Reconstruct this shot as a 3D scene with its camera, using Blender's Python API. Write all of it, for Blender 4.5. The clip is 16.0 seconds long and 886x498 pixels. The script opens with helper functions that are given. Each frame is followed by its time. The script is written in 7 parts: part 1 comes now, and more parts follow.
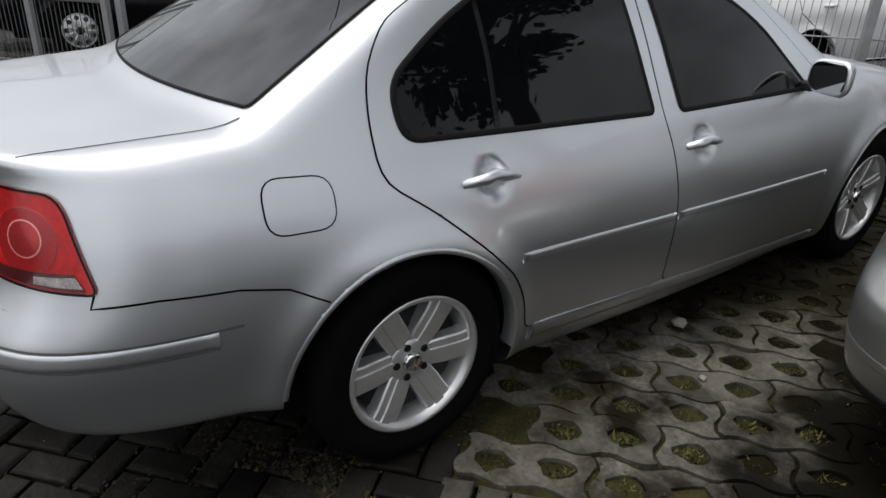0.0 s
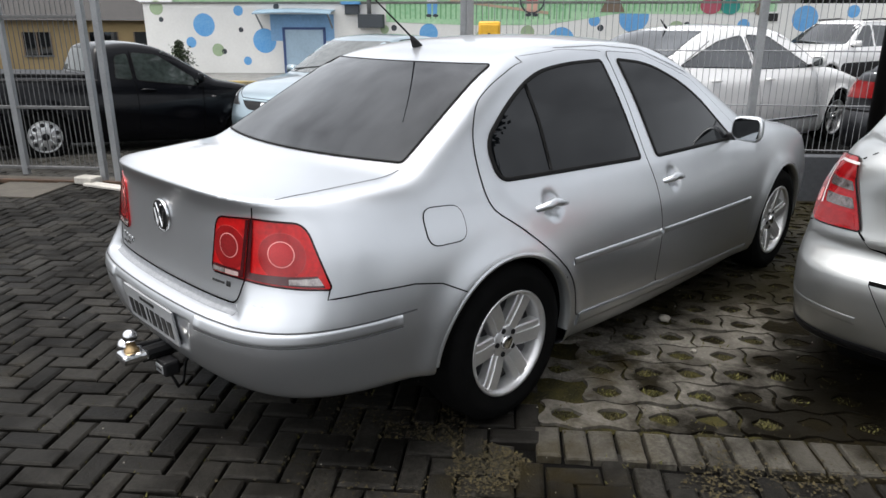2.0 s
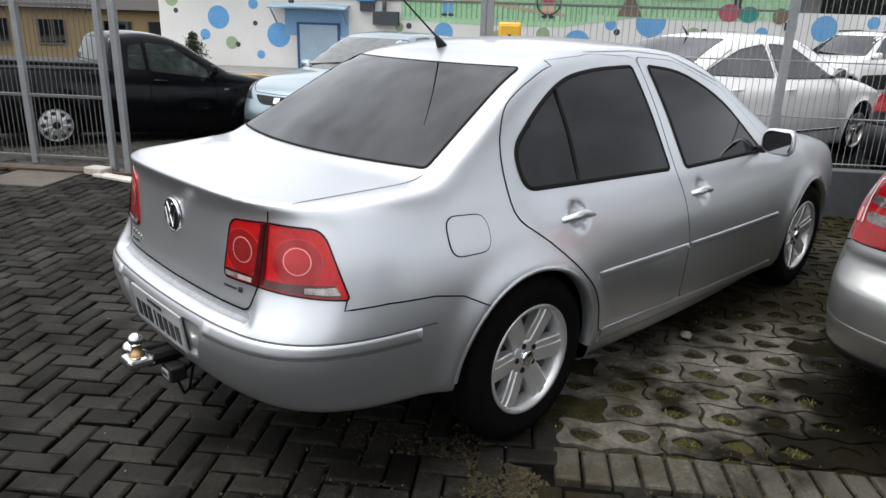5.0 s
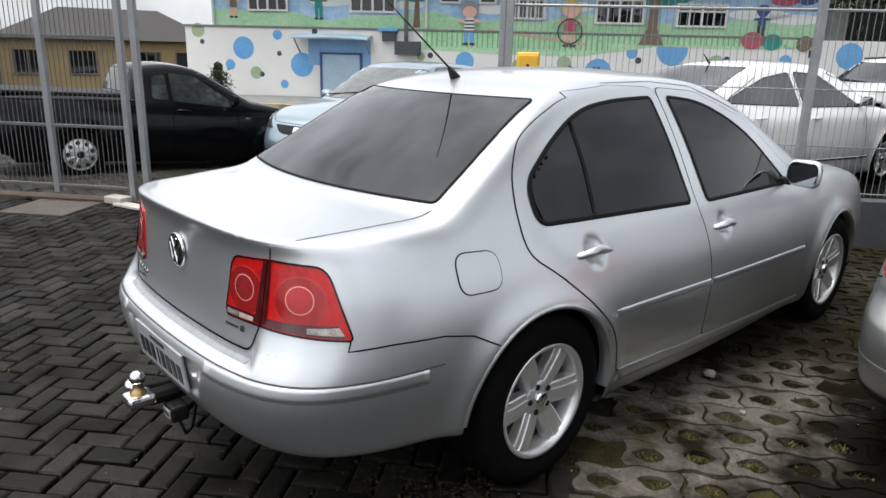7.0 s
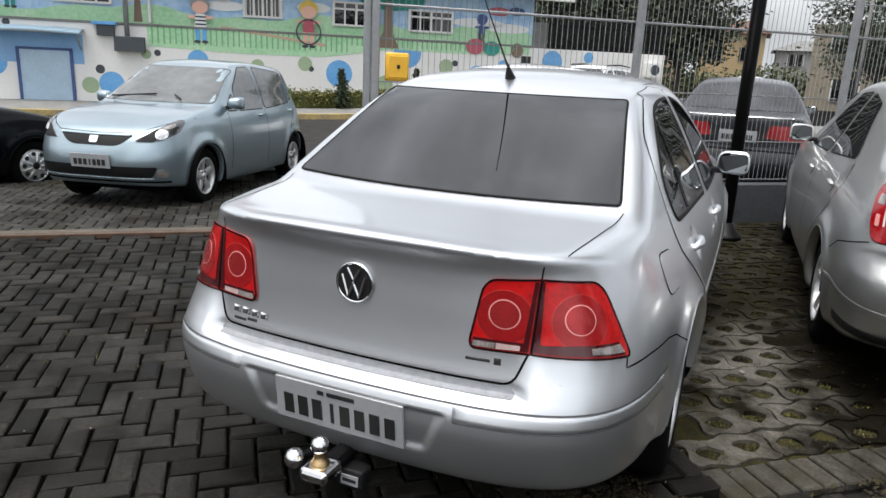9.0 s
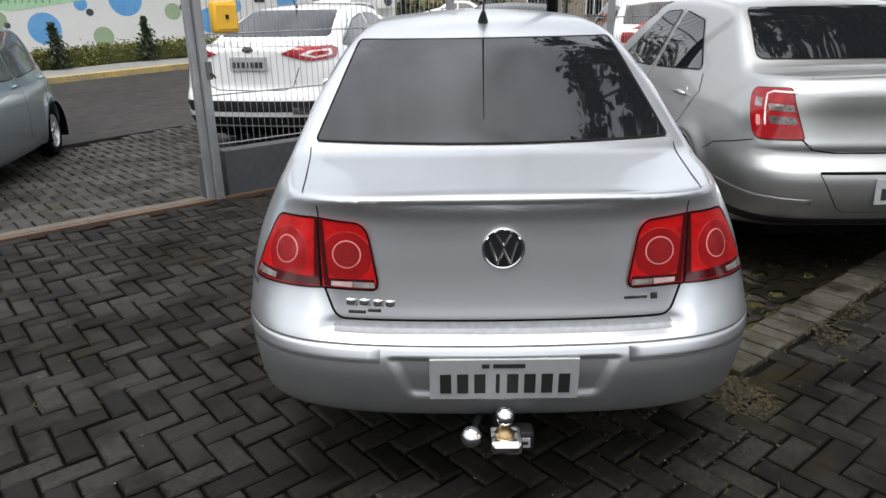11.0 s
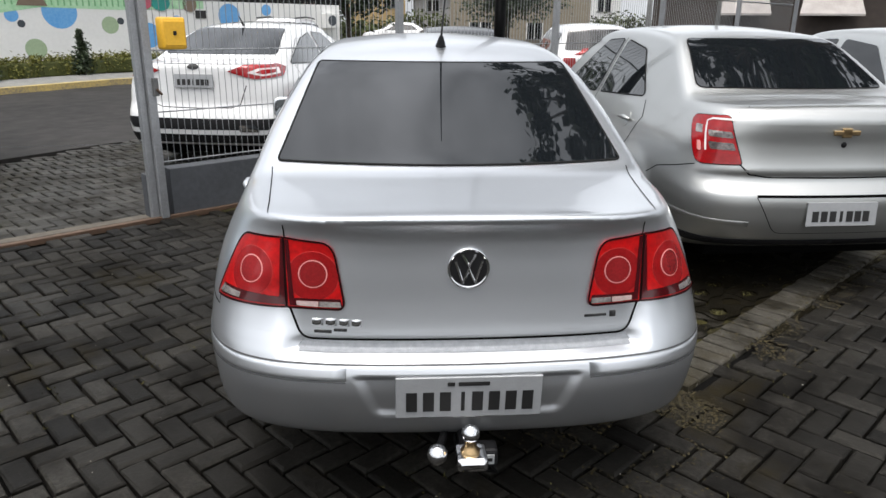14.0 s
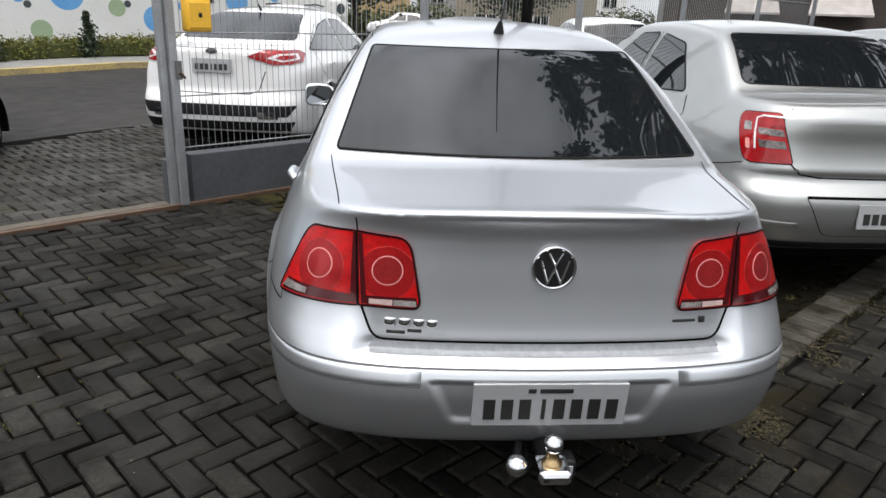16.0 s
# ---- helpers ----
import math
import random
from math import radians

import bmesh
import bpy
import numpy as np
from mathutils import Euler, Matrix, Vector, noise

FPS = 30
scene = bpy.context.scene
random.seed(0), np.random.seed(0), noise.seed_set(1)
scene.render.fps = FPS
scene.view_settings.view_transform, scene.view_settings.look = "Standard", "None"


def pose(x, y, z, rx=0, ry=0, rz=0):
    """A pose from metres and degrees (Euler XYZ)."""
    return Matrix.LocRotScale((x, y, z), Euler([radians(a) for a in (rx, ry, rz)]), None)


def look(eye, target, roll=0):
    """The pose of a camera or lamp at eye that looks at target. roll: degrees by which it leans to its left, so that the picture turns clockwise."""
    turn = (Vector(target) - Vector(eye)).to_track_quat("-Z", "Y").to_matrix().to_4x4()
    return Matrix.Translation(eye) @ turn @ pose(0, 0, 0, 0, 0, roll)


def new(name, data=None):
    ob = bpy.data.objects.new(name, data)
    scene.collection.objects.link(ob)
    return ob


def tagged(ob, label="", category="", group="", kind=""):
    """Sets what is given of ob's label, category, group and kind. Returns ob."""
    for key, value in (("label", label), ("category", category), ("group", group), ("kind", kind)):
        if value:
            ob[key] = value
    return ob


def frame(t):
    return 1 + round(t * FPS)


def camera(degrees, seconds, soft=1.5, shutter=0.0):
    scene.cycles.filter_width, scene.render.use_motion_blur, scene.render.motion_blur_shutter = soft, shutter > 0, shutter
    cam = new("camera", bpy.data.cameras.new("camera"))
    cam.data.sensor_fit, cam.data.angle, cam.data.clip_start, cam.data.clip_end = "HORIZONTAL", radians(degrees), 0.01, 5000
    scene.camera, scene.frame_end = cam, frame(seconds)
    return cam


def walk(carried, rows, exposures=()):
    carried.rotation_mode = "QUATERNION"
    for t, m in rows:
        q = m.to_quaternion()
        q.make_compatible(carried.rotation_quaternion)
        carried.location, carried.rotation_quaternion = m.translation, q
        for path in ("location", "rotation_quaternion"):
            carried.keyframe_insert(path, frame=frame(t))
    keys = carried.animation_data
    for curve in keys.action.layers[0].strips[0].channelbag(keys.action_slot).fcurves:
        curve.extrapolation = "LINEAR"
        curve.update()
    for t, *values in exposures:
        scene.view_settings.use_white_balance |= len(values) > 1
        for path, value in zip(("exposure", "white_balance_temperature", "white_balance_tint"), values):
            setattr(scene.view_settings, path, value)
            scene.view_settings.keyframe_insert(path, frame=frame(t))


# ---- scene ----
cam = camera(65.0, 16.0)
PATH = [
    (0, (2.122, -0.906, 1.414), (0.67, 0.177, 0.567), 2.2),
    (0.5, (2.262, -1.302, 1.422), (0.898, -0.072, 0.63), -1.1),
    (0.6, (2.296, -1.372, 1.436), (0.923, -0.117, 0.7), -1.1),
    (0.9, (2.347, -1.518, 1.444), (0.939, -0.258, 0.791), -0.1),
    (1, (2.356, -1.558, 1.443), (0.963, -0.273, 0.804), 0.0),
    (1.5, (2.399, -1.729, 1.463), (0.997, -0.449, 0.835), -0.2),
    (2, (2.334, -1.858, 1.46), (0.976, -0.525, 0.845), 0.1),
    (2.5, (2.243, -1.943, 1.471), (0.893, -0.581, 0.906), -0.2),
    (3, (2.216, -1.948, 1.467), (0.88, -0.579, 0.882), 0.9),
    (3.5, (2.224, -1.945, 1.468), (0.895, -0.567, 0.89), 2.3),
    (4, (2.224, -1.936, 1.464), (0.887, -0.574, 0.865), 2.0),
    (4.2, (2.224, -1.917, 1.458), (0.876, -0.569, 0.85), 2.2),
    (6.3, (2.194, -1.725, 1.475), (0.802, -0.425, 0.863), 1.2),
    (6.5, (2.193, -1.731, 1.477), (0.796, -0.429, 0.882), 1.4),
    (7, (2.181, -1.734, 1.471), (0.752, -0.446, 0.925), 1.5),
    (7.5, (2.039, -1.882, 1.432), (0.708, -0.477, 0.931), 0.1),
    (8, (1.76, -2.087, 1.417), (0.559, -0.545, 0.996), 1.0),
    (8.5, (1.337, -2.234, 1.411), (0.303, -0.582, 0.964), -1.3),
    (9, (0.915, -2.477, 1.411), (0.156, -0.699, 0.898), 2.7),
    (9.3, (0.733, -2.568, 1.357), (0.223, -0.708, 0.829), 4.6),
    (9.5, (0.542, -2.546, 1.36), (0.188, -0.687, 0.714), 1.3),
    (9.7, (0.393, -2.577, 1.403), (0.078, -0.723, 0.72), 0.1),
    (11.8, (-0.207, -2.671, 1.454), (-0.036, -0.778, 0.833), 0.1),
    (12, (-0.198, -2.68, 1.457), (-0.003, -0.783, 0.854), 0.4),
    (12.5, (-0.184, -2.693, 1.453), (-0.003, -0.8, 0.836), -0.5),
    (13, (-0.19, -2.699, 1.457), (-0.048, -0.797, 0.856), -0.7),
    (13.5, (-0.201, -2.69, 1.457), (-0.087, -0.784, 0.863), -0.3),
    (14, (-0.198, -2.679, 1.455), (-0.059, -0.781, 0.84), 0.6),
    (14.5, (-0.196, -2.674, 1.456), (-0.06, -0.778, 0.833), 0.7),
    (15, (-0.193, -2.666, 1.455), (-0.044, -0.773, 0.827), 0.8),
    (15.5, (-0.196, -2.637, 1.45), (-0.022, -0.738, 0.845), 0.7),
    (16, (-0.409, -2.547, 1.424), (-0.261, -0.656, 0.789), 2.0),
]
EXPOSURES = [(0.0, -0.08), (0.5, 0.25), (1.2, 0.45), (16.0, 0.42)]
walk(cam, [(t, look(eye, target, roll)) for t, eye, target, roll in PATH], EXPOSURES)

# ---- world, sun and exposure: an overcast day ----
world = bpy.data.worlds.new("world")
scene.world = world
world.use_nodes = True
sky = world.node_tree.nodes.new("ShaderNodeTexSky")
sky.sky_type, sky.sun_disc = "NISHITA", False
sky.sun_elevation, sky.sun_rotation = radians(72), radians(200)
sky.air_density, sky.dust_density, sky.ozone_density = 1.0, 8.0, 1.0
back = world.node_tree.nodes["Background"]
hsv = world.node_tree.nodes.new("ShaderNodeHueSaturation")
hsv.inputs["Saturation"].default_value = 0.35
world.node_tree.links.new(sky.outputs[0], hsv.inputs["Color"])
cloud = world.node_tree.nodes.new("ShaderNodeMix")
cloud.data_type, cloud.blend_type = "RGBA", "ADD"
cloud.inputs["Factor"].default_value = 1.0
cloud.inputs["B"].default_value = (3.6, 3.75, 3.95, 1)
world.node_tree.links.new(hsv.outputs[0], cloud.inputs["A"])
# thicker and thinner cloud over the whole sky
where = world.node_tree.nodes.new("ShaderNodeTexCoord")
billow = world.node_tree.nodes.new("ShaderNodeTexNoise")
billow.inputs["Scale"].default_value, billow.inputs["Detail"].default_value, billow.inputs["Roughness"].default_value = 3.4, 5, 0.55
world.node_tree.links.new(where.outputs["Generated"], billow.inputs["Vector"])
depth = world.node_tree.nodes.new("ShaderNodeMapRange")
for key, value in (("From Min", 0.3), ("From Max", 0.7), ("To Min", 0.5), ("To Max", 1.48)):
    depth.inputs[key].default_value = value
world.node_tree.links.new(billow.outputs[0], depth.inputs["Value"])
shaded = world.node_tree.nodes.new("ShaderNodeMix")
shaded.data_type, shaded.blend_type = "RGBA", "MULTIPLY"
shaded.inputs["Factor"].default_value = 1.0
world.node_tree.links.new(cloud.outputs["Result"], shaded.inputs["A"])
world.node_tree.links.new(depth.outputs[0], shaded.inputs["B"])
world.node_tree.links.new(shaded.outputs["Result"], back.inputs["Color"])
back.inputs["Strength"].default_value = 0.13
sun = new("sun", bpy.data.lights.new("sun", "SUN"))
sun.data.energy, sun.data.angle, sun.data.color = 0.9, radians(25), (1.0, 0.97, 0.93)
sun.matrix_basis = look((-1.5, -4.2, 14), (0, 0, 0))

# ---- small tools ----
from mathutils.geometry import tessellate_polygon


def smoothstep(a, b, v):
    t = np.clip((v - a) / (b - a), 0, 1)
    return t * t * (3 - 2 * t)


def curve(*pairs):
    """A smooth function through (position, value) pairs, level beyond its ends."""
    xs = np.array([p[0] for p in pairs], float)
    ys = np.array([p[1] for p in pairs], float)
    d = np.diff(ys) / np.diff(xs)
    m = np.zeros(len(xs))
    if len(xs) > 2:
        h = np.diff(xs)
        m[1:-1] = (d[:-1] * h[1:] + d[1:] * h[:-1]) / (h[1:] + h[:-1])
    m[0], m[-1] = d[0], d[-1]

    def f(v):
        v = np.clip(v, xs[0], xs[-1])
        i = np.clip(np.searchsorted(xs, v) - 1, 0, len(xs) - 2)
        h = xs[i + 1] - xs[i]
        t = (v - xs[i]) / h
        return (ys[i] * (1 + 2 * t) * (1 - t) ** 2 + h * m[i] * t * (1 - t) ** 2
                + ys[i + 1] * t * t * (3 - 2 * t) + h * m[i + 1] * t * t * (t - 1))
    return f


def smax(a, b, k):
    h = np.maximum(k - np.abs(a - b), 0) / k
    return np.maximum(a, b) + h * h * h * k / 6


def smin(a, b, k):
    return -smax(-a, -b, k)


def gradient(f, p, e=0.004):
    g = np.empty_like(p)
    for i in range(3):
        d = np.zeros(3)
        d[i] = e
        q, r = p + d, p - d
        g[:, i] = f(q[:, 0], q[:, 1], q[:, 2]) - f(r[:, 0], r[:, 1], r[:, 2])
    return g / (np.linalg.norm(g, axis=1, keepdims=True) + 1e-9)


def shell(f, low, high, step):
    """Vertices, normals and quads of the surface f = 0, by surface nets drawn tight onto it."""
    ax = [np.arange(low[i], high[i] + step, step) for i in range(3)]
    X, Y, Z = np.meshgrid(*ax, indexing="ij")
    D = f(X, Y, Z)
    S = D < 0
    c = np.zeros(tuple(n - 1 for n in S.shape), int)
    for i in (0, 1):
        for j in (0, 1):
            for k in (0, 1):
                c += S[i:S.shape[0] - 1 + i, j:S.shape[1] - 1 + j, k:S.shape[2] - 1 + k]
    cells = np.argwhere((c > 0) & (c < 8))
    index = -np.ones(c.shape, int)
    index[tuple(cells.T)] = np.arange(len(cells))
    P = np.array(low) + (cells + 0.5) * step
    for _ in range(5):
        d = f(P[:, 0], P[:, 1], P[:, 2])
        P = P - np.clip(d, -0.6 * step, 0.6 * step)[:, None] * gradient(f, P)
    N = gradient(f, P)
    quads = []
    for a in range(3):
        b, e = [(1, 2), (2, 0), (0, 1)][a]
        s0 = [slice(None)] * 3
        s1 = [slice(None)] * 3
        s0[a], s1[a] = slice(0, -1), slice(1, None)
        for flip in (0, 1):
            A, B = (S[tuple(s0)], S[tuple(s1)]) if not flip else (S[tuple(s1)], S[tuple(s0)])
            at = np.argwhere(A & ~B)
            at = at[(at[:, b] > 0) & (at[:, e] > 0) & (at[:, b] < c.shape[b]) & (at[:, e] < c.shape[e])]
            q = []
            for db, de in ((1, 1), (0, 1), (0, 0), (1, 0)):
                o = at.copy()
                o[:, b] -= db
                o[:, e] -= de
                q.append(index[tuple(o.T)])
            q = np.stack(q, 1)
            quads.append(q[:, ::-1] if flip else q)
    Q = np.concatenate(quads)
    return P, N, Q[(Q >= 0).all(1)]


def put_mesh(name, verts, faces, material, parent=None, label="", normals=None, smooth=True):
    me = bpy.data.meshes.new(name)
    me.from_pydata([tuple(map(float, v)) for v in verts], [], [tuple(map(int, q)) for q in faces])
    me.materials.append(material)
    if smooth:
        me.polygons.foreach_set("use_smooth", [True] * len(me.polygons))
    me.update()
    if normals is not None:
        me.normals_split_custom_set_from_vertices([tuple(map(float, n)) for n in normals])
    ob = new(name, me)
    if parent is not None:
        ob.parent = parent
    if label:
        ob["label"] = label
    return ob


def part(name, bm, material, parent=None, label="", smooth=False):
    """Links a bmesh as one mesh object under a thing or a part."""
    me = bpy.data.meshes.new(name)
    if smooth:
        for f in bm.faces:
            f.smooth = True
    bm.to_mesh(me)
    bm.free()
    me.materials.append(material)
    ob = new(name, me)
    if parent is not None:
        ob.parent = parent
    if label:
        ob["label"] = label
    return ob


def empty(name, m, label="", category="", group="", kind=""):
    ob = new(name)
    ob.empty_display_size = 0.1
    ob.matrix_basis = m
    return tagged(ob, label, category, group, kind)


def add_box(bm, x0, x1, y0, y1, z0, z1, bevel=0.0, m=None):
    r = bmesh.ops.create_cube(bm, size=1.0)
    vs = r["verts"]
    for v in vs:
        v.co = Vector(((x0 + x1) / 2 + v.co.x * (x1 - x0), (y0 + y1) / 2 + v.co.y * (y1 - y0), (z0 + z1) / 2 + v.co.z * (z1 - z0)))
    if bevel:
        es = list({e for v in vs for e in v.link_edges})
        r = bmesh.ops.bevel(bm, geom=es, offset=bevel, segments=2, affect="EDGES", profile=0.5)
        vs = list({v for f in r["faces"] for v in f.verts} | {v for v in vs if v.is_valid})
    if m is not None:
        for v in vs:
            v.co = m @ v.co
    return vs


def box_bm(*a, **k):
    bm = bmesh.new()
    add_box(bm, *a, **k)
    return bm


def add_tube(bm, pts, radius, seg=8, cap=True):
    """A round bar along points; radius one number or one a point."""
    pts = [Vector(p) for p in pts]
    rad = radius if isinstance(radius, (list, tuple)) else [radius] * len(pts)
    rings = []
    for i, p in enumerate(pts):
        d = (pts[min(i + 1, len(pts) - 1)] - pts[max(i - 1, 0)]).normalized()
        a = d.orthogonal().normalized() if i == 0 else (a - d * a.dot(d)).normalized()
        b = d.cross(a)
        rings.append([bm.verts.new(p + (a * math.cos(2 * math.pi * k / seg) + b * math.sin(2 * math.pi * k / seg)) * rad[i]) for k in range(seg)])
    for r, s in zip(rings, rings[1:]):
        for k in range(seg):
            bm.faces.new((r[k], r[(k + 1) % seg], s[(k + 1) % seg], s[k]))
    if cap:
        bm.faces.new(rings[0][::-1])
        bm.faces.new(rings[-1])
    return rings


def tube_bm(*a, **k):
    bm = bmesh.new()
    add_tube(bm, *a, **k)
    return bm


def lathe_bm(profile, seg=48, axis="X", start=0.0, sweep=2 * math.pi):
    """A body turned about an axis; profile: (along, radius)."""
    bm = bmesh.new()
    full = abs(sweep - 2 * math.pi) < 1e-6
    n = seg if full else seg + 1
    rings = []
    for a, r in profile:
        ring = []
        for k in range(n):
            t = start + sweep * k / seg
            c, s = r * math.cos(t), r * math.sin(t)
            ring.append(bm.verts.new({"X": (a, c, s), "Y": (s, a, c), "Z": (c, s, a)}[axis]))
        rings.append(ring)
    for r, s in zip(rings, rings[1:]):
        for k in range(n if full else n - 1):
            bm.faces.new((r[k], r[(k + 1) % n], s[(k + 1) % n], s[k]))
    bmesh.ops.remove_doubles(bm, verts=bm.verts, dist=1e-5)
    bmesh.ops.recalc_face_normals(bm, faces=bm.faces)
    return bm


def plate_bm(pts, thick, bevel=0.0):
    """A flat plate from an outline in x, z, of some thickness towards +y."""
    bm = bmesh.new()
    lo = [bm.verts.new((x, 0, z)) for x, z in pts]
    hi = [bm.verts.new((x, thick, z)) for x, z in pts]
    bm.faces.new(lo)
    bm.faces.new(hi[::-1])
    for i in range(len(pts)):
        j = (i + 1) % len(pts)
        bm.faces.new((lo[j], lo[i], hi[i], hi[j]))
    bmesh.ops.recalc_face_normals(bm, faces=bm.faces)
    return bm


def round_poly(pts, r, n=5):
    """A polygon with its corners rounded; r one radius or one a corner."""
    out = []
    k = len(pts)
    for i in range(k):
        p, a, b = Vector(pts[i]), Vector(pts[i - 1]), Vector(pts[(i + 1) % k])
        ri = r[i] if isinstance(r, (list, tuple)) else r
        da, db = (a - p), (b - p)
        ri = min(ri, da.length * 0.48, db.length * 0.48)
        if ri <= 0:
            out.append(tuple(p))
            continue
        s, e = p + da.normalized() * ri, p + db.normalized() * ri
        for j in range(n + 1):
            t = j / n
            q = s * (1 - t) ** 2 + p * 2 * t * (1 - t) + e * t * t
            out.append((q.x, q.y))
    return out


def ellipse(cx, cz, rx, rz=None, n=28):
    rz = rz or rx
    return [(cx + rx * math.cos(2 * math.pi * i / n), cz + rz * math.sin(2 * math.pi * i / n)) for i in range(n)]


def clip_cell(poly, x0, x1, y0, y1):
    for axis, lim, sign in ((0, x0, 1), (0, x1, -1), (1, y0, 1), (1, y1, -1)):
        out = []
        for i in range(len(poly)):
            p, q = poly[i], poly[(i + 1) % len(poly)]
            a, b = sign * (p[axis] - lim), sign * (q[axis] - lim)
            if a >= 0:
                out.append(p)
            if (a >= 0) != (b >= 0):
                t = a / (a - b)
                out.append((p[0] + t * (q[0] - p[0]), p[1] + t * (q[1] - p[1])))
        poly = out
        if len(poly) < 3:
            return []
    return poly


def inside(poly, x, y):
    c = False
    for i in range(len(poly)):
        (ax, ay), (bx, by) = poly[i], poly[i - 1]
        if (ay > y) != (by > y) and x < (bx - ax) * (y - ay) / (by - ay) + ax:
            c = not c
    return c


RING_Y = -0.35


class Skin:
    """Finds the surface f = 0 of a body from the side, from behind, from the front or from above."""

    def __init__(self, f):
        self.f = f

    def at(self, view, ab, off=0.0, side=1):
        ab = np.array(ab, float).reshape(-1, 2)
        p = np.empty((len(ab), 3))
        if view == "side":
            axis, sign, start = 0, 1, 1.05
            p[:, 1], p[:, 2] = ab[:, 0], ab[:, 1]
        elif view == "rear":
            axis, sign, start = 1, -1, -1.5
            p[:, 0], p[:, 2] = ab[:, 0], ab[:, 1]
        elif view == "front":
            axis, sign, start = 1, 1, 4.2
            p[:, 0], p[:, 2] = ab[:, 0], ab[:, 1]
        else:
            axis, sign, start = 2, 1, 1.75
            p[:, 0], p[:, 1] = ab[:, 0], ab[:, 1]
        if view == "ring":
            c, s = np.cos(ab[:, 0]), np.sin(ab[:, 0])
            r = np.full(len(ab), 1.3)
            for _ in range(60):
                d = self.f(r * c, RING_Y + r * s, ab[:, 1])
                r -= np.clip(d, -0.05, 0.12) * 0.75
            p = np.stack([r * c, RING_Y + r * s, ab[:, 1]], 1)
            n = gradient(self.f, p)
            p = p + n * off
            if side < 0:
                p[:, 0] *= -1
                n[:, 0] *= -1
            return p, n
        p[:, axis] = start
        for _ in range(60):
            d = self.f(p[:, 0], p[:, 1], p[:, 2])
            p[:, axis] -= sign * np.clip(d, -0.05, 0.12) * 0.75
        n = gradient(self.f, p)
        p = p + n * off
        if side < 0:
            p[:, 0] *= -1
            n[:, 0] *= -1
        return p, n

    def panel(self, name, view, poly, material, parent, off=0.002, thick=0.006, step=0.03, side=1, label=""):
        """A skin panel with turned-in edges, laid over the body inside an outline."""
        xs, ys = [p[0] for p in poly], [p[1] for p in poly]
        key, pts, faces = {}, [], []

        def vid(p):
            k = (round(p[0], 5), round(p[1], 5))
            if k not in key:
                key[k] = len(pts)
                pts.append(k)
            return key[k]
        nx, ny = max(1, math.ceil((max(xs) - min(xs)) / step)), max(1, math.ceil((max(ys) - min(ys)) / step))
        for i in range(nx):
            for j in range(ny):
                c = clip_cell(poly, min(xs) + i * (max(xs) - min(xs)) / nx, min(xs) + (i + 1) * (max(xs) - min(xs)) / nx,
                              min(ys) + j * (max(ys) - min(ys)) / ny, min(ys) + (j + 1) * (max(ys) - min(ys)) / ny)
                ids = []
                for q in c:
                    k = vid(q)
                    if not ids or (k != ids[-1] and k != ids[0]):
                        ids.append(k)
                if len(ids) == 4 and len(c) == 4:
                    faces.append(ids)
                elif len(ids) > 2:
                    tri = tessellate_polygon([[Vector((pts[k][0], pts[k][1], 0)) for k in ids]])
                    faces += [[ids[t] for t in f] for f in tri if len({ids[t] for t in f}) == 3]
        P, N = self.at(view, pts, off, side)
        rim = [vid_p for vid_p in poly]
        R, RN = self.at(view, rim, off, side)
        R2 = R - RN * thick
        n0 = len(P)
        k = len(rim)
        verts = np.concatenate([P, R, R2])
        normals = np.concatenate([N, RN, RN])
        mid = R.mean(0)
        for i in range(k):
            j = (i + 1) % k
            faces.append([n0 + i, n0 + j, n0 + k + j, n0 + k + i])
        for i in range(k):
            t = R[(i + 1) % k] - R[i - 1]
            o = np.cross(t, RN[i])
            o /= np.linalg.norm(o) + 1e-9
            if o @ (R[i] - mid) < 0:
                o = -o
            normals[n0 + i] = normals[n0 + k + i] = o
        fixed = []
        for f in faces:
            a, b, c = verts[f[0]], verts[f[1]], verts[f[2]]
            nn = normals[f].mean(0)
            fn = np.cross(b - a, c - a)
            fixed.append(f if fn @ nn >= 0 else f[::-1])
        return put_mesh(name, verts, fixed, material, parent, label, normals)

    def strip(self, name, view, line, width, material, parent, off=0.0008, closed=False, side=1, label="", height=0.0):
        """A narrow band laid along a line on the body; with a height it stands proud like a moulding."""
        line = list(line)
        dense = []
        m = len(line)
        for i in range(m if closed else m - 1):
            a, b = line[i], line[(i + 1) % m]
            n = max(1, int(math.hypot(b[0] - a[0], b[1] - a[1]) / 0.03))
            dense += [(a[0] + (b[0] - a[0]) * t / n, a[1] + (b[1] - a[1]) * t / n) for t in range(n)]
        if not closed:
            dense.append(line[-1])
        P, N = self.at(view, dense, off, side)
        k = len(P)
        T = np.empty_like(P)
        for i in range(k):
            a, b = (P[i - 1], P[(i + 1) % k]) if closed else (P[max(i - 1, 0)], P[min(i + 1, k - 1)])
            T[i] = (b - a) / (np.linalg.norm(b - a) + 1e-9)
        B = np.cross(T, N)
        if height:
            rows = [(-0.5, 0), (-0.42, 0.75), (-0.2, 1.0), (0.2, 1.0), (0.42, 0.75), (0.5, 0)]
        else:
            rows = [(-0.5, 0), (0.5, 0)]
        w = len(rows)
        verts = np.concatenate([(P + B * (width * r) + N * (height * h))[:, None] for r, h in rows], 1).reshape(-1, 3)
        faces = []
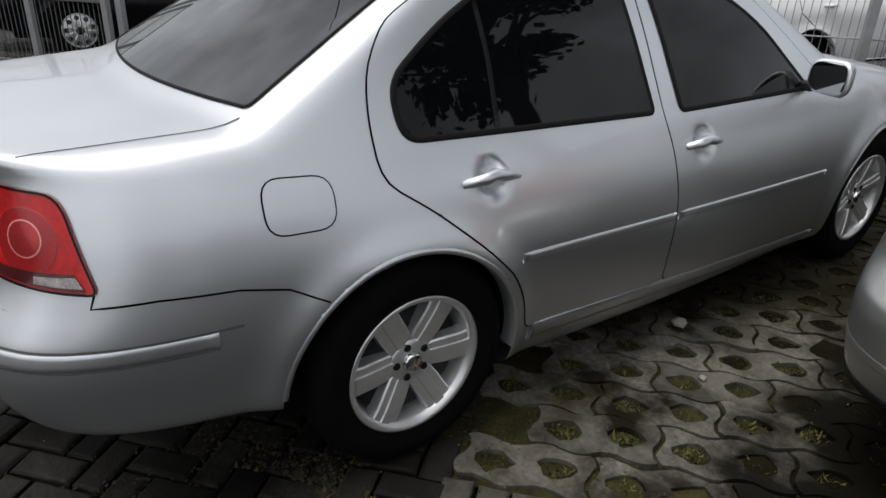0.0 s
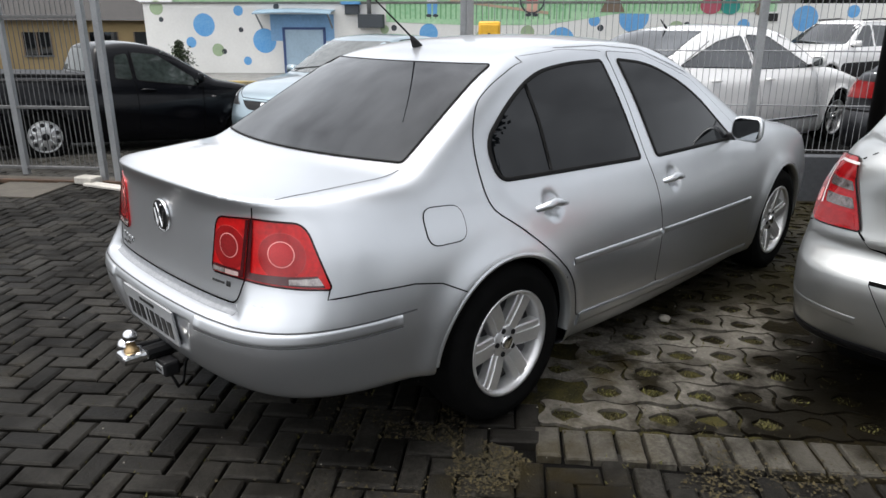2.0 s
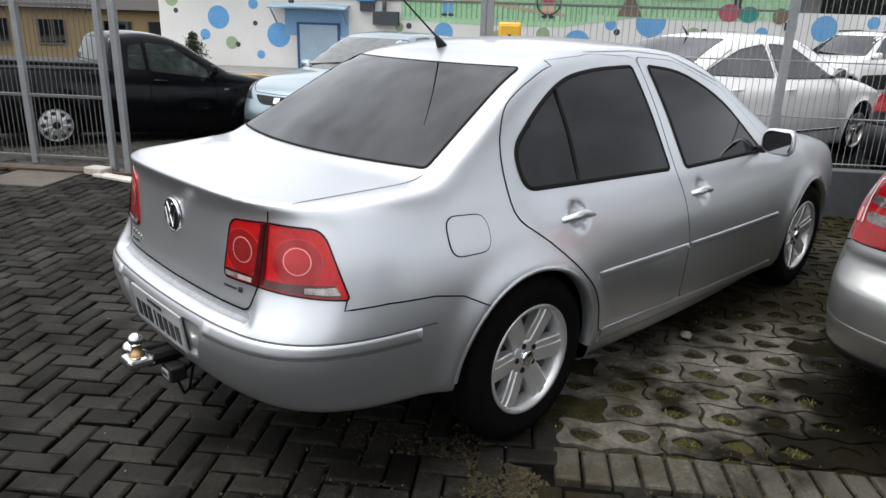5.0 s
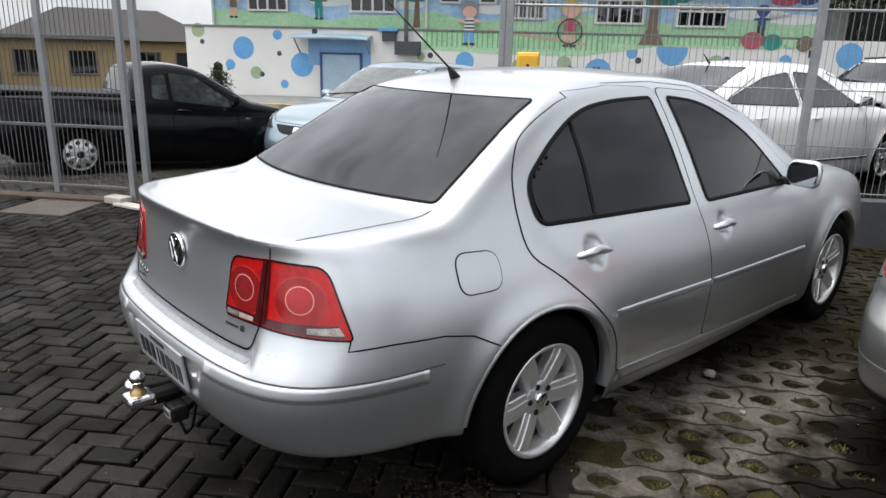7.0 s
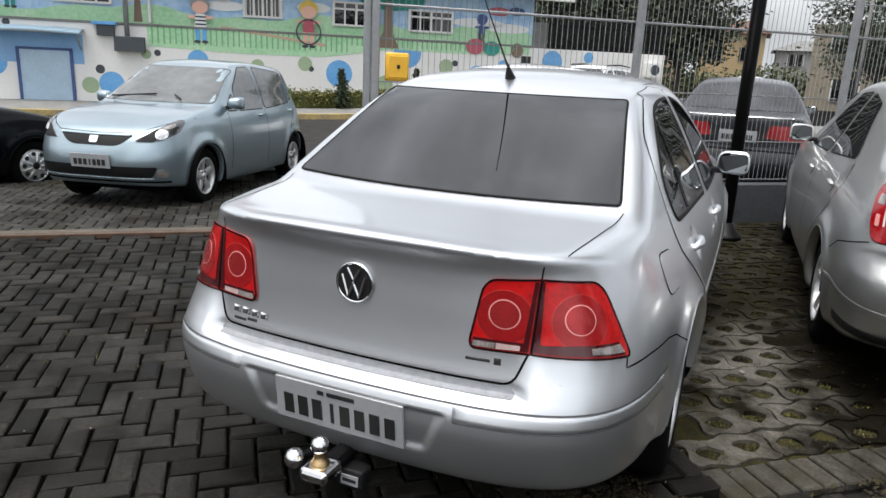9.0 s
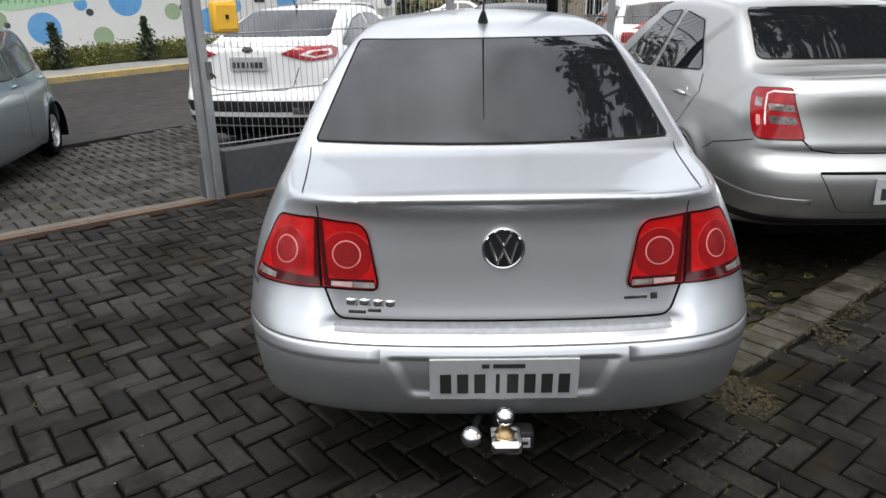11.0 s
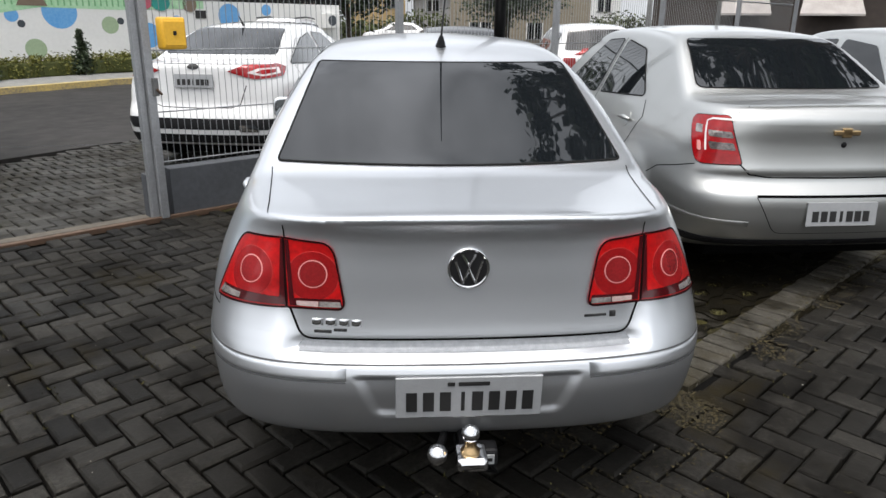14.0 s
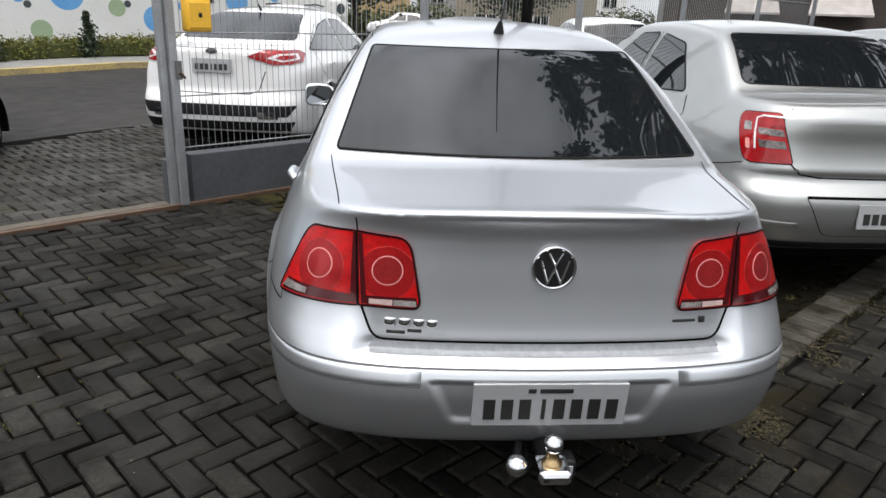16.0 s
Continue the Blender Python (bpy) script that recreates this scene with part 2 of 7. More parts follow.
        for i in range(k if closed else k - 1):
            j = (i + 1) % k
            for q in range(w - 1):
                faces.append([i * w + q, i * w + q + 1, j * w + q + 1, j * w + q])
        if side < 0:
            faces = [f[::-1] for f in faces]
        if height and not closed:
            faces += [list(range(w)), list(range((k - 1) * w, k * w))[::-1]]
        return put_mesh(name, verts, faces, material, parent, label)

# ---- materials ----
MATS = {}


def mat(name, color, rough=0.6, metal=0.0, noise_scale=0.0, amount=0.0, bump=0.0, coat=0.0, second=None, spec=0.5, fine=0.0, emit=0.0, vary=0.0, coat_rough=0.05):
    """A surface whose colour drifts at two scales, with some relief."""
    if name in MATS:
        return MATS[name]
    m = bpy.data.materials.new(name)
    m.use_nodes = True
    t = m.node_tree
    b = t.nodes["Principled BSDF"]
    b.inputs["Base Color"].default_value = (*color, 1)
    b.inputs["Roughness"].default_value = rough
    b.inputs["Metallic"].default_value = metal
    b.inputs["Specular IOR Level"].default_value = spec
    b.inputs["Coat Weight"].default_value = coat
    b.inputs["Coat Roughness"].default_value = coat_rough
    if noise_scale:
        tc = t.nodes.new("ShaderNodeTexCoord")
        n1 = t.nodes.new("ShaderNodeTexNoise")
        n1.inputs["Scale"].default_value = noise_scale
        n1.inputs["Detail"].default_value = 6
        n2 = t.nodes.new("ShaderNodeTexNoise")
        n2.inputs["Scale"].default_value = noise_scale * 9
        n2.inputs["Detail"].default_value = 4
        add = t.nodes.new("ShaderNodeMath")
        add.operation = "ADD"
        ramp = t.nodes.new("ShaderNodeMapRange")
        ramp.inputs["From Min"].default_value, ramp.inputs["From Max"].default_value = 0.7, 1.3
        mix = t.nodes.new("ShaderNodeMix")
        mix.data_type = "RGBA"
        dark = second or tuple(c * (1 - amount) for c in color)
        mix.inputs["A"].default_value = (*dark, 1)
        mix.inputs["B"].default_value = (*color, 1)
        t.links.new(tc.outputs["Object"], n1.inputs["Vector"])
        t.links.new(tc.outputs["Object"], n2.inputs["Vector"])
        t.links.new(n1.outputs[0], add.inputs[0])
        t.links.new(n2.outputs[0], add.inputs[1])
        t.links.new(add.outputs[0], ramp.inputs["Value"])
        t.links.new(ramp.outputs[0], mix.inputs["Factor"])
        out = mix.outputs["Result"]
        if vary:
            info = t.nodes.new("ShaderNodeObjectInfo")
            geo = t.nodes.new("ShaderNodeNewGeometry")
            s = t.nodes.new("ShaderNodeMath")
            s.operation = "ADD"
            fr = t.nodes.new("ShaderNodeMath")
            fr.operation = "FRACT"
            t.links.new(info.outputs["Random"], s.inputs[0])
            t.links.new(geo.outputs["Random Per Island"], s.inputs[1])
            t.links.new(s.outputs[0], fr.inputs[0])
            mr = t.nodes.new("ShaderNodeMapRange")
            mr.inputs["To Min"].default_value, mr.inputs["To Max"].default_value = 1 - vary, 1 + vary
            t.links.new(fr.outputs[0], mr.inputs["Value"])
            hs = t.nodes.new("ShaderNodeHueSaturation")
            t.links.new(mr.outputs[0], hs.inputs["Value"])
            t.links.new(out, hs.inputs["Color"])
            out = hs.outputs[0]
        t.links.new(out, b.inputs["Base Color"])
        if bump:
            bp = t.nodes.new("ShaderNodeBump")
            bp.inputs["Strength"].default_value = bump
            bp.inputs["Distance"].default_value = 0.01
            t.links.new(n2.outputs[0], bp.inputs["Height"])
            t.links.new(bp.outputs[0], b.inputs["Normal"])
        if fine:
            rr = t.nodes.new("ShaderNodeMapRange")
            rr.inputs["To Min"].default_value, rr.inputs["To Max"].default_value = max(0, rough - fine), min(1, rough + fine)
            t.links.new(n1.outputs[0], rr.inputs["Value"])
            t.links.new(rr.outputs[0], b.inputs["Roughness"])
    if emit:
        b.inputs["Emission Color"].default_value = (*color, 1)
        b.inputs["Emission Strength"].default_value = emit
    MATS[name] = m
    return m


SILVER = mat("silver_paint", (0.65, 0.67, 0.695), 0.37, 0.93, 0.6, 0.04, coat=0.8, fine=0.03)
SILVER_WARM = mat("warm_silver_paint", (0.50, 0.507, 0.495), 0.37, 0.94, 0.6, 0.05, coat=0.8, fine=0.04)
BLUE_SILVER = mat("pale_blue_paint", (0.29, 0.37, 0.415), 0.32, 0.75, 0.6, 0.06, coat=1.0)
WHITE_CAR = mat("white_paint", (0.74, 0.74, 0.74), 0.35, 0.0, 0.6, 0.04, coat=1.0)
BLACK_CAR = mat("black_paint", (0.003, 0.0033, 0.0045), 0.14, 0.0, 0.6, 0.3, coat=0.0, spec=0.22)
GREY_CAR = mat("dark_grey_paint", (0.014, 0.015, 0.018), 0.3, 0.3, 0.6, 0.1, coat=0.3)
GLASS = mat("tinted_glass", (0.0065, 0.008, 0.0095), 0.02, 0.0, spec=0.85)
# same tinted glass, reflections dimmed to stand for dark surroundings at the side
SIDE_GLASS = mat("dim_side_glass", (0.002, 0.0024, 0.003), 0.02, 0.0, spec=0.27)
PALE_GLASS = mat("pale_glass", (0.13, 0.14, 0.14), 0.04, 0.0, 1.2, 0.45, spec=0.7)
SEAM = mat("seam_shadow_rubber", (0.003, 0.003, 0.003), 0.9, spec=0.05)
RUBBER = mat("black_rubber", (0.005, 0.005, 0.005), 0.7, 0, 30, 0.3, 0.2, spec=0.15)
TYRE = mat("tyre_rubber", (0.0045, 0.0045, 0.0045), 0.8, 0, 18, 0.4, 0.3, spec=0.07)
PLASTIC = mat("black_plastic", (0.008, 0.008, 0.009), 0.55, 0, 40, 0.2, 0.15, spec=0.25)
ALLOY = mat("alloy", (0.70, 0.70, 0.70), 0.33, 0.75, 6, 0.12, 0.02)
CHROME = mat("chrome", (0.75, 0.75, 0.76), 0.08, 1.0)
BRASS = mat("brass", (0.6, 0.42, 0.22), 0.3, 1.0, 20, 0.3)
RED_LENS = mat("red_lens", (0.56, 0.003, 0.004), 0.28, 0.15, 7, 0.55, coat=0.3)
RED_MID = mat("mid_red_lens", (0.34, 0.008, 0.010), 0.2, 0.2, 20, 0.35, coat=0.4)
RED_DARK = mat("dark_red_lens", (0.055, 0.003, 0.005), 0.12, 0, 25, 0.3, coat=0.5)
RED_BOWL = mat("red_reflector", (0.50, 0.030, 0.034), 0.22, 0.6, 18, 0.3, coat=0.6)
RED_HALO = mat("red_lens_halo", (0.46, 0.06, 0.055), 0.15, 0, 25, 0.2, coat=1.0)
RED_RING = mat("red_lens_ring", (0.72, 0.30, 0.28), 0.15, 0, 25, 0.2, coat=1.0)
LAMP_CLEAR = mat("clear_lens", (0.46, 0.42, 0.41), 0.15, 0.4, 35, 0.8, coat=0.6)
HEADLAMP = mat("headlamp_glass", (0.11, 0.115, 0.12), 0.08, 0.6, 12, 0.5, coat=1.0)
PLATE = mat("number_plate_grey", (0.34, 0.35, 0.36), 0.45, 0.2, 30, 0.12)
INK = mat("black_print", (0.012, 0.012, 0.012), 0.5)


def paving_mat(name, stone, dirt, moss, vary, rough, soiled=0.0, gloss=0.13, soil_shade=False):
    """Damp paving: every piece its own tone, dirt and moss drifting over the whole floor, wet and dry patches."""
    m = bpy.data.materials.new(name)
    m.use_nodes = True
    t = m.node_tree
    b = t.nodes["Principled BSDF"]
    geo = t.nodes.new("ShaderNodeNewGeometry")
    info = t.nodes.new("ShaderNodeObjectInfo")

    def noise_at(scale, detail=5, rough_=0.6):
        n = t.nodes.new("ShaderNodeTexNoise")
        n.inputs["Scale"].default_value, n.inputs["Detail"].default_value, n.inputs["Roughness"].default_value = scale, detail, rough_
        t.links.new(geo.outputs["Position"], n.inputs["Vector"])
        return n.outputs[0]

    def span(v, a, b_, lo=0.0, hi=1.0):
        r = t.nodes.new("ShaderNodeMapRange")
        for key, val in (("From Min", a), ("From Max", b_), ("To Min", lo), ("To Max", hi)):
            r.inputs[key].default_value = val
        t.links.new(v, r.inputs["Value"])
        return r.outputs[0]

    def mixed(f, a, c):
        x = t.nodes.new("ShaderNodeMix")
        x.data_type = "RGBA"
        t.links.new(f, x.inputs["Factor"])
        for key, val in (("A", a), ("B", c)):
            if isinstance(val, tuple):
                x.inputs[key].default_value = (*val, 1)
            else:
                t.links.new(val, x.inputs[key])
        return x.outputs["Result"]
    add = t.nodes.new("ShaderNodeMath")
    add.operation = "ADD"
    t.links.new(info.outputs["Random"], add.inputs[0])
    t.links.new(geo.outputs["Random Per Island"], add.inputs[1])
    fr = t.nodes.new("ShaderNodeMath")
    fr.operation = "FRACT"
    t.links.new(add.outputs[0], fr.inputs[0])
    hs = t.nodes.new("ShaderNodeHueSaturation")
    hs.inputs["Color"].default_value = (*stone, 1)
    t.links.new(span(fr.outputs[0], 0, 1, 1 - vary, 1 + vary), hs.inputs["Value"])
    grain = noise_at(60, 6, 0.7)
    col = mixed(span(grain, 0.35, 0.65), tuple(c * 0.55 for c in stone), hs.outputs[0])
    col = mixed(span(noise_at(2.2, 7, 0.65), 0.46 - soiled, 0.66 - soiled), col, dirt)
    col = mixed(span(noise_at(1.3, 8, 0.7), 0.55 - soiled, 0.70 - soiled), col, moss)
    if soil_shade:
        # soil and painted shade over the inner bays' pavers, with a ragged edge
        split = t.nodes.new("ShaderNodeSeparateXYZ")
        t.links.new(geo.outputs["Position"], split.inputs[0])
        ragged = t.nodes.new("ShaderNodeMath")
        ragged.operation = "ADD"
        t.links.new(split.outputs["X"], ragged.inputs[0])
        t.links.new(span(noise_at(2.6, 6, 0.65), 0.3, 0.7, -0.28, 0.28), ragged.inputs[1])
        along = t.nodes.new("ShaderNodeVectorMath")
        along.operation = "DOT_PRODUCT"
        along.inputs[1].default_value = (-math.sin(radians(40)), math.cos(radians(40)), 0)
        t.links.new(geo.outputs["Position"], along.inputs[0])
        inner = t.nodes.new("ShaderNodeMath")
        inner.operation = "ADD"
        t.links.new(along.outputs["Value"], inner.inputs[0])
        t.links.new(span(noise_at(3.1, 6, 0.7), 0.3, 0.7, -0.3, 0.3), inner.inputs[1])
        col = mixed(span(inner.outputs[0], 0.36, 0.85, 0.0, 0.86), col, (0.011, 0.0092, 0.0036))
        # towards the next car, its shade is put into this soil colour
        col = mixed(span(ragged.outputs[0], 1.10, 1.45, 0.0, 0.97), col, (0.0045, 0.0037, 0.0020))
    t.links.new(col, b.inputs["Base Color"])
    t.links.new(span(noise_at(1.1, 5), 0.4, 0.65, rough - 0.15, rough + 0.2), b.inputs["Roughness"])
    b.inputs["Specular IOR Level"].default_value = gloss
    bp = t.nodes.new("ShaderNodeBump")
    bp.inputs["Strength"].default_value, bp.inputs["Distance"].default_value = 0.6, 0.006
    t.links.new(grain, bp.inputs["Height"])
    t.links.new(bp.outputs[0], b.inputs["Normal"])
    return m


PAVER = paving_mat("concrete_paver", (0.0215, 0.0200, 0.0172), (0.0034, 0.0029, 0.0022), (0.012, 0.009, 0.003), 0.85, 0.58, 0.0, 0.085)
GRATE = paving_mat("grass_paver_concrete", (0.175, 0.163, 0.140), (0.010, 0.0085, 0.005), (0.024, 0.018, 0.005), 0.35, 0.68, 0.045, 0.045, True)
EDGE = paving_mat("edge_course_concrete", (0.085, 0.079, 0.066), (0.010, 0.0085, 0.005), (0.024, 0.018, 0.005), 0.4, 0.6, 0.02, 0.13)
DRIVE = paving_mat("dry_concrete_paver", (0.050, 0.048, 0.043), (0.012, 0.0105, 0.008), (0.022, 0.019, 0.008), 0.5, 0.65, 0.0, 0.13)
SOIL = mat("dark_wet_soil", (0.0022, 0.002, 0.0016), 0.8, 0, 6, 0.6, 0.6, fine=0.2, spec=0.1)
MOSS = mat("moss_and_grass", (0.080, 0.078, 0.014), 0.9, 0, 9, 0.6, 0.6, vary=0.5, second=(0.035, 0.026, 0.008))
ASPHALT = mat("asphalt", (0.040, 0.037, 0.035), 0.75, 0, 0.45, 0.5, 0.5, spec=0.18, second=(0.014, 0.0135, 0.013))
WALL_GREY = mat("slate_grey_wall_paint", (0.062, 0.067, 0.075), 0.7, 0, 3, 0.35, 0.2)
CONCRETE = mat("grey_concrete", (0.22, 0.22, 0.21), 0.8, 0, 4, 0.4, 0.3)
GALV = mat("galvanised_steel", (0.33, 0.34, 0.35), 0.45, 0.6, 8, 0.25, 0.05)
GALV_DULL = mat("dull_weathered_steel", (0.15, 0.15, 0.15), 0.6, 0.4, 8, 0.35, 0.05)
BLACK_STEEL = mat("black_painted_steel", (0.005, 0.005, 0.0055), 0.4, 0, 8, 0.3, spec=0.2)
CREASE = mat("grey_crease", (0.07, 0.072, 0.075), 0.7)
RUST = mat("rusty_rail", (0.11, 0.065, 0.04), 0.7, 0.2, 14, 0.5, 0.3)
YELLOW = mat("yellow_plastic", (0.75, 0.42, 0.03), 0.45, 0, 6, 0.15)
KERB = mat("yellow_kerb_paint", (0.46, 0.34, 0.11), 0.8, 0, 3, 0.5, 0.3, second=(0.17, 0.15, 0.11))
WALL = mat("white_wall_paint", (0.74, 0.74, 0.72), 0.75, 0, 1.5, 0.08, 0.1)
MURAL_SKY = mat("mural_sky_blue", (0.22, 0.42, 0.68), 0.75, 0, 0.7, 0.2, 0.1, second=(0.50, 0.66, 0.80))
MURAL_GREEN = mat("mural_green", (0.27, 0.55, 0.30), 0.75, 0, 1.3, 0.2, 0.1, second=(0.50, 0.70, 0.48))
MURAL_BLUE = mat("mural_blue", (0.09, 0.31, 0.64), 0.7, 0, 2, 0.15, second=(0.17, 0.40, 0.68))
MURAL_SAGE = mat("mural_sage", (0.34, 0.44, 0.28), 0.7, 0, 2, 0.15)
MURAL_DARK = mat("mural_dark", (0.05, 0.06, 0.07), 0.7, 0, 2, 0.15)
ROOF_TILE = mat("red_roof_tile", (0.20, 0.085, 0.06), 0.8, 0, 3, 0.4, 0.3)
WOOD_WHITE = mat("white_fascia", (0.72, 0.72, 0.70), 0.6, 0, 3, 0.1)
HOUSE_YELLOW = mat("ochre_render", (0.40, 0.29, 0.14), 0.8, 0, 2, 0.15)
LEAF = mat("leaf_green", (0.028, 0.046, 0.016), 0.6, 0, 8, 0.4, vary=0.4)
HEDGE = mat("hedge_leaf", (0.135, 0.135, 0.020), 0.65, 0, 8, 0.4, vary=0.4)
BARK = mat("bark", (0.07, 0.055, 0.04), 0.9, 0, 8, 0.4, 0.5)
SKIN_PINK = mat("mural_peach", (0.75, 0.45, 0.36), 0.7, 0, 3, 0.1)

# ---- the silver saloon's body as one smooth form (x to its right, y ahead, origin on the ground under the rear axle) ----
SILVER_CAR_W = curve((0.15, 0.765), (0.22, 0.80), (0.30, 0.822), (0.42, 0.835), (0.55, 0.842), (0.62, 0.838), (0.70, 0.826), (0.78, 0.803), (0.85, 0.773), (0.90, 0.748), (0.95, 0.724), (1.0, 0.70), (1.1, 0.652), (1.2, 0.598), (1.3, 0.538), (1.42, 0.46))
SILVER_CAR_TAPER = curve((-1.0, 0.112), (-0.45, 0.048), (0, 0.012), (0.6, 0), (1.8, 0), (2.5, 0.02), (3.0, 0.07), (3.4, 0.17))
SILVER_CAR_ROOF = curve((-0.4, 1.28), (0.2, 1.37), (0.5, 1.402), (0.9, 1.415), (1.3, 1.40), (1.7, 1.345))
SILVER_CAR_DECK = curve((-1.05, 0.985), (-0.95, 0.983), (-0.88, 0.979), (-0.8, 0.98), (-0.4, 1.0), (0, 1.02), (1.0, 1.0), (2.0, 0.985), (2.4, 0.95), (2.8, 0.885), (3.1, 0.81), (3.3, 0.73), (3.45, 0.62))
SILVER_CAR_REAR = curve((0.25, -0.90), (0.33, -0.952), (0.40, -0.988), (0.46, -1.008), (0.52, -1.018), (0.565, -1.012), (0.583, -1.003), (0.594, -0.990), (0.601, -0.965), (0.606, -0.950), (0.615, -0.945), (0.64, -0.942), (0.66, -0.938), (0.72, -0.930), (0.8, -0.924), (0.88, -0.921), (0.905, -0.922), (0.925, -0.926), (0.943, -0.933), (0.960, -0.942), (0.975, -0.948), (1.0, -0.956))
SILVER_CAR_CORNER = curve((0.25, -0.90), (0.33, -0.952), (0.40, -0.988), (0.46, -1.008), (0.52, -1.018), (0.565, -1.013), (0.59, -1.002), (0.62, -0.984), (0.66, -0.960), (0.70, -0.942), (0.74, -0.931), (0.8, -0.924), (0.88, -0.921), (0.905, -0.922), (0.925, -0.926), (0.943, -0.933), (0.960, -0.942), (0.975, -0.948), (1.0, -0.956))
SILVER_CAR_FRONT = curve((0.2, 3.28), (0.35, 3.36), (0.5, 3.38), (0.62, 3.33), (0.8, 3.25))
SILVER_CAR_BASE = curve((-1.0, 0.338), (-0.7, 0.332), (-0.4, 0.315), (-0.1, 0.25), (0.3, 0.2), (2.6, 0.2), (3.0, 0.21), (3.4, 0.26))


def silver_car(x, y, z):
    x = np.abs(x)
    wide = SILVER_CAR_W(z) - SILVER_CAR_TAPER(y)
    for axle in (-0.028, 2.50):
        r = np.sqrt((y - axle) ** 2 + (z - 0.315) ** 2)
        wide = wide + 0.02 * np.exp(-((r - 0.36) / 0.06) ** 2) * smoothstep(0.85, 0.65, z)
    for hy, hz in ((0.243, 0.805), (1.15, 0.778)):
        wide = wide - 0.024 * np.exp(-(((y - hy) ** 2 + (z - hz) ** 2) / 0.048 ** 2) ** 2)
    side = x - wide
    corner = smoothstep(0.45, 0.53, x)
    rear = SILVER_CAR_REAR(z) * (1 - corner) + SILVER_CAR_CORNER(z) * corner + 0.115 * x * x - y
    rear = rear + 0.013 * smoothstep(0.557, 0.544, z) * smoothstep(0.418, 0.452, z) * smoothstep(0.010, -0.030, x - 0.266 - 0.42 * (z - 0.444))
    front = y - (SILVER_CAR_FRONT(z) - 0.16 * x * x)
    glass = (z - 1.31 - (y + 0.09 * (1 - (x / 0.55) ** 2) - 0.2) / 1.85) * 0.88
    screen = (z - 1.37 + 0.55 * (y - 1.43 - 0.10 * (1 - (x / 0.55) ** 2))) * 0.876
    roof = z - SILVER_CAR_ROOF(y) + 0.16 * x * x
    cabin = smax(smax(roof, glass, 0.10), screen, 0.10)
    deck = z - SILVER_CAR_DECK(y) + 0.055 * x * x
    up = smin(cabin, deck, 0.035)
    body = smax(side, front, 0.35)
    body = smax(body, rear, 0.5)
    body = smax(body, up, 0.036 + 0.049 * smoothstep(-0.92, -0.72, y - 0.25 * x * x))
    return smax(body, SILVER_CAR_BASE(y) - z, 0.05)


def silver_car_under(x, y, z):
    """The same form, let in where a finer plate-recess panel lies over it."""
    return silver_car(x, y, z) + 0.012 * smoothstep(0.36, 0.33, np.abs(x)) * smoothstep(0.40, 0.42, z) * smoothstep(0.60, 0.585, z) * smoothstep(-0.8, -0.9, y) + 0.014 * smoothstep(0.62, 0.56, np.abs(x)) * smoothstep(0.562, 0.574, z) * smoothstep(0.646, 0.632, z) * smoothstep(-0.8, -0.86, y)


# ---- forms of the other cars ----
def car_form(wide, taper, roof, deck, rear, front, base, glass, screen, axles, zc, round_rear=0.4, round_front=0.4, crown=0.13, edge=0.09):
    """A car's outer form. glass and screen: (y, z, run per rise, bow) of the rear window's and the windscreen's upper edge."""
    def f(x, y, z):
        x = np.abs(x)
        w = wide(z) - taper(y)
        for a in axles:
            r = np.sqrt((y - a) ** 2 + (z - zc) ** 2)
            w = w + 0.018 * np.exp(-((r - 0.37) / 0.06) ** 2) * smoothstep(0.85, 0.65, z)
        back = rear(z) + 0.11 * x * x - y
        nose = y - (front(z) - 0.16 * x * x)
        gl = (z - glass[1] - (y + glass[3] * (1 - (x / 0.55) ** 2) - glass[0]) / glass[2]) * glass[2] / math.hypot(1, glass[2])
        sc = (z - screen[1] + (y - screen[0] - screen[3] * (1 - (x / 0.55) ** 2)) / screen[2]) * screen[2] / math.hypot(1, screen[2])
        cabin = smax(smax(z - roof(y) + crown * x * x, gl, 0.10), sc, 0.10)
        up = smin(cabin, z - deck(y) + 0.055 * x * x, 0.05)
        b = smax(smax(x - w, nose, round_front), back, round_rear)
        return smax(smax(b, up, edge), base(y) - z, 0.05)
    return f


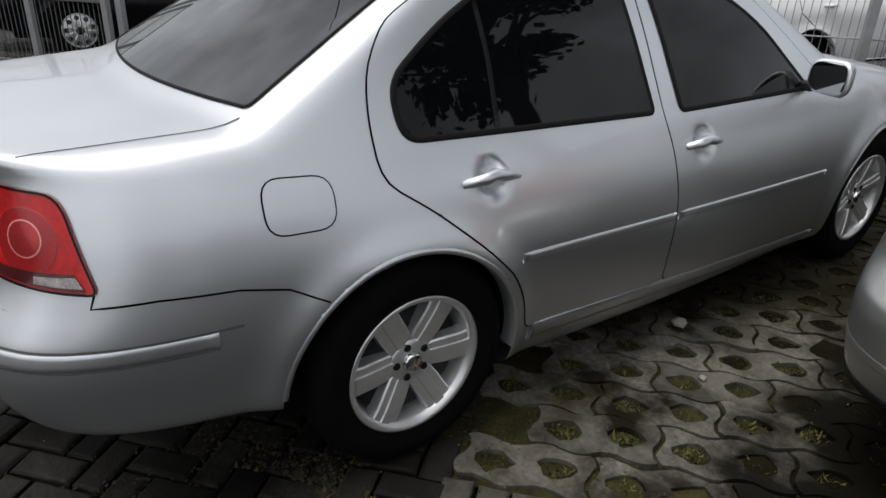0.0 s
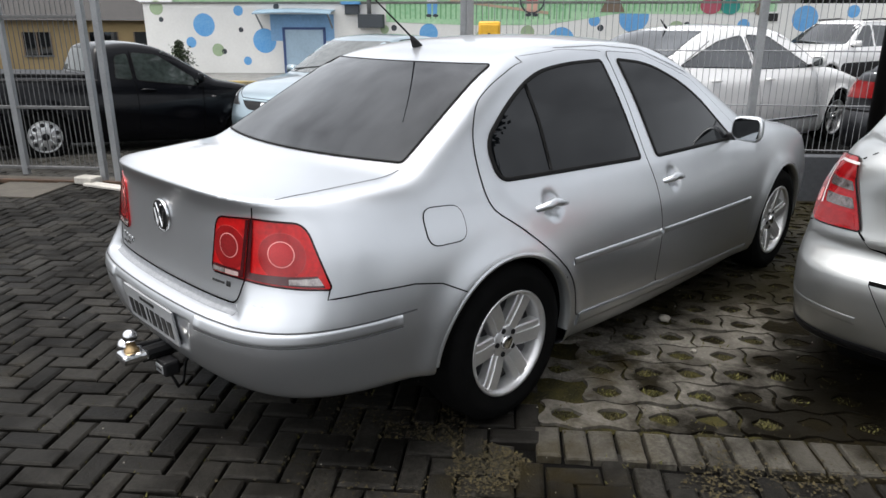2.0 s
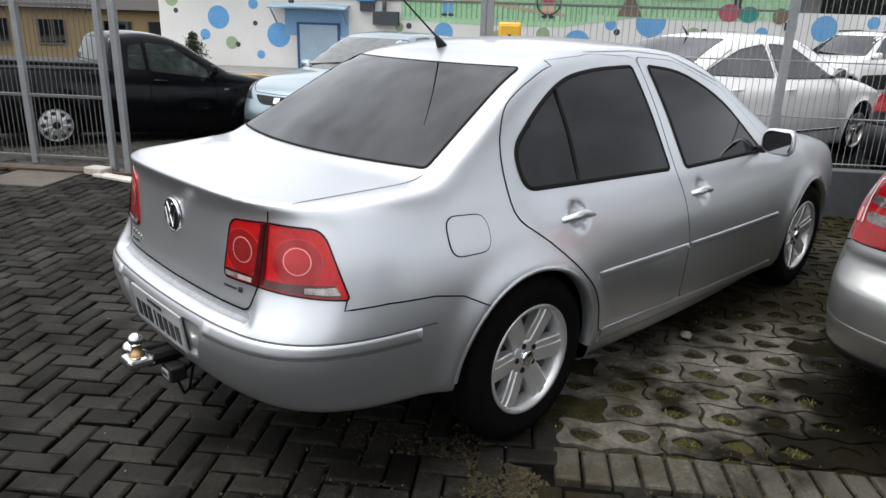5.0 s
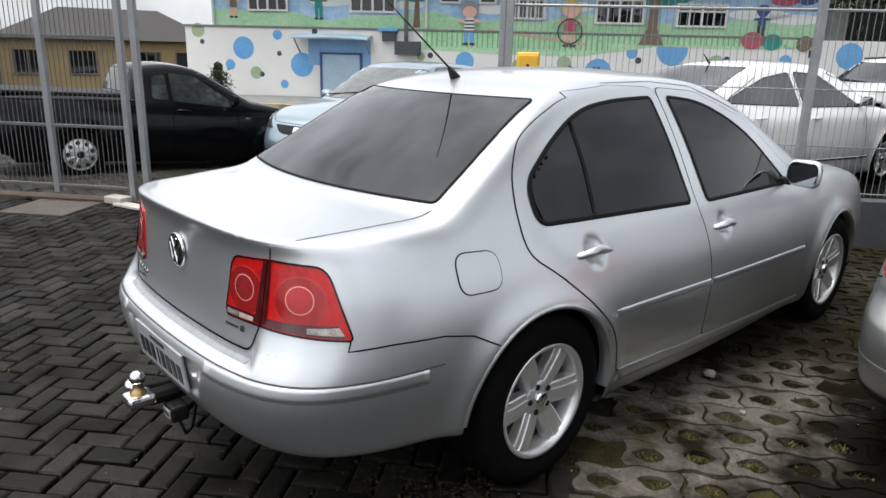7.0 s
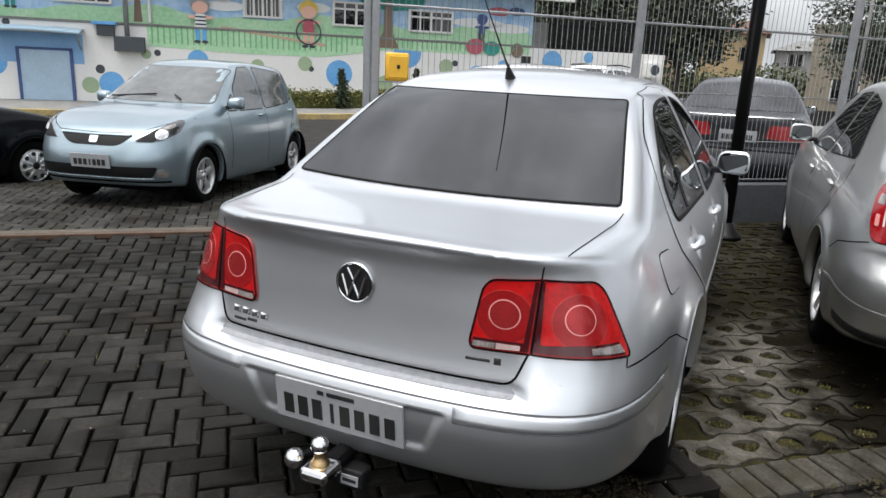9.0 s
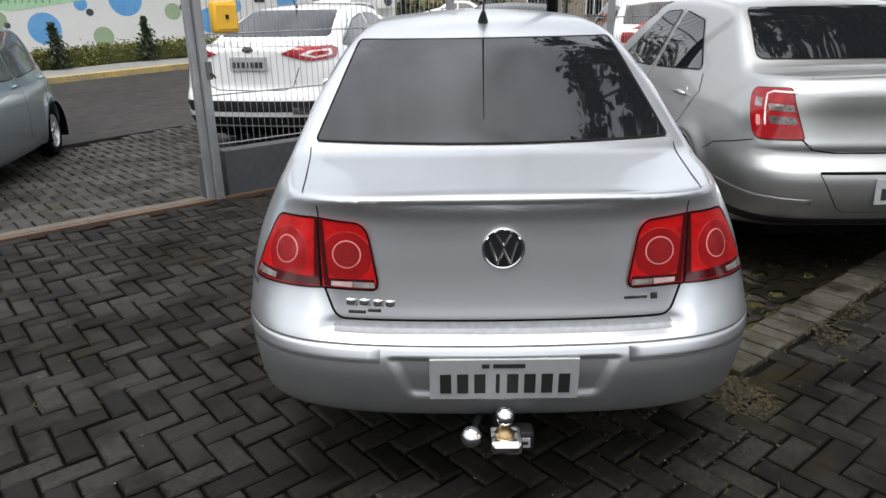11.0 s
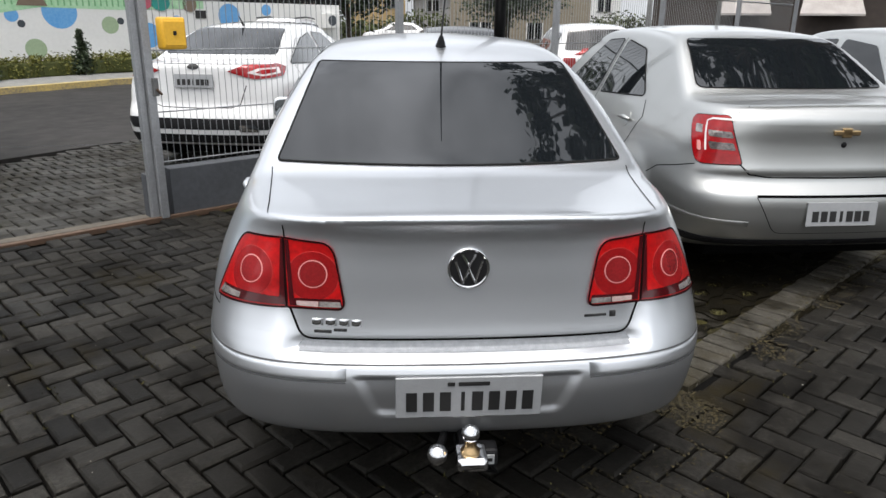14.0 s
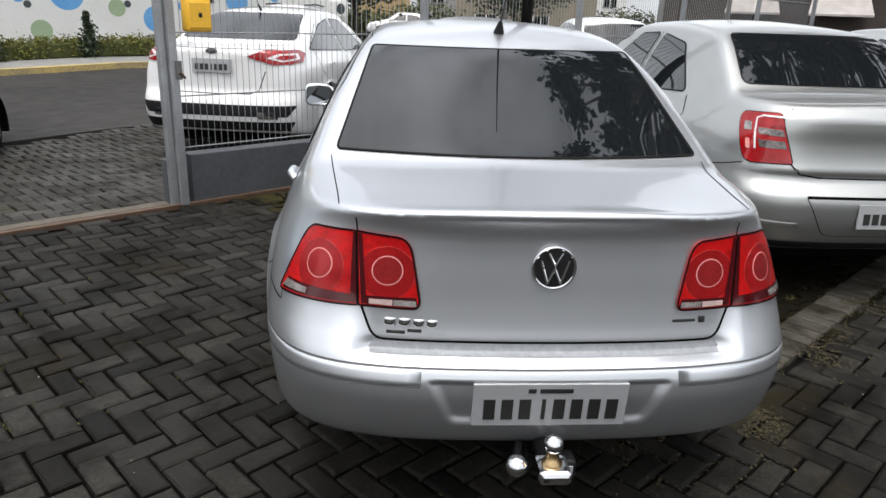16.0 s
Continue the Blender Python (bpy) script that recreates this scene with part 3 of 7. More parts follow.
def saloon_form(wb, rear_over, front_over, half, height, belt, deck_z, hood_z, glass, screen, wheel_r, tail=None, edge=0.09):
    k = half / 0.842
    wide = curve((0.15, 0.77 * k), (0.25, 0.81 * k), (0.42, 0.836 * k), (0.56, 0.842 * k), (0.70, 0.83 * k), (belt - 0.08, 0.795 * k), (belt, 0.76 * k), (belt + 0.1, 0.71 * k), (height - 0.2, 0.60 * k), (height - 0.1, 0.545 * k), (height + 0.03, 0.46 * k))
    y0, y1 = -rear_over, wb + front_over
    taper = curve((y0, 0.08), (y0 + 0.5, 0.03), (y0 + 1.0, 0.004), (1.0, 0), (wb - 0.7, 0), (wb, 0.02), (wb + 0.5, 0.07), (y1, 0.16))
    top_y = (glass[0] + screen[0]) / 2
    roof = curve((glass[0] - 0.6, height - 0.12), (glass[0], height - 0.045), (top_y, height), (screen[0], height - 0.03), (screen[0] + 0.4, height - 0.10))
    deck = curve((y0 - 0.1, deck_z - 0.02), (y0 + 0.1, deck_z), (y0 + 0.6, deck_z + 0.02), (1.0, belt + 0.08), (wb - 0.5, hood_z + 0.06), (wb, hood_z), (wb + 0.4, hood_z - 0.09), (y1 - 0.12, hood_z - 0.2), (y1 + 0.05, hood_z - 0.33))
    rear = curve((0.25, y0 + 0.10), (0.36, y0 + 0.03), (0.50, y0), (0.60, y0 + 0.015), (0.68, y0 + 0.05), (0.8, y0 + 0.055), (deck_z, y0 + 0.05), (height, y0 + 0.1))
    if tail:
        rear = curve(*((z, y0 + d) for z, d in tail))
    front = curve((0.2, y1 - 0.1), (0.35, y1 - 0.02), (0.5, y1), (0.65, y1 - 0.05), (0.85, y1 - 0.16))
    base = curve((y0, 0.30), (y0 + 0.55, 0.22), (0.3, 0.2), (wb, 0.2), (y1, 0.25))
    f = car_form(wide, taper, roof, deck, rear, front, base, glass, screen, (0.0, wb), wheel_r, edge=edge)
    return f


# Sizes: wheelbase, rear and front overhang, half width, height, beltline, boot, bonnet, rear window, windscreen, wheel radius.
NEXT_SALOON = (2.62, 1.02, 0.88, 0.845, 1.47, 0.94, 1.06, 0.98, (0.12, 1.40, 1.75, 0.09), (1.55, 1.42, 1.75, 0.1), 0.30)
WHITE_SALOON = (2.85, 1.12, 0.95, 0.89, 1.50, 0.98, 1.10, 0.98, (0.30, 1.42, 2.6, 0.09), (1.65, 1.48, 1.95, 0.1), 0.34)
DARK_SALOON = (2.6, 1.05, 0.9, 0.88, 1.46, 0.95, 1.05, 0.97, (0.2, 1.36, 1.85, 0.09), (1.55, 1.41, 1.85, 0.1), 0.31)
COMPACT = (2.45, 0.60, 0.79, 0.78, 1.50, 0.94, 1.0, 0.96, (-0.25, 1.44, 0.35, 0.06), (1.30, 1.47, 1.75, 0.12), 0.29)
# Tail of the next saloon, as height and setback: tucked lower bumper, bumper shelf, upright boot lid with a bevelled top.
NEXT_TAIL = ((0.25, 0.13), (0.32, 0.055), (0.40, 0.018), (0.50, 0.0), (0.572, 0.0), (0.598, 0.007), (0.625, 0.03), (0.662, 0.058), (0.688, 0.064), (0.72, 0.060), (0.76, 0.068), (0.85, 0.076), (0.955, 0.072), (0.985, 0.074), (1.01, 0.086), (1.05, 0.115), (1.47, 0.15))
PICKUP = (2.6, 0.95, 0.80, 0.82, 1.44, 0.92, 0.98, 0.94, (0.72, 1.39, 0.35, 0.03), (1.48, 1.385, 1.85, 0.1), 0.29)

# ---- the place: the yard's edge runs along u, the street lies towards v ----
ANG = 40.0
UX, UY = math.cos(radians(ANG)), math.sin(radians(ANG))
POST = (-2.0, 2.72)


def uv(u, v, z=0.0):
    return Vector((POST[0] + UX * u - UY * v, POST[1] + UY * u + UX * v, z))


def uv_pose(u, v, z=0.0, turn=0.0):
    return Matrix.Translation(uv(u, v, z)) @ Matrix.Rotation(radians(ANG + turn), 4, "Z")


def ground_z(u, v):
    """The drive falls to the street, which rises and falls gently along the fence."""
    fall = math.log1p(math.exp(min(u, 14.0)))
    left = math.log1p(math.exp(min(-(u + 11.0), 30.0)))
    side = float(smoothstep(-1.0, 2.0, np.array(u)))
    drive = -0.2 * (1 - side) * min(1.0, max(0.0, v / 4.0)) * float(smoothstep(10.0, 5.5, np.array(v)))
    return drive - 0.08 * left * float(smoothstep(4.0, 13.0, np.array(v))) - 0.03 * float(smoothstep(0.5, 2.5, np.array(v))) * side + (0.058 * fall - 0.10 * math.log1p(math.exp(min(u, 14.0) - 4.5))) * float(smoothstep(4.0, 10.0, np.array(v)))


def build_ground():
    bm = bmesh.new()
    us = [-2500, -800, -200, -80, -40] + [-30 + i * 2 for i in range(36)] + [60, 120, 300, 900, 2500]
    vs = [-2500, -800, -200, -60, -20, -10, -4, 0, 0.5] + [1 + i for i in range(24)] + [30, 40, 60, 120, 300, 900, 2500]
    grid = [[bm.verts.new(uv(u, v, (ground_z(max(-30, min(40, u)), v) if v < 60 else ground_z(max(-30, min(40, u)), 60)) - 0.035)) for v in vs] for u in us]
    for i in range(len(us) - 1):
        for j in range(len(vs) - 1):
            bm.faces.new((grid[i][j], grid[i + 1][j], grid[i + 1][j + 1], grid[i][j + 1]))
    tagged(part("ground", bm, SOIL), "dark damp earth under the paving", "ground", kind="structure")


build_ground()


def sheet(name, material, u0, u1, v0, v1, lift, label, category, nu=24, nv=12):
    bm = bmesh.new()
    g = [[bm.verts.new(uv(u, v, ground_z(u, v) + lift)) for v in np.linspace(v0, v1, nv)] for u in np.linspace(u0, u1, nu)]
    low = [[bm.verts.new(uv(u, v, ground_z(u, v) - 0.05)) for v in (v0, v1)] for u in np.linspace(u0, u1, nu)]
    for i in range(nu - 1):
        for j in range(nv - 1):
            bm.faces.new((g[i][j], g[i + 1][j], g[i + 1][j + 1], g[i][j + 1]))
        bm.faces.new((low[i][0], low[i + 1][0], g[i + 1][0], g[i][0]))
        bm.faces.new((g[i][-1], g[i + 1][-1], low[i + 1][1], low[i][1]))
    return tagged(part(name, bm, material), label, category, kind="structure")


sheet("road", ASPHALT, -40, 60, 4.25, 10.6, 0.0, "worn dark grey asphalt street, damp", "road", 40, 14)
sheet("pavement", CONCRETE, -40, 60, 10.85, 14.0, 0.10, "pale concrete pavement by the school wall", "pavement", 40, 6)
sheet("kerb", KERB, -40, 60, 10.6, 10.85, 0.12, "kerb painted yellow along the street", "kerb", 40, 3)



def build_fence():
    # low wall and panels to the right of the gate opening
    root = empty("fence", uv_pose(0.08, 0), "galvanised welded mesh fence on a low grey wall", "fence", kind="structure")
    part("low_wall", box_bm(0.0, 14, -0.02, 0.13, -0.03, 0.37, bevel=0.006), WALL_GREY, root, "slate grey painted low wall")
    for i in range(6):
        u = -0.08 + 2.42 * i
        part("fence_post", box_bm(u - 0.03, u + 0.03, -0.06, -0.0, 0.0, 2.24, bevel=0.004), GALV, root, "square galvanised post")
        if i == 5:
            break
        bm = bmesh.new()
        n = 44
        for k in range(n + 1):
            x = u + 0.05 + (2.32) * k / n
            add_tube(bm, [(x, 0.03, 0.40), (x, 0.03, 2.2)], 0.0028, 5)
        part("mesh_wires", bm, GALV, root, "upright fence wires")
        bm = bmesh.new()
        for z in (0.42, 0.8, 1.25, 1.86, 2.18):
            add_tube(bm, [(u + 0.03, 0.03, z), (u + 2.4, 0.03, z)], 0.006 if z != 1.86 else 0.012, 6)
        part("mesh_rails", bm, GALV, root, "fence cross wires")
    part("stop_post", box_bm(-0.165, -0.114, -0.02, 0.035, 0.0, 2.24, bevel=0.004), GALV, root, "galvanised stop post with a painted foot")
    part("post_foot", box_bm(-0.17, -0.112, 0.036, 0.12, -0.02, 0.34, bevel=0.006), WALL_GREY, root, "slate grey foot of the stop post")
    latch = part("gate_latch", box_bm(-0.075, -0.035, -0.085, -0.06, 0.93, 1.06, bevel=0.004), GALV_DULL, root, "steel gate latch")
    part("latch_bolt", tube_bm([(-0.055, -0.09, 0.98), (-0.02, -0.09, 0.94)], 0.009, 8), RUST, latch, "rusty latch bolt")
    # the open side: a fixed panel and its paired posts
    root = empty("gate_panel", uv_pose(-3.5, 0.0), "galvanised sliding gate panel with close upright bars", "gate", kind="structure")
    part("gate_post", box_bm(-0.06, -0.005, -0.03, 0.03, 0.0, 1.97, bevel=0.004), GALV, root, "square galvanised gate post")
    part("gate_post", box_bm(0.085, 0.145, -0.03, 0.03, 0.0, 1.97, bevel=0.004), GALV, root, "square galvanised gate post")
    part("gate_stile", box_bm(-0.88, -0.82, 0.0, 0.05, 0.05, 1.95, bevel=0.004), GALV, root, "gate stile")
    for k, z in enumerate((0.12, 0.70, 1.52, 1.93)):
        part("gate_rail", box_bm(-4.2, -0.09, 0.005, 0.045, z - 0.014, z + 0.014, bevel=0.003), GALV_DULL, root, "gate rail")
    for k in range(80):
        x = -0.13 - 0.05 * k
        part("gate_bar", tube_bm([(x, 0.025, 0.13), (x, 0.025, 1.92)], 0.0042, 5), GALV_DULL, root)
    part("guide_post", box_bm(-2.05, -1.98, 0.0, 0.06, 0.0, 1.97, bevel=0.004), GALV, root, "gate stile")
    # rail in the ground
    root = empty("gate_track", uv_pose(-6, 0.0), "rusty sliding gate track set in the paving", "gate track", kind="structure")
    bm = box_bm(-1, 7.2, -0.055, -0.005, -0.03, 0.012, bevel=0.004)
    part("track_rail", bm, RUST, root, "rusty steel track")
    part("track_edge", box_bm(-1, 6, 0.03, 0.14, -0.03, 0.006, bevel=0.004), mat("stained_concrete", (0.10, 0.085, 0.065), 0.8, 0, 5, 0.5, 0.3), root, "stained concrete edge strip")
    # yellow box on the gate post
    root = empty("control_box", uv_pose(0.17, -0.10, 1.26), "yellow plastic gate control box on the post", "box")
    part("case", box_bm(-0.092, 0.092, -0.06, 0.05, 0.0, 0.225, bevel=0.018), YELLOW, root, "", True)
    part("cover_lip", box_bm(-0.078, 0.078, -0.068, -0.055, 0.025, 0.20, bevel=0.006), YELLOW, root)
    part("latch", box_bm(-0.012, 0.012, -0.075, -0.065, 0.10, 0.13, bevel=0.003), PLASTIC, root, "dark latch")
    # rubble and a slab by the gate post
    tagged(part("concrete_block", box_bm(-0.11, 0.11, -0.07, 0.07, 0, 0.07, bevel=0.012), mat("pale_concrete", (0.42, 0.40, 0.36), 0.8, 0, 9, 0.3, 0.4)), "broken pale concrete block at the gate post", "block").matrix_basis = pose(-4.72, 0.30, 0, 0, 0, 25)
    tagged(part("board", box_bm(-0.26, 0.26, -0.06, 0.06, 0, 0.025, bevel=0.005), mat("pale_board", (0.48, 0.46, 0.42), 0.8, 0, 9, 0.3, 0.3)), "pale board lying by the gate post", "board").matrix_basis = pose(-4.40, 0.36, 0.002, 0, 0, 20)
    tagged(part("drain_cover", box_bm(-0.32, 0.32, -0.28, 0.28, -0.03, 0.012, bevel=0.006), mat("brown_concrete", (0.085, 0.075, 0.06), 0.8, 0, 6, 0.5, 0.4)), "worn concrete drain cover in the paving", "drain cover").matrix_basis = pose(-4.85, -0.25, 0, 0, 0, 40)
    # black pole with its foot
    root = empty("black_pole", pose(0.83, 4.24, 0), "black painted steel pole with a bolted foot", "pole")
    part("pole_shaft", tube_bm([(0, 0, 0.02), (0, 0, 5.5)], 0.055, 16), BLACK_STEEL, root, "", True)
    part("foot_plate", lathe_bm([(0, 0.0), (0, 0.15), (0.03, 0.15), (0.05, 0.11), (0.14, 0.07), (0.15, 0.0)], 24, "Z"), BLACK_STEEL, root, "round foot flange", True)


build_fence()

WALL_V = 14.0
STRIPE = mat("mural_fence_green", (0.19, 0.44, 0.21), 0.75, 0, 2, 0.2)
MURAL_TEAL = mat("mural_teal", (0.03, 0.28, 0.24), 0.75, 0, 2, 0.2)
MURAL_BROWN = mat("mural_brown", (0.20, 0.15, 0.11), 0.75, 0, 2, 0.2)
MURAL_RED = mat("mural_red", (0.45, 0.10, 0.14), 0.75, 0, 2, 0.2)
MURAL_WHITE = mat("mural_white", (0.78, 0.80, 0.80), 0.75, 0, 2, 0.1)
MURAL_NAVY = mat("mural_navy", (0.06, 0.10, 0.25), 0.75, 0, 2, 0.2)
MURAL_GREY = mat("mural_grey", (0.30, 0.31, 0.32), 0.75, 0, 2, 0.2)
MURAL_YELLOW = mat("mural_yellow", (0.70, 0.50, 0.10), 0.75, 0, 2, 0.15)


def flat(root, name, pts, material, y, label=""):
    """A painted patch: a thin plate in the wall's plane."""
    ob = part(name, plate_bm(pts, 0.006), material, root, label)
    ob.location = (0, y, 0)
    return ob


def build_school():
    root = empty("school_building", uv_pose(0, WALL_V), "long low school building with a painted mural and red tiled roof", "building", kind="structure")
    part("lower_wall", box_bm(-10.3, 11.9, 0, 0.3, -1.2, 2.0), WALL, root, "white painted street wall")
    part("wall_cap", box_bm(-10.35, 7.4, -0.03, 0.09, 2.0, 2.06, bevel=0.01), CONCRETE, root, "grey coping of the street wall")
    part("mural_wall", box_bm(-9.45, 7.4, 0.10, 0.4, 1.9, 3.4), MURAL_SKY, root, "wall painted as a blue sky")
    rise = [(-9.44, 1.98), (7.38, 1.98), (7.38, 2.36)] + [(7.38 - 0.42 * i, 2.40 + 0.10 * math.sin(i * 0.55) + 0.06 * math.sin(i * 1.3 + 1)) for i in range(1, 40)] + [(-9.44, 2.50)]
    flat(root, "mural_field", rise, MURAL_GREEN, 0.092, "painted green field")
    flat(root, "mural_field", [(-3.2, 1.52), (-1.0, 1.44), (1.2, 1.45), (2.4, 1.62), (3.2, 1.75), (5.0, 1.72), (7.3, 1.80), (7.3, 2.02), (-3.2, 2.02)], MURAL_GREEN, -0.008, "painted green field")
    for k in range(72):
        x = -3.1 + k * 0.142
        if x > 7.0:
            break
        z0 = 1.60 if x < 2.0 else 1.80
        flat(root, "painted_pale", [(x, z0), (x + 0.035, z0), (x + 0.035, 2.0), (x, 2.0)], STRIPE, -0.014)
    # pale clouds, a path and painted trees
    for cx, cz, w in ((-6.9, 2.95, 0.55), (-5.9, 2.75, 0.6), (-3.6, 2.7, 0.4), (-1.3, 2.62, 0.5), (1.0, 2.72, 0.45), (5.7, 2.6, 0.8), (6.6, 2.5, 0.7)):
        flat(root, "painted_cloud", ellipse(cx, cz, w, 0.13), MURAL_WHITE, 0.088)
    flat(root, "painted_path", [(-1.4, 2.12), (1.3, 1.80), (1.3, 1.72), (-1.4, 2.06)], mat("mural_tan", (0.55, 0.42, 0.30), 0.75, 0, 2, 0.2), -0.02)
    for cx, w in ((-3.45, 0.55), (3.15, 0.95)):
        flat(root, "painted_crown", ellipse(cx, 3.08, w, 0.30), MURAL_TEAL, 0.086)
    flat(root, "painted_trunk", [(2.68, 1.78), (3.35, 1.78), (3.14, 2.2), (3.12, 3.0), (2.92, 3.0), (2.89, 2.2)], MURAL_BROWN, -0.022)
    flat(root, "painted_trunk", [(-3.5, 2.1), (-3.3, 2.1), (-3.34, 2.95), (-3.44, 2.95)], MURAL_BROWN, 0.082)
    # plain painted figures, as simple blocks of colour
    for cx, z0, h, hair, face, shirt, legs, y in ((-8.8, 2.26, 0.88, MURAL_DARK, SKIN_PINK, MURAL_BROWN, SKIN_PINK, 0.08), (-6.24, 2.26, 0.95, MURAL_DARK, MURAL_BROWN, MURAL_TEAL, MURAL_TEAL, 0.08), (-1.9, 1.66, 1.16, MURAL_GREY, SKIN_PINK, MURAL_WHITE, MURAL_BLUE, -0.02), (0.85, 1.68, 1.2, MURAL_YELLOW, SKIN_PINK, MURAL_RED, SKIN_PINK, -0.02), (5.8, 2.05, 0.8, MURAL_NAVY, MURAL_NAVY, MURAL_NAVY, MURAL_DARK, 0.07)):
        flat(root, "painted_shape", ellipse(cx, z0 + h * 0.83, h * 0.205, h * 0.18), hair, y)
        flat(root, "painted_shape", ellipse(cx, z0 + h * 0.755, h * 0.165, h * 0.135), face, y - 0.003)
        flat(root, "painted_shape", round_poly([(cx - h * 0.13, z0 + h * 0.33), (cx - h * 0.10, z0 + h * 0.62), (cx + h * 0.10, z0 + h * 0.62), (cx + h * 0.13, z0 + h * 0.33)], 0.04), shirt, y - 0.005)
        for k in (-1, 1):
            flat(root, "painted_shape", round_poly([(cx + k * h * 0.08, z0 + h * 0.60), (cx + k * h * 0.26, z0 + h * 0.58), (cx + k * h * 0.27, z0 + h * 0.52), (cx + k * h * 0.09, z0 + h * 0.51)][::k], 0.02), face, y - 0.002)
            flat(root, "painted_shape", [(cx + k * h * 0.02, z0 + 0.05), (cx + k * h * 0.02, z0 + h * 0.34), (cx + k * h * 0.13, z0 + h * 0.34), (cx + k * h * 0.11, z0 + 0.05)][::k], legs, y)
            flat(root, "painted_shape", ellipse(cx + k * h * 0.08, z0 + 0.03, h * 0.07, h * 0.035), MURAL_DARK, y - 0.001)
        if shirt is MURAL_WHITE:
            for k in (0.38, 0.46, 0.54):
                flat(root, "painted_shape", [(cx - h * 0.115, z0 + h * k), (cx + h * 0.115, z0 + h * k), (cx + h * 0.115, z0 + h * (k + 0.035)), (cx - h * 0.115, z0 + h * (k + 0.035))], MURAL_DARK, y - 0.008)
    ring = lathe_bm([(-0.012, 0.30), (-0.012, 0.34), (0.0, 0.34)], 36, "Y")
    part("painted_hoop", ring, MURAL_DARK, root).location = (0.85, -0.02, 2.08)
    flat(root, "painted_shape", ellipse(-5.75, 3.05, 0.14), MURAL_NAVY, 0.078)
    flat(root, "painted_shape", ellipse(-0.98, 2.93, 0.13), MURAL_YELLOW, 0.078)
    for cx, cz, w, hh, m in ((5.6, 1.95, 0.28, 0.22, MURAL_RED), (6.1, 1.92, 0.25, 0.2, MURAL_TEAL), (6.6, 1.98, 0.22, 0.2, MURAL_GREEN), (6.9, 1.9, 0.2, 0.2, MURAL_BROWN), (6.3, 2.95, 0.35, 0.12, MURAL_RED), (6.85, 2.98, 0.25, 0.12, MURAL_NAVY)):
        flat(root, "painted_shape", ellipse(cx, cz, w, hh), m, -0.024 if cz < 2 else 0.076)
    # roof
    bm = bmesh.new()
    v = [bm.verts.new(c) for c in ((-9.9, -0.4, 3.45), (8.3, -0.4, 3.45), (8.3, 7, 3.45), (-9.9, 7, 3.45), (-6.5, 3.3, 4.75), (5.0, 3.3, 4.75))]
    for q in ((0, 1, 5, 4), (1, 2, 5), (2, 3, 4, 5), (3, 0, 4), (3, 2, 1, 0)):
        bm.faces.new([v[i] for i in q])
    part("roof", bm, ROOF_TILE, root, "red brown tiled hip roof")
    for r in range(11):
        t = r / 11
        a, b = -9.9 + 3.4 * t + 0.1, 8.3 - 3.3 * t - 0.1
        part("tile_course", box_bm(a, b, -0.4 + 3.7 * t - 0.02, -0.4 + 3.7 * t + 0.05, 3.45 + 1.3 * t, 3.45 + 1.3 * t + 0.05, bevel=0.01), ROOF_TILE, root)
    part("gutter", box_bm(-9.98, -3.1, -0.52, -0.42, 3.33, 3.44, bevel=0.02), WOOD_WHITE, root, "white gutter")
    part("gutter", box_bm(-3.1, 8.38, -0.55, -0.44, 3.30, 3.42, bevel=0.02), WOOD_WHITE, root, "white gutter")
    part("downpipe", tube_bm([(-3.12, -0.4, 3.3), (-3.12, 0.04, 3.1), (-3.12, 0.04, 2.1)], 0.04, 10), WOOD_WHITE, root, "white downpipe")
    part("downpipe", tube_bm([(-9.5, -0.4, 3.3), (-9.42, 0.04, 3.1), (-9.42, 0.04, 2.1)], 0.04, 10), WOOD_WHITE, root, "white downpipe")
    part("soffit", box_bm(-9.9, 8.3, -0.42, 0.12, 3.36, 3.41), WOOD_WHITE, root, "white soffit")
    for a, b, z0, z1, panes in ((-8.33, -7.17, 2.49, 3.14, 4), (-5.3, -4.01, 2.5, 3.2, 4), (-2.73, -2.19, 2.78, 3.1, 1), (-1.64, -1.2, 2.78, 3.1, 1), (-0.81, 0.14, 2.4, 3.06, 4), (1.52, 2.76, 2.32, 2.91, 4), (3.64, 4.89, 2.28, 2.83, 4)):
        w = part("window", box_bm(a, b, 0.06, 0.075, z0, z1), GLASS, root, "dark window pane")
        for i in range(panes + 1):
            x = a + (b - a) * i / panes
            h = 0.022 if i not in (0, panes, panes // 2) else 0.032
            part("window_bar", box_bm(x - h, x + h, 0.03, 0.068, z0, z1), WOOD_WHITE, w, "white window frame")
        for z in (z0, z1 - 0.17, z1):
            part("window_bar", box_bm(a - 0.03, b + 0.03, 0.026, 0.064, z - 0.026, z + 0.026), WOOD_WHITE, w, "white window frame")
        if -1 < a < 0:
            for i in range(9):
                x = a + (b - a) * (i + 0.5) / 9
                part("window_grille", box_bm(x - 0.012, x + 0.012, 0.01, 0.026, z0, z1 - 0.17), WOOD_WHITE, w, "white security bars")
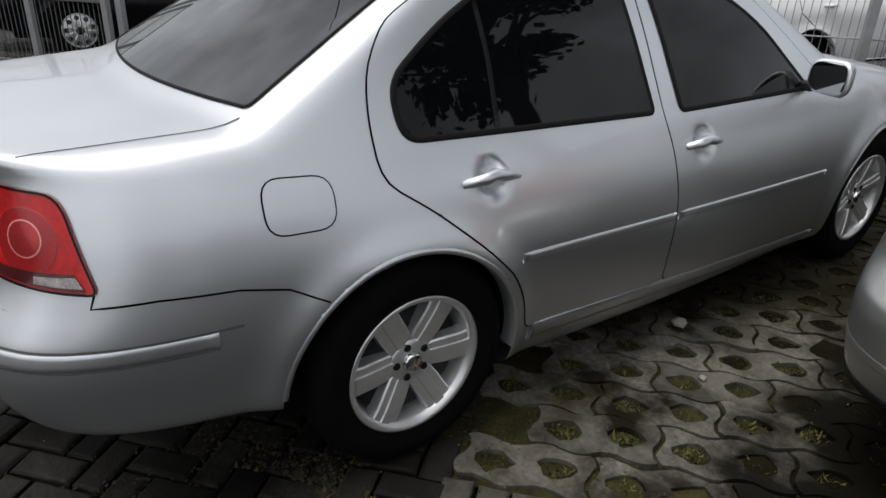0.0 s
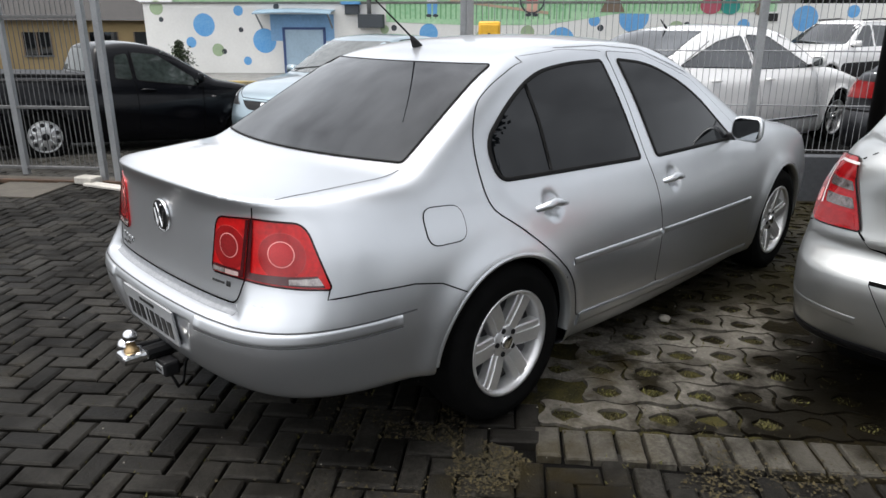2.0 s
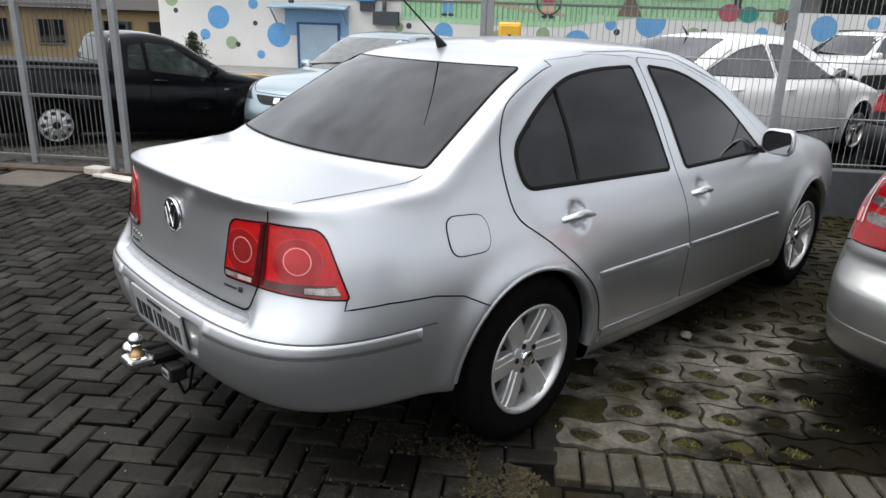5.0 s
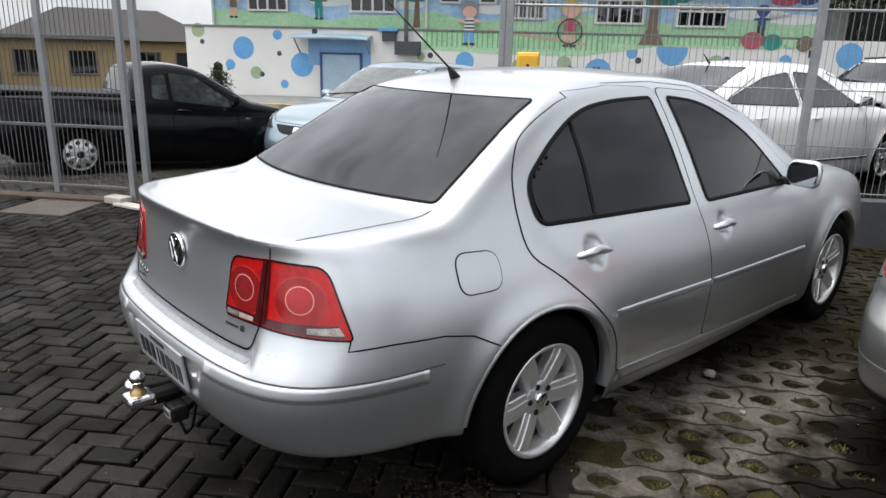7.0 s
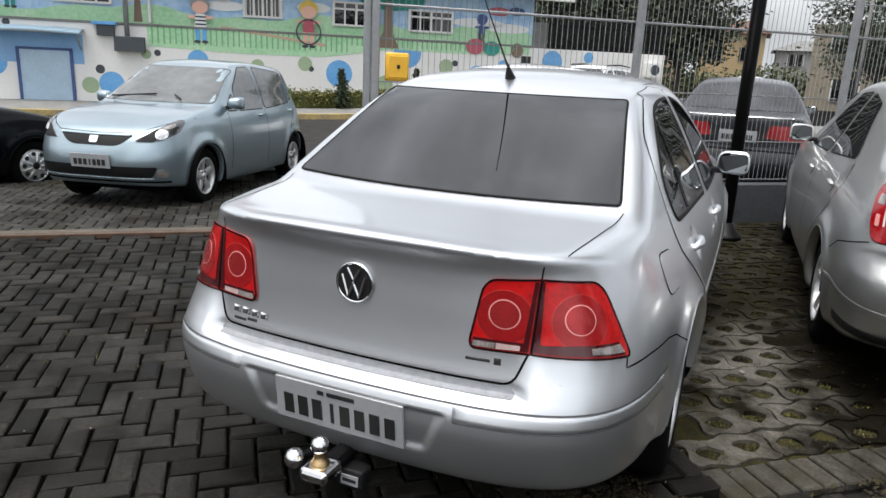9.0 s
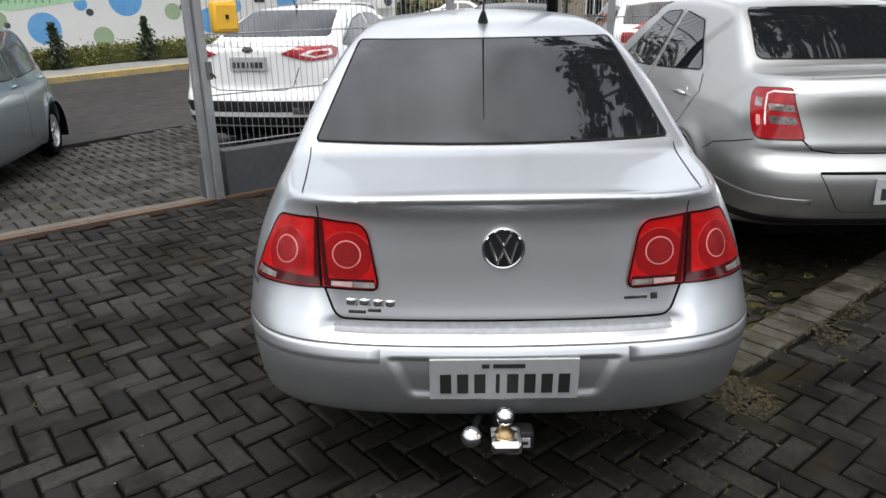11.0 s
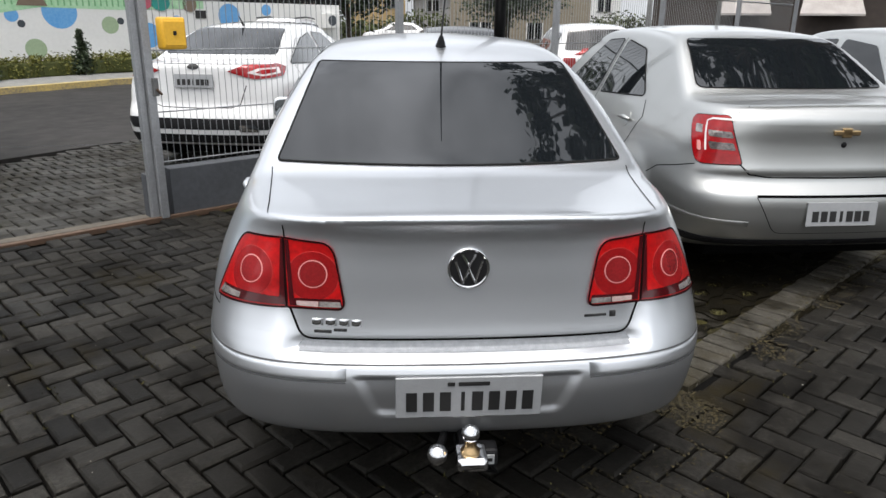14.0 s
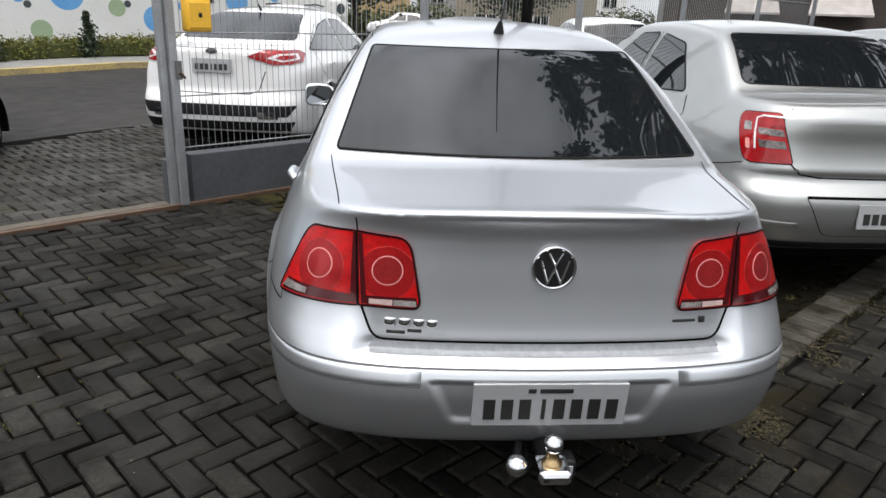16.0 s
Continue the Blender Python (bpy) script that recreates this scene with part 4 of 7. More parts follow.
    discs = [(-8.52, 1.43, 0.32, MURAL_BLUE), (-6.75, 1.0, 0.34, MURAL_BLUE), (-7.47, 1.82, 0.14, MURAL_BLUE), (-8.16, 0.74, 0.18, MURAL_SAGE), (-7.98, 0.70, 0.075, MURAL_DARK), (-7.3, 0.44, 0.12, MURAL_BLUE), (-9.79, 1.58, 0.07, MURAL_DARK), (-7.43, 1.3, 0.07, MURAL_DARK), (-6.35, 1.93, 0.085, MURAL_DARK),
             (-8.95, 0.95, 0.15, MURAL_BLUE), (-9.9, 1.9, 0.2, MURAL_SAGE), (-4.35, 0.9, 0.11, MURAL_DARK), (-4.1, 0.55, 0.3, MURAL_BLUE), (-4.6, 0.5, 0.2, MURAL_SAGE), (-3.25, 1.32, 0.12, MURAL_SAGE), (-2.98, 1.36, 0.08, MURAL_DARK), (-2.0, 1.22, 0.26, MURAL_BLUE), (-0.5, 1.15, 0.17, MURAL_SAGE), (0.75, 1.25, 0.19, MURAL_SAGE), (0.92, 1.12, 0.07, MURAL_DARK),
             (1.68, 1.03, 0.36, MURAL_BLUE), (2.55, 1.56, 0.15, MURAL_BLUE), (2.73, 1.37, 0.085, MURAL_DARK), (3.6, 1.66, 0.40, MURAL_BLUE), (4.75, 1.35, 0.21, MURAL_SAGE), (5.02, 1.45, 0.085, MURAL_DARK), (5.71, 1.1, 0.32, MURAL_BLUE), (6.5, 1.45, 0.16, MURAL_BLUE), (8.06, 1.62, 0.33, MURAL_BLUE), (9.26, 1.80, 0.16, MURAL_BLUE), (10.5, 1.12, 0.34, MURAL_BLUE), (2.96, 0.79, 0.24, MURAL_SAGE), (0.2, 0.45, 0.2, MURAL_SAGE)]
    for u, z, r, m in discs:
        part("painted_disc", lathe_bm([(-0.004, 0.0), (-0.004, r), (0.003, r)], 32, "Y"), m, root).location = (u, 0, z)
    pale = mat("door_pale_blue", (0.40, 0.54, 0.66), 0.5, 0, 2, 0.15)
    door = part("school_door", box_bm(-6.15, -5.0, -0.03, 0.01, -0.3, 1.32), pale, root, "pale blue metal door")
    for a, b, z0, z1 in ((-6.20, -6.13, -0.3, 1.36), (-5.02, -4.95, -0.3, 1.36), (-6.20, -4.95, 1.31, 1.37)):
        part("door_frame", box_bm(a, b, -0.05, 0.0, z0, z1), MURAL_NAVY, door, "dark door frame")
    flat(root, "painted_surround", [(-6.55, 1.0), (-4.7, 1.0), (-4.7, 1.72), (-6.55, 1.72)], mat("mural_pale_blue", (0.24, 0.44, 0.70), 0.7, 0, 1.5, 0.2), -0.008)
    canopy = bmesh.new()
    rows = [[canopy.verts.new((x, -0.62 * t, 1.83 - 0.10 * t * t + 0.05 * math.cos((x + 5.8) * 1.1))) for x in np.linspace(-6.85, -4.65, 14)] for t in np.linspace(0, 1, 6)]
    low = [[canopy.verts.new(v.co + Vector((0, 0, -0.035))) for v in r] for r in rows]
    for i in range(5):
        for k in range(13):
            canopy.faces.new((rows[i][k], rows[i][k + 1], rows[i + 1][k + 1], rows[i + 1][k]))
            canopy.faces.new((low[i][k + 1], low[i][k], low[i + 1][k], low[i + 1][k + 1]))
    for k in range(13):
        canopy.faces.new((rows[5][k], rows[5][k + 1], low[5][k + 1], low[5][k]))
    for i in range(5):
        canopy.faces.new((rows[i][0], rows[i + 1][0], low[i + 1][0], low[i][0]))
        canopy.faces.new((rows[i + 1][13], rows[i][13], low[i][13], low[i + 1][13]))
    part("awning", canopy, mat("awning_blue", (0.30, 0.42, 0.52), 0.5, 0, 2, 0.2), root, "curved blue canopy over the door")
    for x in (-6.8, -4.75):
        part("awning_bracket", tube_bm([(x, -0.5, 1.74), (x, 0, 1.35)], 0.025, 8), GALV, root, "canopy bracket")
    # meter box, planter, mast
    part("meter_box", box_bm(-4.35, -3.95, -0.12, 0.05, 1.72, 1.98, bevel=0.01), MURAL_DARK, root, "dark wall box")
    part("meter_hood", box_bm(-4.45, -3.9, -0.16, 0.05, 1.98, 2.06, bevel=0.01), MURAL_BLUE, root, "blue hood of the wall box")
    part("planter", box_bm(-3.95, -3.25, -0.30, 0.05, 1.36, 1.72, bevel=0.01), MURAL_DARK, root, "dark planter box on the wall")
    part("sign_plate", box_bm(7.05, 7.35, -0.03, 0.0, 1.55, 1.75), INK, root, "small dark sign")
    part("wall_unit", box_bm(11.2, 11.7, -0.3, 0.0, 1.3, 1.75, bevel=0.02), WOOD_WHITE, root, "white wall-mounted fan unit")
    part("unit_fan", lathe_bm([(-0.31, 0.0), (-0.31, 0.15), (-0.30, 0.16)], 24, "Y"), MURAL_DARK, root, "dark fan grille").location = (11.42, 0, 1.53)
    part("side_wall", box_bm(7.4, 8.0, 0.3, 0.5, 2.0, 2.75), CONCRETE, root, "grey side wall")
    mast = empty("utility_mast", uv_pose(-3.65, WALL_V - 0.15, 0.0), "grey steel utility mast at the wall", "pole")
    part("mast_tube", tube_bm([(0, 0, 1.4), (0, 0, 5.2)], 0.06, 12), GALV, mast, "", True)
    fence = empty("palisade_fence", uv_pose(8.0, WALL_V + 0.2), "dark slatted palisade fence on the white wall", "fence", kind="structure")
    for k in range(34):
        part("slat", box_bm(0.12 * k, 0.12 * k + 0.075, 0, 0.02, 1.98, 2.85, bevel=0.003), BLACK_STEEL, fence)
    part("rail", box_bm(0, 4.1, 0.02, 0.05, 2.1, 2.15), BLACK_STEEL, fence, "dark rail")
    part("rail", box_bm(0, 4.1, 0.02, 0.05, 2.65, 2.70), BLACK_STEEL, fence, "dark rail")


build_school()


def leaves(rng, centre, spread, count, size, flatness=0.7, wide=(0.25, 0.5)):
    """Small leaf plates scattered through a clump."""
    vs, fs = [], []
    for _ in range(count):
        d = Vector((rng.gauss(0, 1), rng.gauss(0, 1), rng.gauss(0, flatness)))
        p = Vector(centre) + Vector((d.x * spread, d.y * spread, d.z * spread))
        a = Vector((rng.gauss(0, 1), rng.gauss(0, 1), rng.gauss(0, 0.6))).normalized()
        b = a.cross(Vector((rng.gauss(0, 1), rng.gauss(0, 1), rng.gauss(0, 1)))).normalized()
        l, w = size * rng.uniform(0.6, 1.3), size * rng.uniform(*wide)
        n = len(vs)
        vs += [p - a * l, p + b * w, p + a * l, p - b * w]
        fs.append((n, n + 1, n + 2, n + 3))
    return vs, fs


def tree(base, height, crown, seed, label, trunk_r=0.12, leaf=0.10, clumps=26, per=90, low=0.45, flatness=0.7, name="tree", loose=1.0, wide=(0.25, 0.5), group=""):
    r = random.Random(seed)
    root = empty(name, Matrix.Translation(base), label, "tree", group)
    top = Vector((r.uniform(-0.3, 0.3), r.uniform(-0.3, 0.3), height * 0.85))
    bm = tube_bm([(0, 0, -0.2), top * 0.35 + Vector((0.06, 0, 0)), top * 0.7, top], [trunk_r, trunk_r * 0.8, trunk_r * 0.5, trunk_r * 0.15], 9)
    vs, fs = [], []
    for i in range(clumps):
        a = 6.283 * i / clumps * 2.4 + r.uniform(-0.4, 0.4)
        z = height * r.uniform(low, 1.0)
        k = 1 - abs(z / height - (low + 1) / 2) / (1 - low) * 0.9
        rad_ = crown * r.uniform(0.35, 1.0) * k
        tip = Vector((math.cos(a) * rad_, math.sin(a) * rad_, z))
        start = top * min(0.95, (z / height) * 0.85)
        add_tube(bm, [start, start.lerp(tip, 0.5) + Vector((0, 0, 0.1)), tip], [trunk_r * 0.35, trunk_r * 0.22, trunk_r * 0.06], 5)
        v, f = leaves(r, tip, crown * loose * r.uniform(0.16, 0.30), per, leaf, flatness, wide)
        n = len(vs)
        vs += v
        fs += [tuple(q + n for q in face) for face in f]
    part("trunk", bm, BARK, root, "brown trunk with limbs")
    put_mesh("crown", vs, fs, LEAF, root, "dark green leaves in loose clumps", smooth=False)
    return root


# hedge and shrubs along the wall
def build_hedge():
    r = random.Random(5)
    root = empty("hedge", Matrix.Identity(4), "low clipped yellow-green hedge along the school wall", "hedge")
    vs, fs = [], []
    for i in range(150):
        u = -2.2 + 14.0 * i / 150
        base = uv(u, 12.95, ground_z(u, 12.95) + 0.10)
        for z in (0.15, 0.32):
            v, f = leaves(r, base + Vector((r.uniform(-0.1, 0.1), r.uniform(-0.1, 0.1), z)), 0.105, 105, 0.036, 0.7, (0.4, 0.7))
            n = len(vs)
            vs += v
            fs += [tuple(q + n for q in face) for face in f]
    put_mesh("foliage", vs, fs, HEDGE, root, "small yellow-green leaves", smooth=False)
    bm = bmesh.new()
    for i in range(20):
        u0, u1 = -2.2 + 0.7 * i, -2.2 + 0.7 * (i + 1)
        p = uv((u0 + u1) / 2, 12.95, ground_z(u0, 12.95) + 0.1)
        add_box(bm, -0.36, 0.36, -0.16, 0.16, 0, 0.34, 0.04, Matrix.Translation(p) @ Matrix.Rotation(radians(ANG), 4, "Z"))
    # plain boxes fill the hedge, inner shade put into their darker colour
    part("undergrowth", bm, mat("hedge_shade", (0.07, 0.08, 0.018), 0.9, 0, 6, 0.4), root, "solid inner core, coloured darker for the shade inside the hedge")


build_hedge()
for i, (u, v, h) in enumerate(((1.55, 12.62, 1.0), (3.55, 12.62, 1.0), (-0.75, 12.6, 0.9), (-8.7, 12.6, 0.9), (-9.3, 12.5, 0.6))):
    r = random.Random(40 + i)
    p = uv(u, v, ground_z(u, v) + 0.1)
    root = empty("shrub", Matrix.Translation(p), "small dark conical shrub by the wall" if i < 3 else "rounded green shrub by the wall", "shrub", "shrubs along the school wall")
    part("stem", tube_bm([(0, 0, 0), (0, 0, h * 0.8)], 0.02, 6), BARK, root, "thin stem")
    vs, fs = [], []
    for k in range(10):
        t = k / 9
        wv = (0.20 if i < 3 else 0.36) * (1 - 0.75 * t)
        vv, ff = leaves(r, (r.uniform(-wv, wv) * 0.4, r.uniform(-wv, wv) * 0.4, 0.12 + (h - 0.15) * t), wv * 0.55, 130, 0.042, 0.7, (0.4, 0.7))
        n = len(vs)
        vs += vv
        fs += [tuple(q + n for q in face) for face in ff]
    put_mesh("foliage", vs, fs, LEAF, root, "dark green foliage", smooth=False)

# trees beyond the school and down the street
for u, v, h, c, sd in ((9.0, 19, 5.6, 2.2, 1), (11.5, 20, 6.4, 2.6, 2), (13.5, 22, 5.0, 2.2, 3), (14.5, 17, 5.8, 1.9, 4), (18, 26, 6.5, 3.0, 5), (27, 20, 6.0, 3.0, 9)):
    tree(uv(u, v, -0.5), h, c, sd, "leafy green tree beyond the street", 0.13, 0.13, 34, 210, group="trees beyond the street")
# unseen trees, added to darken what the side windows mirror
for x, y, h, c, sd in ((11.5, 0.5, 4.2, 2.2, 31), (11, -4, 4.0, 2.2, 34)):
    tree(Vector((x, y, 0)), h, c, sd, "unseen dark leafy tree added to darken the side windows' reflections", 0.2, 0.22, 26, 80, 0.2, group="trees beside the yard")
# tall dark conifer over the yard, mirrored in the car windows
tree(Vector((8.6, 8.3, 0)), 19.0, 5.4, 21, "tall dark tree standing over the yard", 0.35, 0.20, 76, 150, 0.42, 0.7, "tree", 0.30, (0.55, 0.9))


def house(m, w, d, h, wall, roof, label, rise=1.2, windows=()):
    root = empty("house", m, label, "house", kind="structure")
    part("wall", box_bm(-w / 2, w / 2, 0, d, -1.0, h), wall, root, "painted house wall")
    if rise:
        bm = bmesh.new()
        e = 0.4
        v = [bm.verts.new(c) for c in ((-w / 2 - e, -e, h), (w / 2 + e, -e, h), (w / 2 + e, d + e, h), (-w / 2 - e, d + e, h), (-w / 4, d / 2, h + rise), (w / 4, d / 2, h + rise))]
        for q in ((0, 1, 5, 4), (1, 2, 5), (2, 3, 4, 5), (3, 0, 4), (3, 2, 1, 0)):
            bm.faces.new([v[i] for i in q])
        part("roof", bm, roof, root, "hip roof")
    else:
        part("roof", box_bm(-w / 2 - 0.1, w / 2 + 0.1, -0.1, d + 0.1, h, h + 0.2), roof, root, "flat roof edge")
    for x, z, ww, hh in windows:
        win = part("window", box_bm(x - ww / 2, x + ww / 2, -0.02, 0.02, z, z + hh), GLASS, root, "dark window")
        for k in (-0.5, 0.0, 0.5):
            part("frame", box_bm(x + k * ww - 0.03, x + k * ww + 0.03, -0.05, 0.0, z, z + hh), WOOD_WHITE if wall is not HOUSE_YELLOW else MURAL_BROWN, win)
        part("sill", box_bm(x - ww / 2 - 0.05, x + ww / 2 + 0.05, -0.08, 0.0, z - 0.06, z), CONCRETE, win)
    return root


TAN = mat("tan_render", (0.26, 0.225, 0.165), 0.8, 0, 2, 0.2)
SLATE = mat("dark_roof_tile", (0.035, 0.032, 0.03), 0.8, 0, 3, 0.3, 0.2)
GREYWALL = mat("grey_render", (0.32, 0.31, 0.30), 0.8, 0, 2, 0.2)
house(Matrix.Translation((-33, 9.0, -0.8)) @ Matrix.Rotation(radians(72), 4, "Z"), 9, 7, 2.4, HOUSE_YELLOW, SLATE, "ochre house with a dark tiled roof", 1.5, ((-3.4, 0.9, 1.1, 1.0), (-1.2, 0.9, 1.1, 1.0), (1.5, 0.9, 1.2, 1.0), (3.4, 0.9, 1.2, 1.0)))
house(Matrix.Translation((-30, -3.0, -0.6)) @ Matrix.Rotation(radians(80), 4, "Z"), 10, 7, 2.6, GREYWALL, SLATE, "grey low house beyond the yard", 1.3, ((-2.5, 0.9, 1.2, 1.0), (2.0, 0.9, 1.2, 1.0)))
house(Matrix.Translation((8.0, 44, -0.6)) @ Matrix.Rotation(radians(-6), 4, "Z"), 9, 8, 5.0, TAN, TAN, "tan two-storey house far down the street", 0, ((-3.2, 3.8, 0.7, 0.7), (-1.5, 3.8, 0.7, 0.7), (1.0, 3.9, 1.0, 0.9), (1.0, 1.2, 1.0, 1.0), (-2.5, 1.0, 1.4, 1.2)))
PINK_RENDER = mat("faded_pink_render", (0.42, 0.27, 0.22), 0.8, 0, 2, 0.2)
DARK_BOARD = mat("dark_brown_boarding", (0.055, 0.042, 0.035), 0.8, 0, 3, 0.35)
house(Matrix.Translation((-10.0, 60, 0.4)), 9, 8, 4.0, PINK_RENDER, ROOF_TILE, "faded pink house with a tiled roof down the street", 1.6, ((-2.5, 1.9, 1.3, 1.1), (1.5, 1.9, 1.3, 1.1)))
house(Matrix.Translation((-1.5, 62, 0.4)), 5, 7, 4.6, HOUSE_YELLOW, ROOF_TILE, "ochre house with a tiled roof down the street", 1.2, ((-1.2, 2.4, 1.1, 1.1), (1.2, 2.4, 1.1, 1.1)))
house(Matrix.Translation((5.5, 64, 0.4)), 7, 8, 3.4, GREYWALL, CONCRETE, "pale grey house with a low roof down the street", 1.0, ((-2, 2.2, 1.2, 0.9), (1.5, 2.2, 1.2, 0.9)))
house(Matrix.Translation((15.0, 58, 0.4)), 8, 8, 4.4, WALL, SLATE, "white house with a dark roof down the street", 1.2, ((-2.4, 2.2, 1.2, 1.0), (0.2, 2.0, 1.0, 1.6), (2.6, 2.2, 1.2, 1.0)))
shop = house(Matrix.Translation((20, 34, -0.6)) @ Matrix.Rotation(radians(-25), 4, "Z"), 13, 8, 4.4, DARK_BOARD, SLATE, "dark brown boarded shop with pale awnings", 1.0, ((-4.6, 1.0, 1.3, 1.1), (4.8, 1.0, 1.6, 1.1)))
for x0, x1 in ((-3.0, -0.8), (0.9, 3.4)):
    bm = bmesh.new()
    vs = [bm.verts.new(c) for c in ((x0 - 0.2, -1.1, 2.75), (x1 + 0.2, -1.1, 2.75), (x1, 0.0, 3.75), (x0, 0.0, 3.75), (x0 - 0.2, -1.1, 2.65), (x1 + 0.2, -1.1, 2.65), (x1, 0.0, 3.65), (x0, 0.0, 3.65))]
    for q in ((0, 1, 2, 3), (7, 6, 5, 4), (0, 4, 5, 1), (1, 5, 6, 2), (3, 7, 4, 0)):
        bm.faces.new([vs[i] for i in q])
    part("awning", bm, mat("faded_awning", (0.40, 0.37, 0.35), 0.8, 0, 2, 0.3), shop, "faded pale sloping awning")
house(Matrix.Translation((30, 22, -0.6)) @ Matrix.Rotation(radians(-45), 4, "Z"), 12, 8, 3.2, MURAL_BROWN, SLATE, "brown house with a dark roof beyond the yard", 1.5, ((-4, 1.0, 1.3, 1.1), (-1, 1.0, 1.3, 1.1), (3, 1.0, 1.6, 1.1)))
r = random.Random(77)
bank_v, bank_f = [], []
for i in range(150):
    x = -13 + 32 * i / 150
    for k in range(3):
        v, f = leaves(r, (x + r.uniform(-0.2, 0.2), 47.5 + r.uniform(-0.6, 0.6), 0.3 + 0.55 * k + 0.35 * math.sin(x * 0.9) * (k > 1)), 0.42, 34, 0.17)
        n = len(bank_v)
        bank_v += v
        bank_f += [tuple(q + n for q in face) for face in f]
tagged(put_mesh("far_hedge", bank_v, bank_f, mat("rough_grass_leaf", (0.085, 0.105, 0.03), 0.8, 0, 1.5, 0.5, vary=0.4), None, smooth=False), "overgrown green hedge and grass bank down the street", "hedge", kind="stuff")
for x, y, h in ((4.5, 30, 7.0), (7.2, 18, 4.5), (12, 24, 7.0), (17, 17, 6.0), (-11, 33, 7.0)):
    pole = empty("street_pole", pose(x, y, -0.6), "slim grey street pole", "pole", "poles along the street")
    part("shaft", tube_bm([(0, 0, 0), (0, 0, h)], [0.09, 0.06], 10), CONCRETE, pole, "", True)
    part("arm", box_bm(-0.6, 0.6, -0.04, 0.04, h - 0.5, h - 0.42), CONCRETE, pole, "cross arm")

# ---- the silver saloon ----
def wheel(parent, x, y, z, radius, side, spokes=6, rim=0.205, width=0.20, cover=False, rim_material=None, turn=0.35):
    """Tyre, rim, spokes and centre cap; side +1 or -1 tells which way it faces."""
    rim_material = rim_material or ALLOY
    root = new("wheel")
    root.empty_display_size = 0.1
    root.parent = parent
    root.location = (x, y, z)
    root.rotation_euler = (turn, 0, 0 if side > 0 else math.pi)
    h = width / 2
    part("tyre", lathe_bm([(-h, rim), (-h, radius - 0.03), (-h + 0.02, radius - 0.008), (-h + 0.035, radius), (h - 0.035, radius), (h - 0.012, radius - 0.012),
                           (h, radius - 0.045), (h, rim + 0.05), (h - 0.008, rim + 0.012), (h - 0.012, rim)], 64), TYRE, root, "black rubber tyre", True)
    part("rim", lathe_bm([(-h, rim), (h - 0.014, rim), (h - 0.006, rim + 0.006), (h - 0.004, rim), (h - 0.008, rim - 0.010), (h - 0.03, rim - 0.018), (-h + 0.05, rim - 0.03), (-h + 0.02, rim - 0.03)], 64), rim_material, root, "silver alloy rim", True)
    # brake disc widened into a black backing that stands for shade between spokes
    part("brake_disc", lathe_bm([(0.022, 0.0), (0.022, rim - 0.032), (0.036, rim - 0.034), (0.038, 0.0)], 32), PLASTIC, root, "brake disc widened to a black backing for the shade between the spokes", True)
    if cover:
        part("wheel_cover", lathe_bm([(h - 0.012, rim - 0.012), (h + 0.005, rim * 0.8), (h + 0.012, rim * 0.4), (h + 0.014, 0.0)], 48), ALLOY, root, "silver plastic wheel cover", True)
        for i in range(9):
            a = 2 * math.pi * (i + 0.5) / 9
            c, d = math.cos(a), math.sin(a)
            part("cover_rib", tube_bm([(h + 0.012, c * rim * 0.3, d * rim * 0.3), (h + 0.010, c * rim * 0.62, d * rim * 0.62), (h - 0.002, c * rim * 0.92, d * rim * 0.92)], [0.014, 0.011, 0.008], 6), ALLOY, root)
        part("cover_cap", lathe_bm([(h + 0.012, rim * 0.24), (h + 0.020, rim * 0.2), (h + 0.022, 0.0)], 24), PLASTIC, root, "dark centre cap", True)
        for i in range(9):
            a = 2 * math.pi * i / 9
            bm = lathe_bm([(0.0, 0.0), (0.0, 0.028), (0.004, 0.026), (0.004, 0.0)], 12)
            bmesh.ops.translate(bm, verts=bm.verts, vec=(h + 0.004, math.cos(a) * rim * 0.76, math.sin(a) * rim * 0.76))
            part("vent_hole", bm, INK, root)
        return root
    out = h - 0.012
    for i in range(spokes):
        a = 2 * math.pi * i / spokes
        bm = bmesh.new()
        k = 6 / spokes if spokes > 5 else 0.8
        prof = [(0.03, 0.030, out - 0.03), (0.07, 0.041 * k, out - 0.022), (0.11, 0.044 * k, out - 0.015), (0.155, 0.044 * k, out - 0.010), (0.18, 0.046 * k, out - 0.009), (rim - 0.004, 0.052 * k, out - 0.010)]
        rows = []
        for r, w, xx in prof:
            row = []
            for u, dx in ((-1, -0.045), (-0.97, -0.006), (-0.86, -0.002), (-0.36, -0.002), (-0.32, 0.003), (0.32, 0.003), (0.36, -0.002), (0.86, -0.002), (0.97, -0.006), (1, -0.045)):
                q = Vector((xx + dx, r * math.cos(a) - u * w * math.sin(a), r * math.sin(a) + u * w * math.cos(a)))
                row.append(bm.verts.new(q))
            rows.append(row)
        for r0, r1 in zip(rows, rows[1:]):
            for j in range(9):
                bm.faces.new((r0[j], r0[j + 1], r1[j + 1], r1[j]))
        bmesh.ops.recalc_face_normals(bm, faces=bm.faces)
        part("spoke", bm, rim_material, root, "")
    part("hub", lathe_bm([(out - 0.06, 0.075), (out - 0.03, 0.072), (out - 0.02, 0.06), (out - 0.022, 0.0)], 40), rim_material, root, "", True)
    part("centre_cap", lathe_bm([(out - 0.024, 0.030), (out - 0.008, 0.029), (out - 0.005, 0.025), (out - 0.005, 0.0)], 32), CHROME, root, "chrome centre cap", True)
